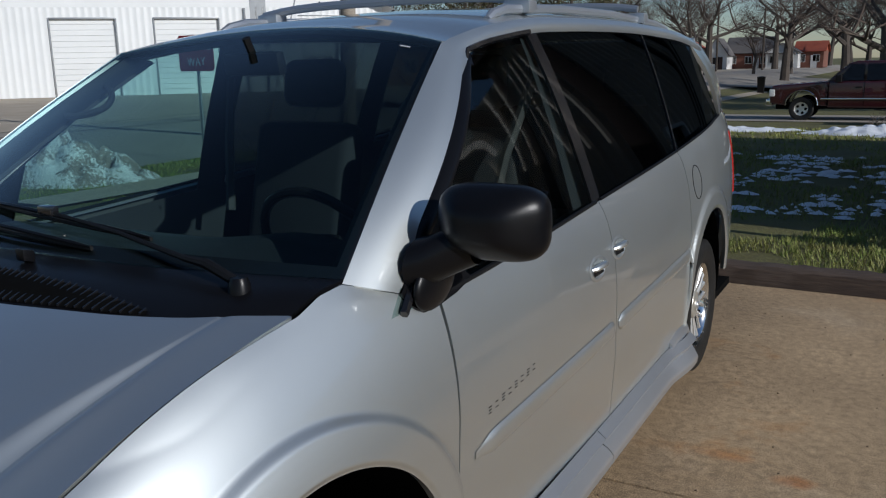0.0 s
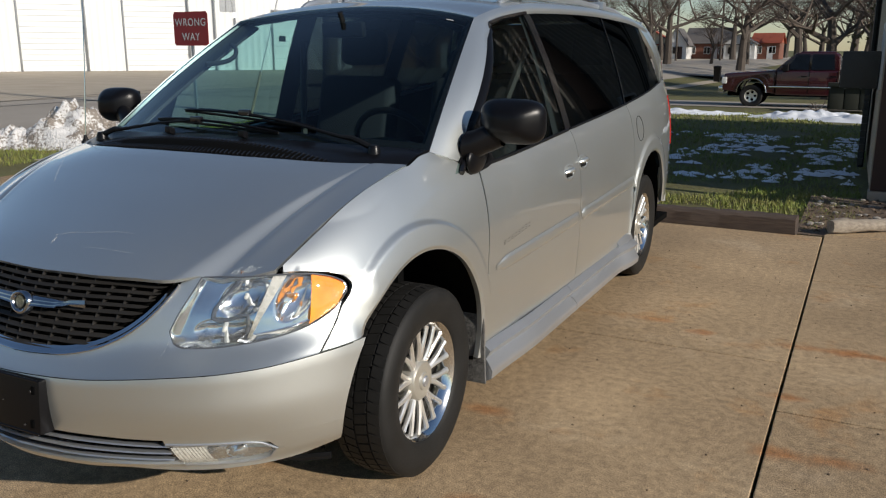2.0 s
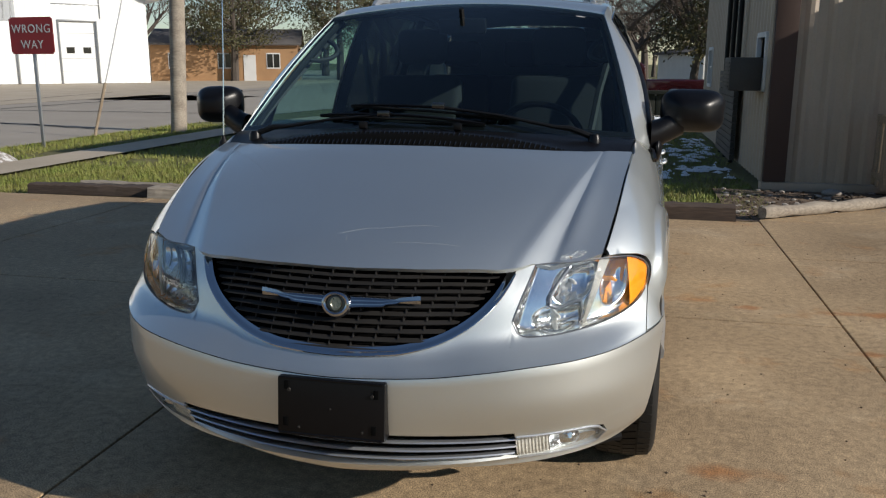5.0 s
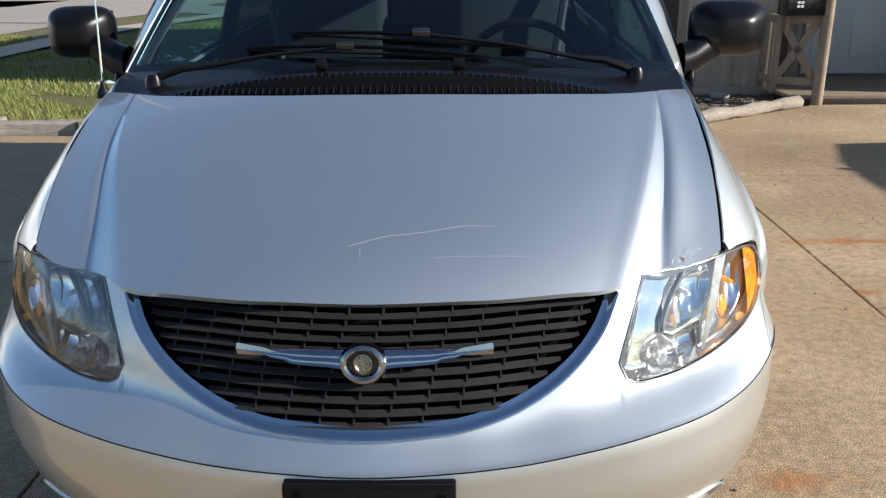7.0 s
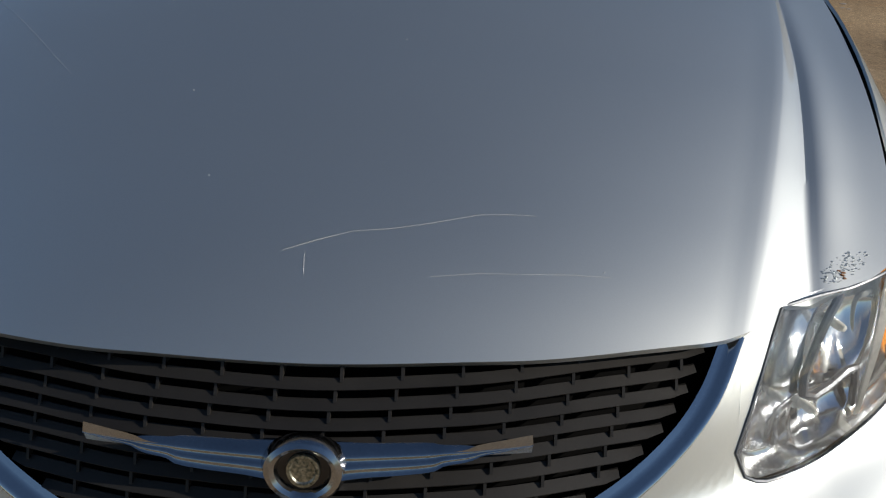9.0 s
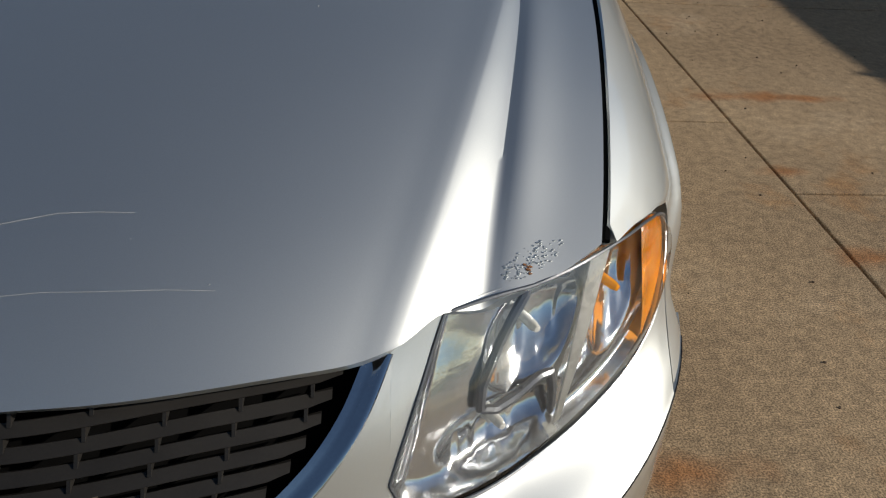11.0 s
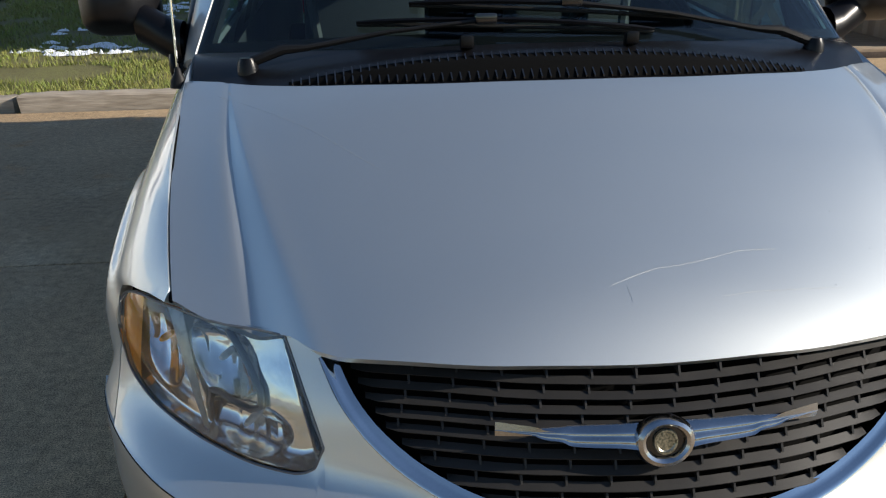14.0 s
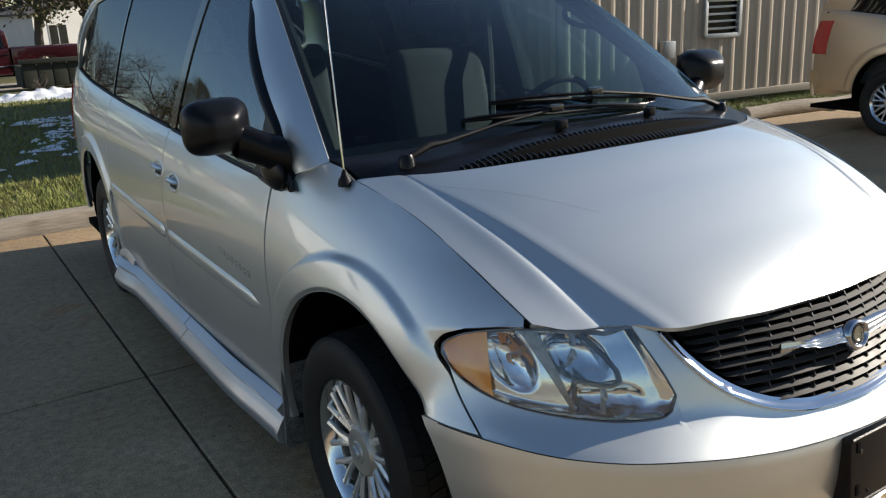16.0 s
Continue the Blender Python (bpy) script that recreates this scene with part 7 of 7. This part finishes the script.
def leafy_tree(seed, height, clumps, label, mat=LEAF, cone=False):
    rnd = np.random.RandomState(seed)
    root = thing("leafy_tree", label, "tree")
    bm = bmesh.new()
    tube(bm, [(0, 0, -0.2), (0.1, 0, height * 0.25), (0, 0.1, height * 0.5), (0.1, 0, height * 0.9)], [height * 0.032, height * 0.026, height * 0.017, 0.02], 8)
    for k in range(26):
        a, z = rnd.uniform(0, 6.28), rnd.uniform(0.28, 0.85) * height
        L = height * 0.33 * (1.15 - z / height) * 1.5
        tube(bm, [(0, 0, z), (L * 0.5 * math.cos(a), L * 0.5 * math.sin(a), z + 0.1 * L), (L * math.cos(a), L * math.sin(a), z + 0.3 * L)], [0.06, 0.04, 0.012], 4)
    part("trunk", bm, BARK, root)
    verts, faces = [], []
    for c in range(clumps):
        z = rnd.uniform(0.24, 1.0)
        rad = (1.02 - z) * 0.62 if cone else 0.44 * math.sin(math.pi * min((z - 0.12) / 0.92, 1)) ** 0.6
        a, q = rnd.uniform(0, 6.28), rnd.uniform(0.35, 1.0)
        cx, cy, cz = height * rad * q * math.cos(a), height * rad * q * math.sin(a), z * height
        for i in range(34):
            p = np.array((cx, cy, cz)) + rnd.normal(0, 0.035 * height, 3) * (1, 1, 0.7)
            n = len(verts)
            u = rnd.normal(0, 1, 3); u /= np.linalg.norm(u)
            w = np.cross(u, rnd.normal(0, 1, 3)); w /= np.linalg.norm(w)
            s = rnd.uniform(0.07, 0.15)
            verts += [tuple(p - u * s), tuple(p + w * s * 0.5), tuple(p + u * s), tuple(p - w * s * 0.5)]
            faces.append((n, n + 1, n + 2, n + 3))
    me = bpy.data.meshes.new("crown")
    me.from_pydata(verts, [], faces)
    me.materials.append(mat)
    ob = new("crown", me)
    ob.parent = root
    return root


t1 = leafy_tree(4, 11.0, 430, "shade tree still holding brown and green leaves")
t1.matrix_basis = pose(-30.3, 60, -0.05)
copy_thing(t1, pose(-23.5, 66, -0.05, 0, 0, 100))
t2 = leafy_tree(8, 9.5, 330, "dark green evergreen tree behind the lane", cone=True)
t2.matrix_basis = pose(6.5, 37, gz(6, 37))
copy_thing(t2, pose(10.5, 44, gz(8, 44), 0, 0, 90)).scale = (1.3, 1.3, 1.3)
copy_thing(t2, pose(5.6, 60, gz(5, 60), 0, 0, 200)).scale = (1.2, 1.2, 1.2)

# sapling by the snow
bm = bmesh.new()
sap = bare_tree(17, 1.2, 0.45, 2, "small bare sapling by the snow")
sap.matrix_basis = pose(1.05, 20.4, gz(1, 20.4))

# ---------------------------------------------------------------- houses
BRICK = material("brick", (0.20, 0.085, 0.055), 0.9, 0.0, (0.14, 0.055, 0.038), 2.0, 30.0, 0.2)
TAN_BRICK = material("tan_brick", (0.40, 0.24, 0.12), 0.9, 0.0, (0.30, 0.17, 0.085), 1.0, 22.0, 0.2)
SHINGLE = material("shingle", (0.135, 0.125, 0.12), 0.9, 0.0, (0.10, 0.09, 0.085), 1.5, 14.0, 0.3)
RED_ROOF = material("red_roof", (0.33, 0.075, 0.035), 0.85, 0.0, (0.25, 0.055, 0.028), 1.5, 14.0, 0.2)
CREAM = material("cream_siding", (0.62, 0.55, 0.40), 0.7, 0.0, (0.56, 0.49, 0.35), 1.5, 14.0, 0.1)


def house(x, y, w, dp, eave, ridge, wall, roof, label, rz=0.0, gable=False, base=None, windows=3, porch=False):
    h = thing("house", label, "house", m=pose(x, y, (gz(x, y) if base is None else base), 0, 0, rz))
    bm = bmesh.new()
    box(bm, -w / 2, w / 2, -dp / 2, dp / 2, 0, eave)
    if gable:
        for s in (-1, 1):
            bm.faces.new([bm.verts.new(q) for q in ((-w / 2, s * dp / 2, eave), (w / 2, s * dp / 2, eave), (0, s * dp / 2, ridge))])
    part("wall", bm, wall, h)
    bm = bmesh.new()
    o = 0.35
    if gable:
        for s in (-1, 1):
            bm.faces.new([bm.verts.new(q) for q in ((s * (w / 2 + o), -dp / 2 - o, eave - o * (ridge - eave) / (w / 2)), (0, -dp / 2 - o, ridge), (0, dp / 2 + o, ridge), (s * (w / 2 + o), dp / 2 + o, eave - o * (ridge - eave) / (w / 2)))])
    else:
        for s in (-1, 1):
            bm.faces.new([bm.verts.new(q) for q in ((-w / 2 - o, s * (dp / 2 + o), eave - 0.1), (-w / 2 - o, 0, ridge), (w / 2 + o, 0, ridge), (w / 2 + o, s * (dp / 2 + o), eave - 0.1))])
        for s in (-1, 1):
            bm.faces.new([bm.verts.new(q) for q in ((s * w / 2, -dp / 2, eave), (s * w / 2, dp / 2, eave), (s * w / 2, 0, ridge - 0.05))])
    bmesh.ops.recalc_face_normals(bm, faces=bm.faces)
    bmesh.ops.solidify(bm, geom=bm.faces[:], thickness=0.12)
    part("roof", bm, roof, h)
    for i in range(windows):
        cx = lerp(-w / 2, w / 2, (i + 0.5) / windows)
        win = new("window")
        win.parent = h
        bm = bmesh.new()
        ww, hh = 0.55, 0.62
        z = eave * 0.55
        box(bm, cx - ww, cx + ww, -dp / 2 - 0.03, -dp / 2 + 0.02, z - hh, z + hh)
        part("frame", bm, WHITE, win)
        for s in (-1, 1):
            bm = bmesh.new()
            box(bm, cx + s * ww * 0.48 - ww * 0.40, cx + s * ww * 0.48 + ww * 0.40, -dp / 2 - 0.05, -dp / 2 - 0.025, z - hh * 0.85, z + hh * 0.85)
            part("pane", bm, GLOSS_BLACK, win)
    bm = bmesh.new()
    cx = w * 0.17
    box(bm, cx - 0.48, cx + 0.48, -dp / 2 - 0.05, -dp / 2 + 0.02, 0.0, 2.05)
    part("door", bm, WHITE if wall is not WHITE else BROWN, h)
    if porch:
        bm = bmesh.new()
        box(bm, -w / 2 + 0.3, w / 2 - 0.3, -dp / 2 - 1.8, -dp / 2, 2.3, 2.5)
        part("porch_roof", bm, roof, h)
        for i in range(4):
            bm = bmesh.new()
            px = lerp(-w / 2 + 0.5, w / 2 - 0.5, i / 3)
            box(bm, px - 0.08, px + 0.08, -dp / 2 - 1.7, -dp / 2 - 1.55, 0, 2.3)
            part("porch_post", bm, WHITE, h)
    return h


K = 2.2
def far(x68):
    return 2.14 + (x68 - 2.14) * K


house(far(-14.0), 152, 6.6, 9, 2.9, 5.0, CREAM, RED_ROOF, "cream cottage with a reddish roof and white porch", 8, True, windows=2, porch=True)
house(far(-11.4), 146, 3.4, 8, 2.6, 5.0, WHITE, SHINGLE, "small white gabled cottage", 4, True, windows=1)
house(far(-9.6), 154, 7.4, 8, 2.6, 5.2, BRICK, SHINGLE, "low dark brick house with a grey roof", 0, False, windows=3)
house(far(-7.1), 152, 5.0, 8, 2.6, 4.0, WHITE, SHINGLE, "white house with a grey roof", 0, True, windows=2, porch=True)
house(far(-5.4), 156, 4.4, 8, 2.8, 4.4, BRICK, RED_ROOF, "red-roofed house across the street", 0, False, windows=2)
house(far(-17.5), 160, 8, 9, 2.9, 5.2, WHITE, SHINGLE, "white house with a dark roof", 0, False)
house(-32.6, 64, 11.5, 8, 2.9, 4.1, TAN_BRICK, SHINGLE, "low tan brick house beyond the street", 20, False, base=-0.05)
house(7.6, 57, 8.0, 10, 2.9, 3.7, WHITE, SHINGLE, "white sided house behind the pickup", 14, True, windows=3)
house(15, 70, 9.0, 10, 3.2, 4.9, WHITE, SHINGLE, "white house with a grey roof", -6, True)
house(-40, 2, 9, 8, 3.0, 5.0, WHITE, SHINGLE, "white house across the street", 80, False, base=-0.05)
house(-42, 16, 8, 8, 3.0, 5.4, CREAM, SHINGLE, "cream house across the street", 84, True, base=-0.05)
for x68, h, y in ((-12.2, 12, 120), (-8.74, 9, 128), (-6.74, 9, 124)):
    p = thing("utility_pole", "slim wooden utility pole by the far street", "utility pole")
    k = (y + 2.4) / 70.4
    bm = bmesh.new()
    x = 2.14 + (x68 - 2.14) * k
    tube(bm, [(x, y, gz(x, y)), (x, y, h)], [0.16, 0.12], 8)
    part("shaft", bm, BARK, p)
    bar(p, "crossarm", (x - 1.1, y, h - 0.7), (x + 1.1, y, h - 0.7), 0.10, 0.12, BARK)
bin_ = thing("rubbish_bin", "dark green wheeled rubbish bin by the lane", "bin")
bm = bmesh.new()
bx, by = 2.14 + (-4.69 - 2.14) * (60.4 / 43.7), 58.0
spin(bm, [(0.0005, 0.0), (0.26, 0.0), (0.32, 1.0), (0.34, 1.02), (0.34, 1.08), (0.0005, 1.14)], 4, Matrix.Translation((bx, by, gz(bx, by))) @ pose(0, 0, 0, 0, 0, 45))
part("body", bm, MATT_BLACK, bin_)

# ---------------------------------------------------------------- pickup truck
MAROON = material("maroon_paint", (0.050, 0.007, 0.010), 0.25, 0.2, (0.042, 0.006, 0.009), 2.0, 90.0, 0.02, coat=0.8)
truck = thing("pickup_truck", "dark maroon extended-cab pickup parked on the lane", "pickup truck", m=pose(-1.43, 28.7, gz(-1.4, 28.7) + 0.02))
# the nose points to -x; the origin is under the front axle
def slab_body(name, pts, y0, y1, mat, parent, label="", bev=0.05):
    bm = bmesh.new()
    a = [bm.verts.new((x, y0, z)) for x, z in pts]
    b = [bm.verts.new((x, y1, z)) for x, z in pts]
    bm.faces.new(a)
    bm.faces.new(b[::-1])
    for i in range(len(pts)):
        j = (i + 1) % len(pts)
        bm.faces.new((a[i], b[i], b[j], a[j]))
    bmesh.ops.recalc_face_normals(bm, faces=bm.faces)
    if bev:
        bmesh.ops.bevel(bm, geom=bm.edges[:], offset=bev, segments=3, affect="EDGES", profile=0.6)
    return part(name, bm, mat, parent, label, 40)


def arch_pts(cx, r, z, n=9):
    return [(cx + r * math.cos(a), z + r * math.sin(a)) for a in np.linspace(math.pi, 0, n)]


slab_body("front_body", [(-0.95, 0.55), (-0.95, 0.95), (-0.88, 1.10), (0.75, 1.22), (0.75, 0.45)] + [(x, z) for x, z in reversed(arch_pts(0, 0.47, 0.48))], -0.96, 0.96, MAROON, truck)
slab_body("cab", [(0.74, 0.42), (0.74, 1.22), (2.62, 1.22), (2.62, 0.42)], -0.97, 0.97, MAROON, truck)
slab_body("cab_roof", [(0.70, 1.20), (1.30, 1.76), (1.50, 1.83), (2.45, 1.83), (2.62, 1.70), (2.66, 1.20)], -0.80, 0.80, MAROON, truck)
slab_body("bed", [(2.66, 0.50), (2.66, 1.24), (4.75, 1.24), (4.75, 0.52)] + [(x, z) for x, z in reversed(arch_pts(3.65, 0.47, 0.50))], -0.96, 0.96, MAROON, truck)
for x0, x1, a_, b_ in ((1.00, 1.72, 0.36, 0.0), (1.80, 2.50, 0.0, 0.05)):
    bm = bmesh.new()
    bm.faces.new([bm.verts.new(q) for q in ((x0, -0.90, 1.24), (x1, -0.90, 1.24), (x1 - b_, -0.815, 1.74), (x0 + a_, -0.815, 1.74))])
    bmesh.ops.solidify(bm, geom=bm.faces[:], thickness=0.03)
    part("side_window", bm, GLOSS_BLACK, truck)
bm = bmesh.new()
bm.faces.new([bm.verts.new(q) for q in ((0.70, -0.78, 1.235), (0.70, 0.78, 1.235), (1.28, 0.72, 1.78), (1.28, -0.72, 1.78))])
bmesh.ops.solidify(bm, geom=bm.faces[:], thickness=0.03)
part("windscreen", bm, GLOSS_BLACK, truck)
slab_body("front_bumper", [(-1.06, 0.46), (-1.06, 0.68), (-0.88, 0.68), (-0.88, 0.46)], -0.95, 0.95, CHROME, truck, "chrome bumper", 0.03)
slab_body("grille", [(-0.97, 0.72), (-0.97, 0.98), (-0.93, 0.98), (-0.93, 0.72)], -0.60, 0.60, CHROME, truck, "", 0.01)
for s in (-1, 1):
    slab_body("headlamp", [(-0.975, 0.76), (-0.965, 0.98), (-0.80, 0.98), (-0.80, 0.76)], s * 0.80 - 0.18, s * 0.80 + 0.18, FROST, truck, "", 0.02)
for y in (-0.985, 0.985):
    bm = bmesh.new()
    box(bm, 0.55, 4.6, y - 0.008, y + 0.008, 0.66, 0.71, 0.004)
    part("side_strip", bm, CHROME, truck, "bright side strip")
for x in (0.76, 1.76, 2.60):
    bm = bmesh.new()
    box(bm, x - 0.006, x + 0.006, -0.978, -0.965, 0.48, 1.20)
    part("door_gap", bm, DARK, truck)
for x in (1.60, 2.48):
    bm = bmesh.new()
    box(bm, x - 0.09, x + 0.09, -0.995, -0.965, 1.02, 1.06, 0.008)
    part("door_handle", bm, MATT_BLACK, truck)
slab_body("door_mirror", [(0.95, 1.20), (0.95, 1.42), (1.12, 1.42), (1.12, 1.20)], -1.20, -0.98, MATT_BLACK, truck, "", 0.02)
slab_body("underframe", [(-0.8, 0.35), (-0.8, 0.5), (4.7, 0.52), (4.7, 0.38)], -0.6, 0.6, DARK, truck, "", 0)
for x in (0.0, 3.65):
    for s in (-1, 1):
        whl = new("wheel")
        whl.parent = truck
        whl.matrix_basis = pose(x, s * 0.82, 0.37, 90 if s < 0 else -90)
        bm = bmesh.new()
        spin(bm, [(0.21, 0.10), (0.24, 0.12), (0.34, 0.12), (0.37, 0.09), (0.37, -0.10), (0.21, -0.10)], 28)
        part("tyre", bm, RUBBER, whl)
        bm = bmesh.new()
        spin(bm, [(0.0005, 0.06), (0.06, 0.06), (0.07, 0.04), (0.19, 0.05), (0.21, 0.10), (0.215, 0.09)], 24)
        part("rim", bm, ALLOY, whl)
        for k in range(5):
            bm = bmesh.new()
            q = k * 2 * math.pi / 5
            bmesh.ops.create_cone(bm, cap_ends=True, segments=8, radius1=0.045, radius2=0.045, depth=0.02, matrix=Matrix.Translation((0.13 * math.cos(q), 0.13 * math.sin(q), 0.048)))
            part("slot", bm, DARK, whl)
        bm = bmesh.new()
        tube(bm, [(x + 0.47 * math.cos(a), s * 0.965, 0.48 + 0.47 * math.sin(a)) for a in np.linspace(0.0, math.pi, 14)], 0.02, 6)
        part("arch_trim", bm, CHROME if x == 0 else MAROON, truck)

# dark cargo box beside the lane
cargo = thing("cargo_trailer", "weathered dark green wooden cargo trailer", "trailer")
GREEN_WOOD = material("green_boards", (0.026, 0.030, 0.020), 0.8, 0.0, (0.018, 0.019, 0.014), 2.0, 30.0, 0.2)
gz0 = gz(2, 25)
for i in range(6):
    bm = bmesh.new()
    x = 1.12 + 0.40 * i
    box(bm, x, x + 0.37, 24.6, 24.66, gz0 + 0.12, gz0 + 0.78, 0.01)
    part("board", bm, GREEN_WOOD, cargo)
bm = bmesh.new()
box(bm, 1.08, 3.6, 24.66, 26.2, gz0 + 0.10, gz0 + 0.70)
part("body", bm, GREEN_WOOD, cargo)
bm = bmesh.new()
box(bm, 1.05, 3.65, 24.5, 24.75, gz0 + 0.76, gz0 + 0.88, 0.01)
part("top_rail", bm, GREEN_WOOD, cargo)

# ---------------------------------------------------------------- second minivan
TAN_PAINT = material("tan_paint", (0.62, 0.50, 0.36), 0.40, 0.8, (0.57, 0.455, 0.325), 1.5, 500.0, 0.04, coat=0.6, rough_var=0.03, bump_dist=0.0004)
tan = copy_thing(van, pose(7.31, -0.19, 0.0, 0, 0, -4))
tagged(tan, "tan gold minivan parked by the metal wall")
for o in tan.children_recursive:
    if o.name.startswith(("scratch", "script_bar", "stone_chips", "paint_blister", "rust_spot", "aerial", "base", "mast")):
        continue
    if o.type == "MESH" and o.data.materials and o.data.materials[0] in (PAINT, LOWER):
        o.material_slots[0].link = "OBJECT"
        o.material_slots[0].material = TAN_PAINT
    if o.get("label"):
        o["label"] = o["label"].replace("silver", "tan")
for o in [q for q in tan.children_recursive if q.name.startswith(("scratch", "script_bar", "stone_chips", "paint_blister", "rust_spot"))]:
    bpy.data.objects.remove(o)

# ---------------------------------------------------------------- concrete drive
drive = thing("drive", "tan broom-finished concrete drive with joints and rust stains", "pavement", kind="structure")
def slab(x0, x1, y0, y1):
    bm = bmesh.new()
    g = 0.006
    box(bm, x0 + g, x1 - g, y0 + g, y1 - g, -0.12, 0.0, 0.005)
    part("slab", bm, CONCRETE, drive, "", 5)


for x0, x1 in ((-6.9, -4.09), (-4.09, -1.07), (-1.07, 1.94)):
    for y0, y1 in ((-10.9, -7.75), (-7.75, -4.6), (-4.6, -1.45), (-1.45, 1.70), (1.70, 4.85)):
        slab(x0, x1, y0, y1)
for x0, x1, top in ((1.94, 4.95, 4.95), (4.95, 7.96, 4.6), (7.96, 11.0, 4.4), (11.0, 14.0, 4.1)):
    for y0, y1 in ((-10.3, -8.02), (-8.02, -5.74), (-5.74, -3.46), (-3.46, -1.18), (-1.18, 1.10), (1.10, 3.38), (3.38, top)):
        slab(x0, x1, y0, y1)
# the last slab is cut off along the log
bm = bmesh.new()
corners = ((1.95, 4.966), (4.944, 4.966), (4.944, 6.244), (3.72, 6.244))
tops = [bm.verts.new((x, y, 0.0)) for x, y in corners]
feet = [bm.verts.new((x, y, -0.12)) for x, y in corners]
bm.faces.new(tops)
for k in range(4):
    bm.faces.new((tops[k - 1], feet[k - 1], feet[k], tops[k]))
bmesh.ops.bevel(bm, geom=[e for e in bm.edges if e.verts[0] in tops and e.verts[1] in tops], offset=0.005, segments=1, affect="EDGES")
part("slab", bm, CONCRETE, drive, "", 5)
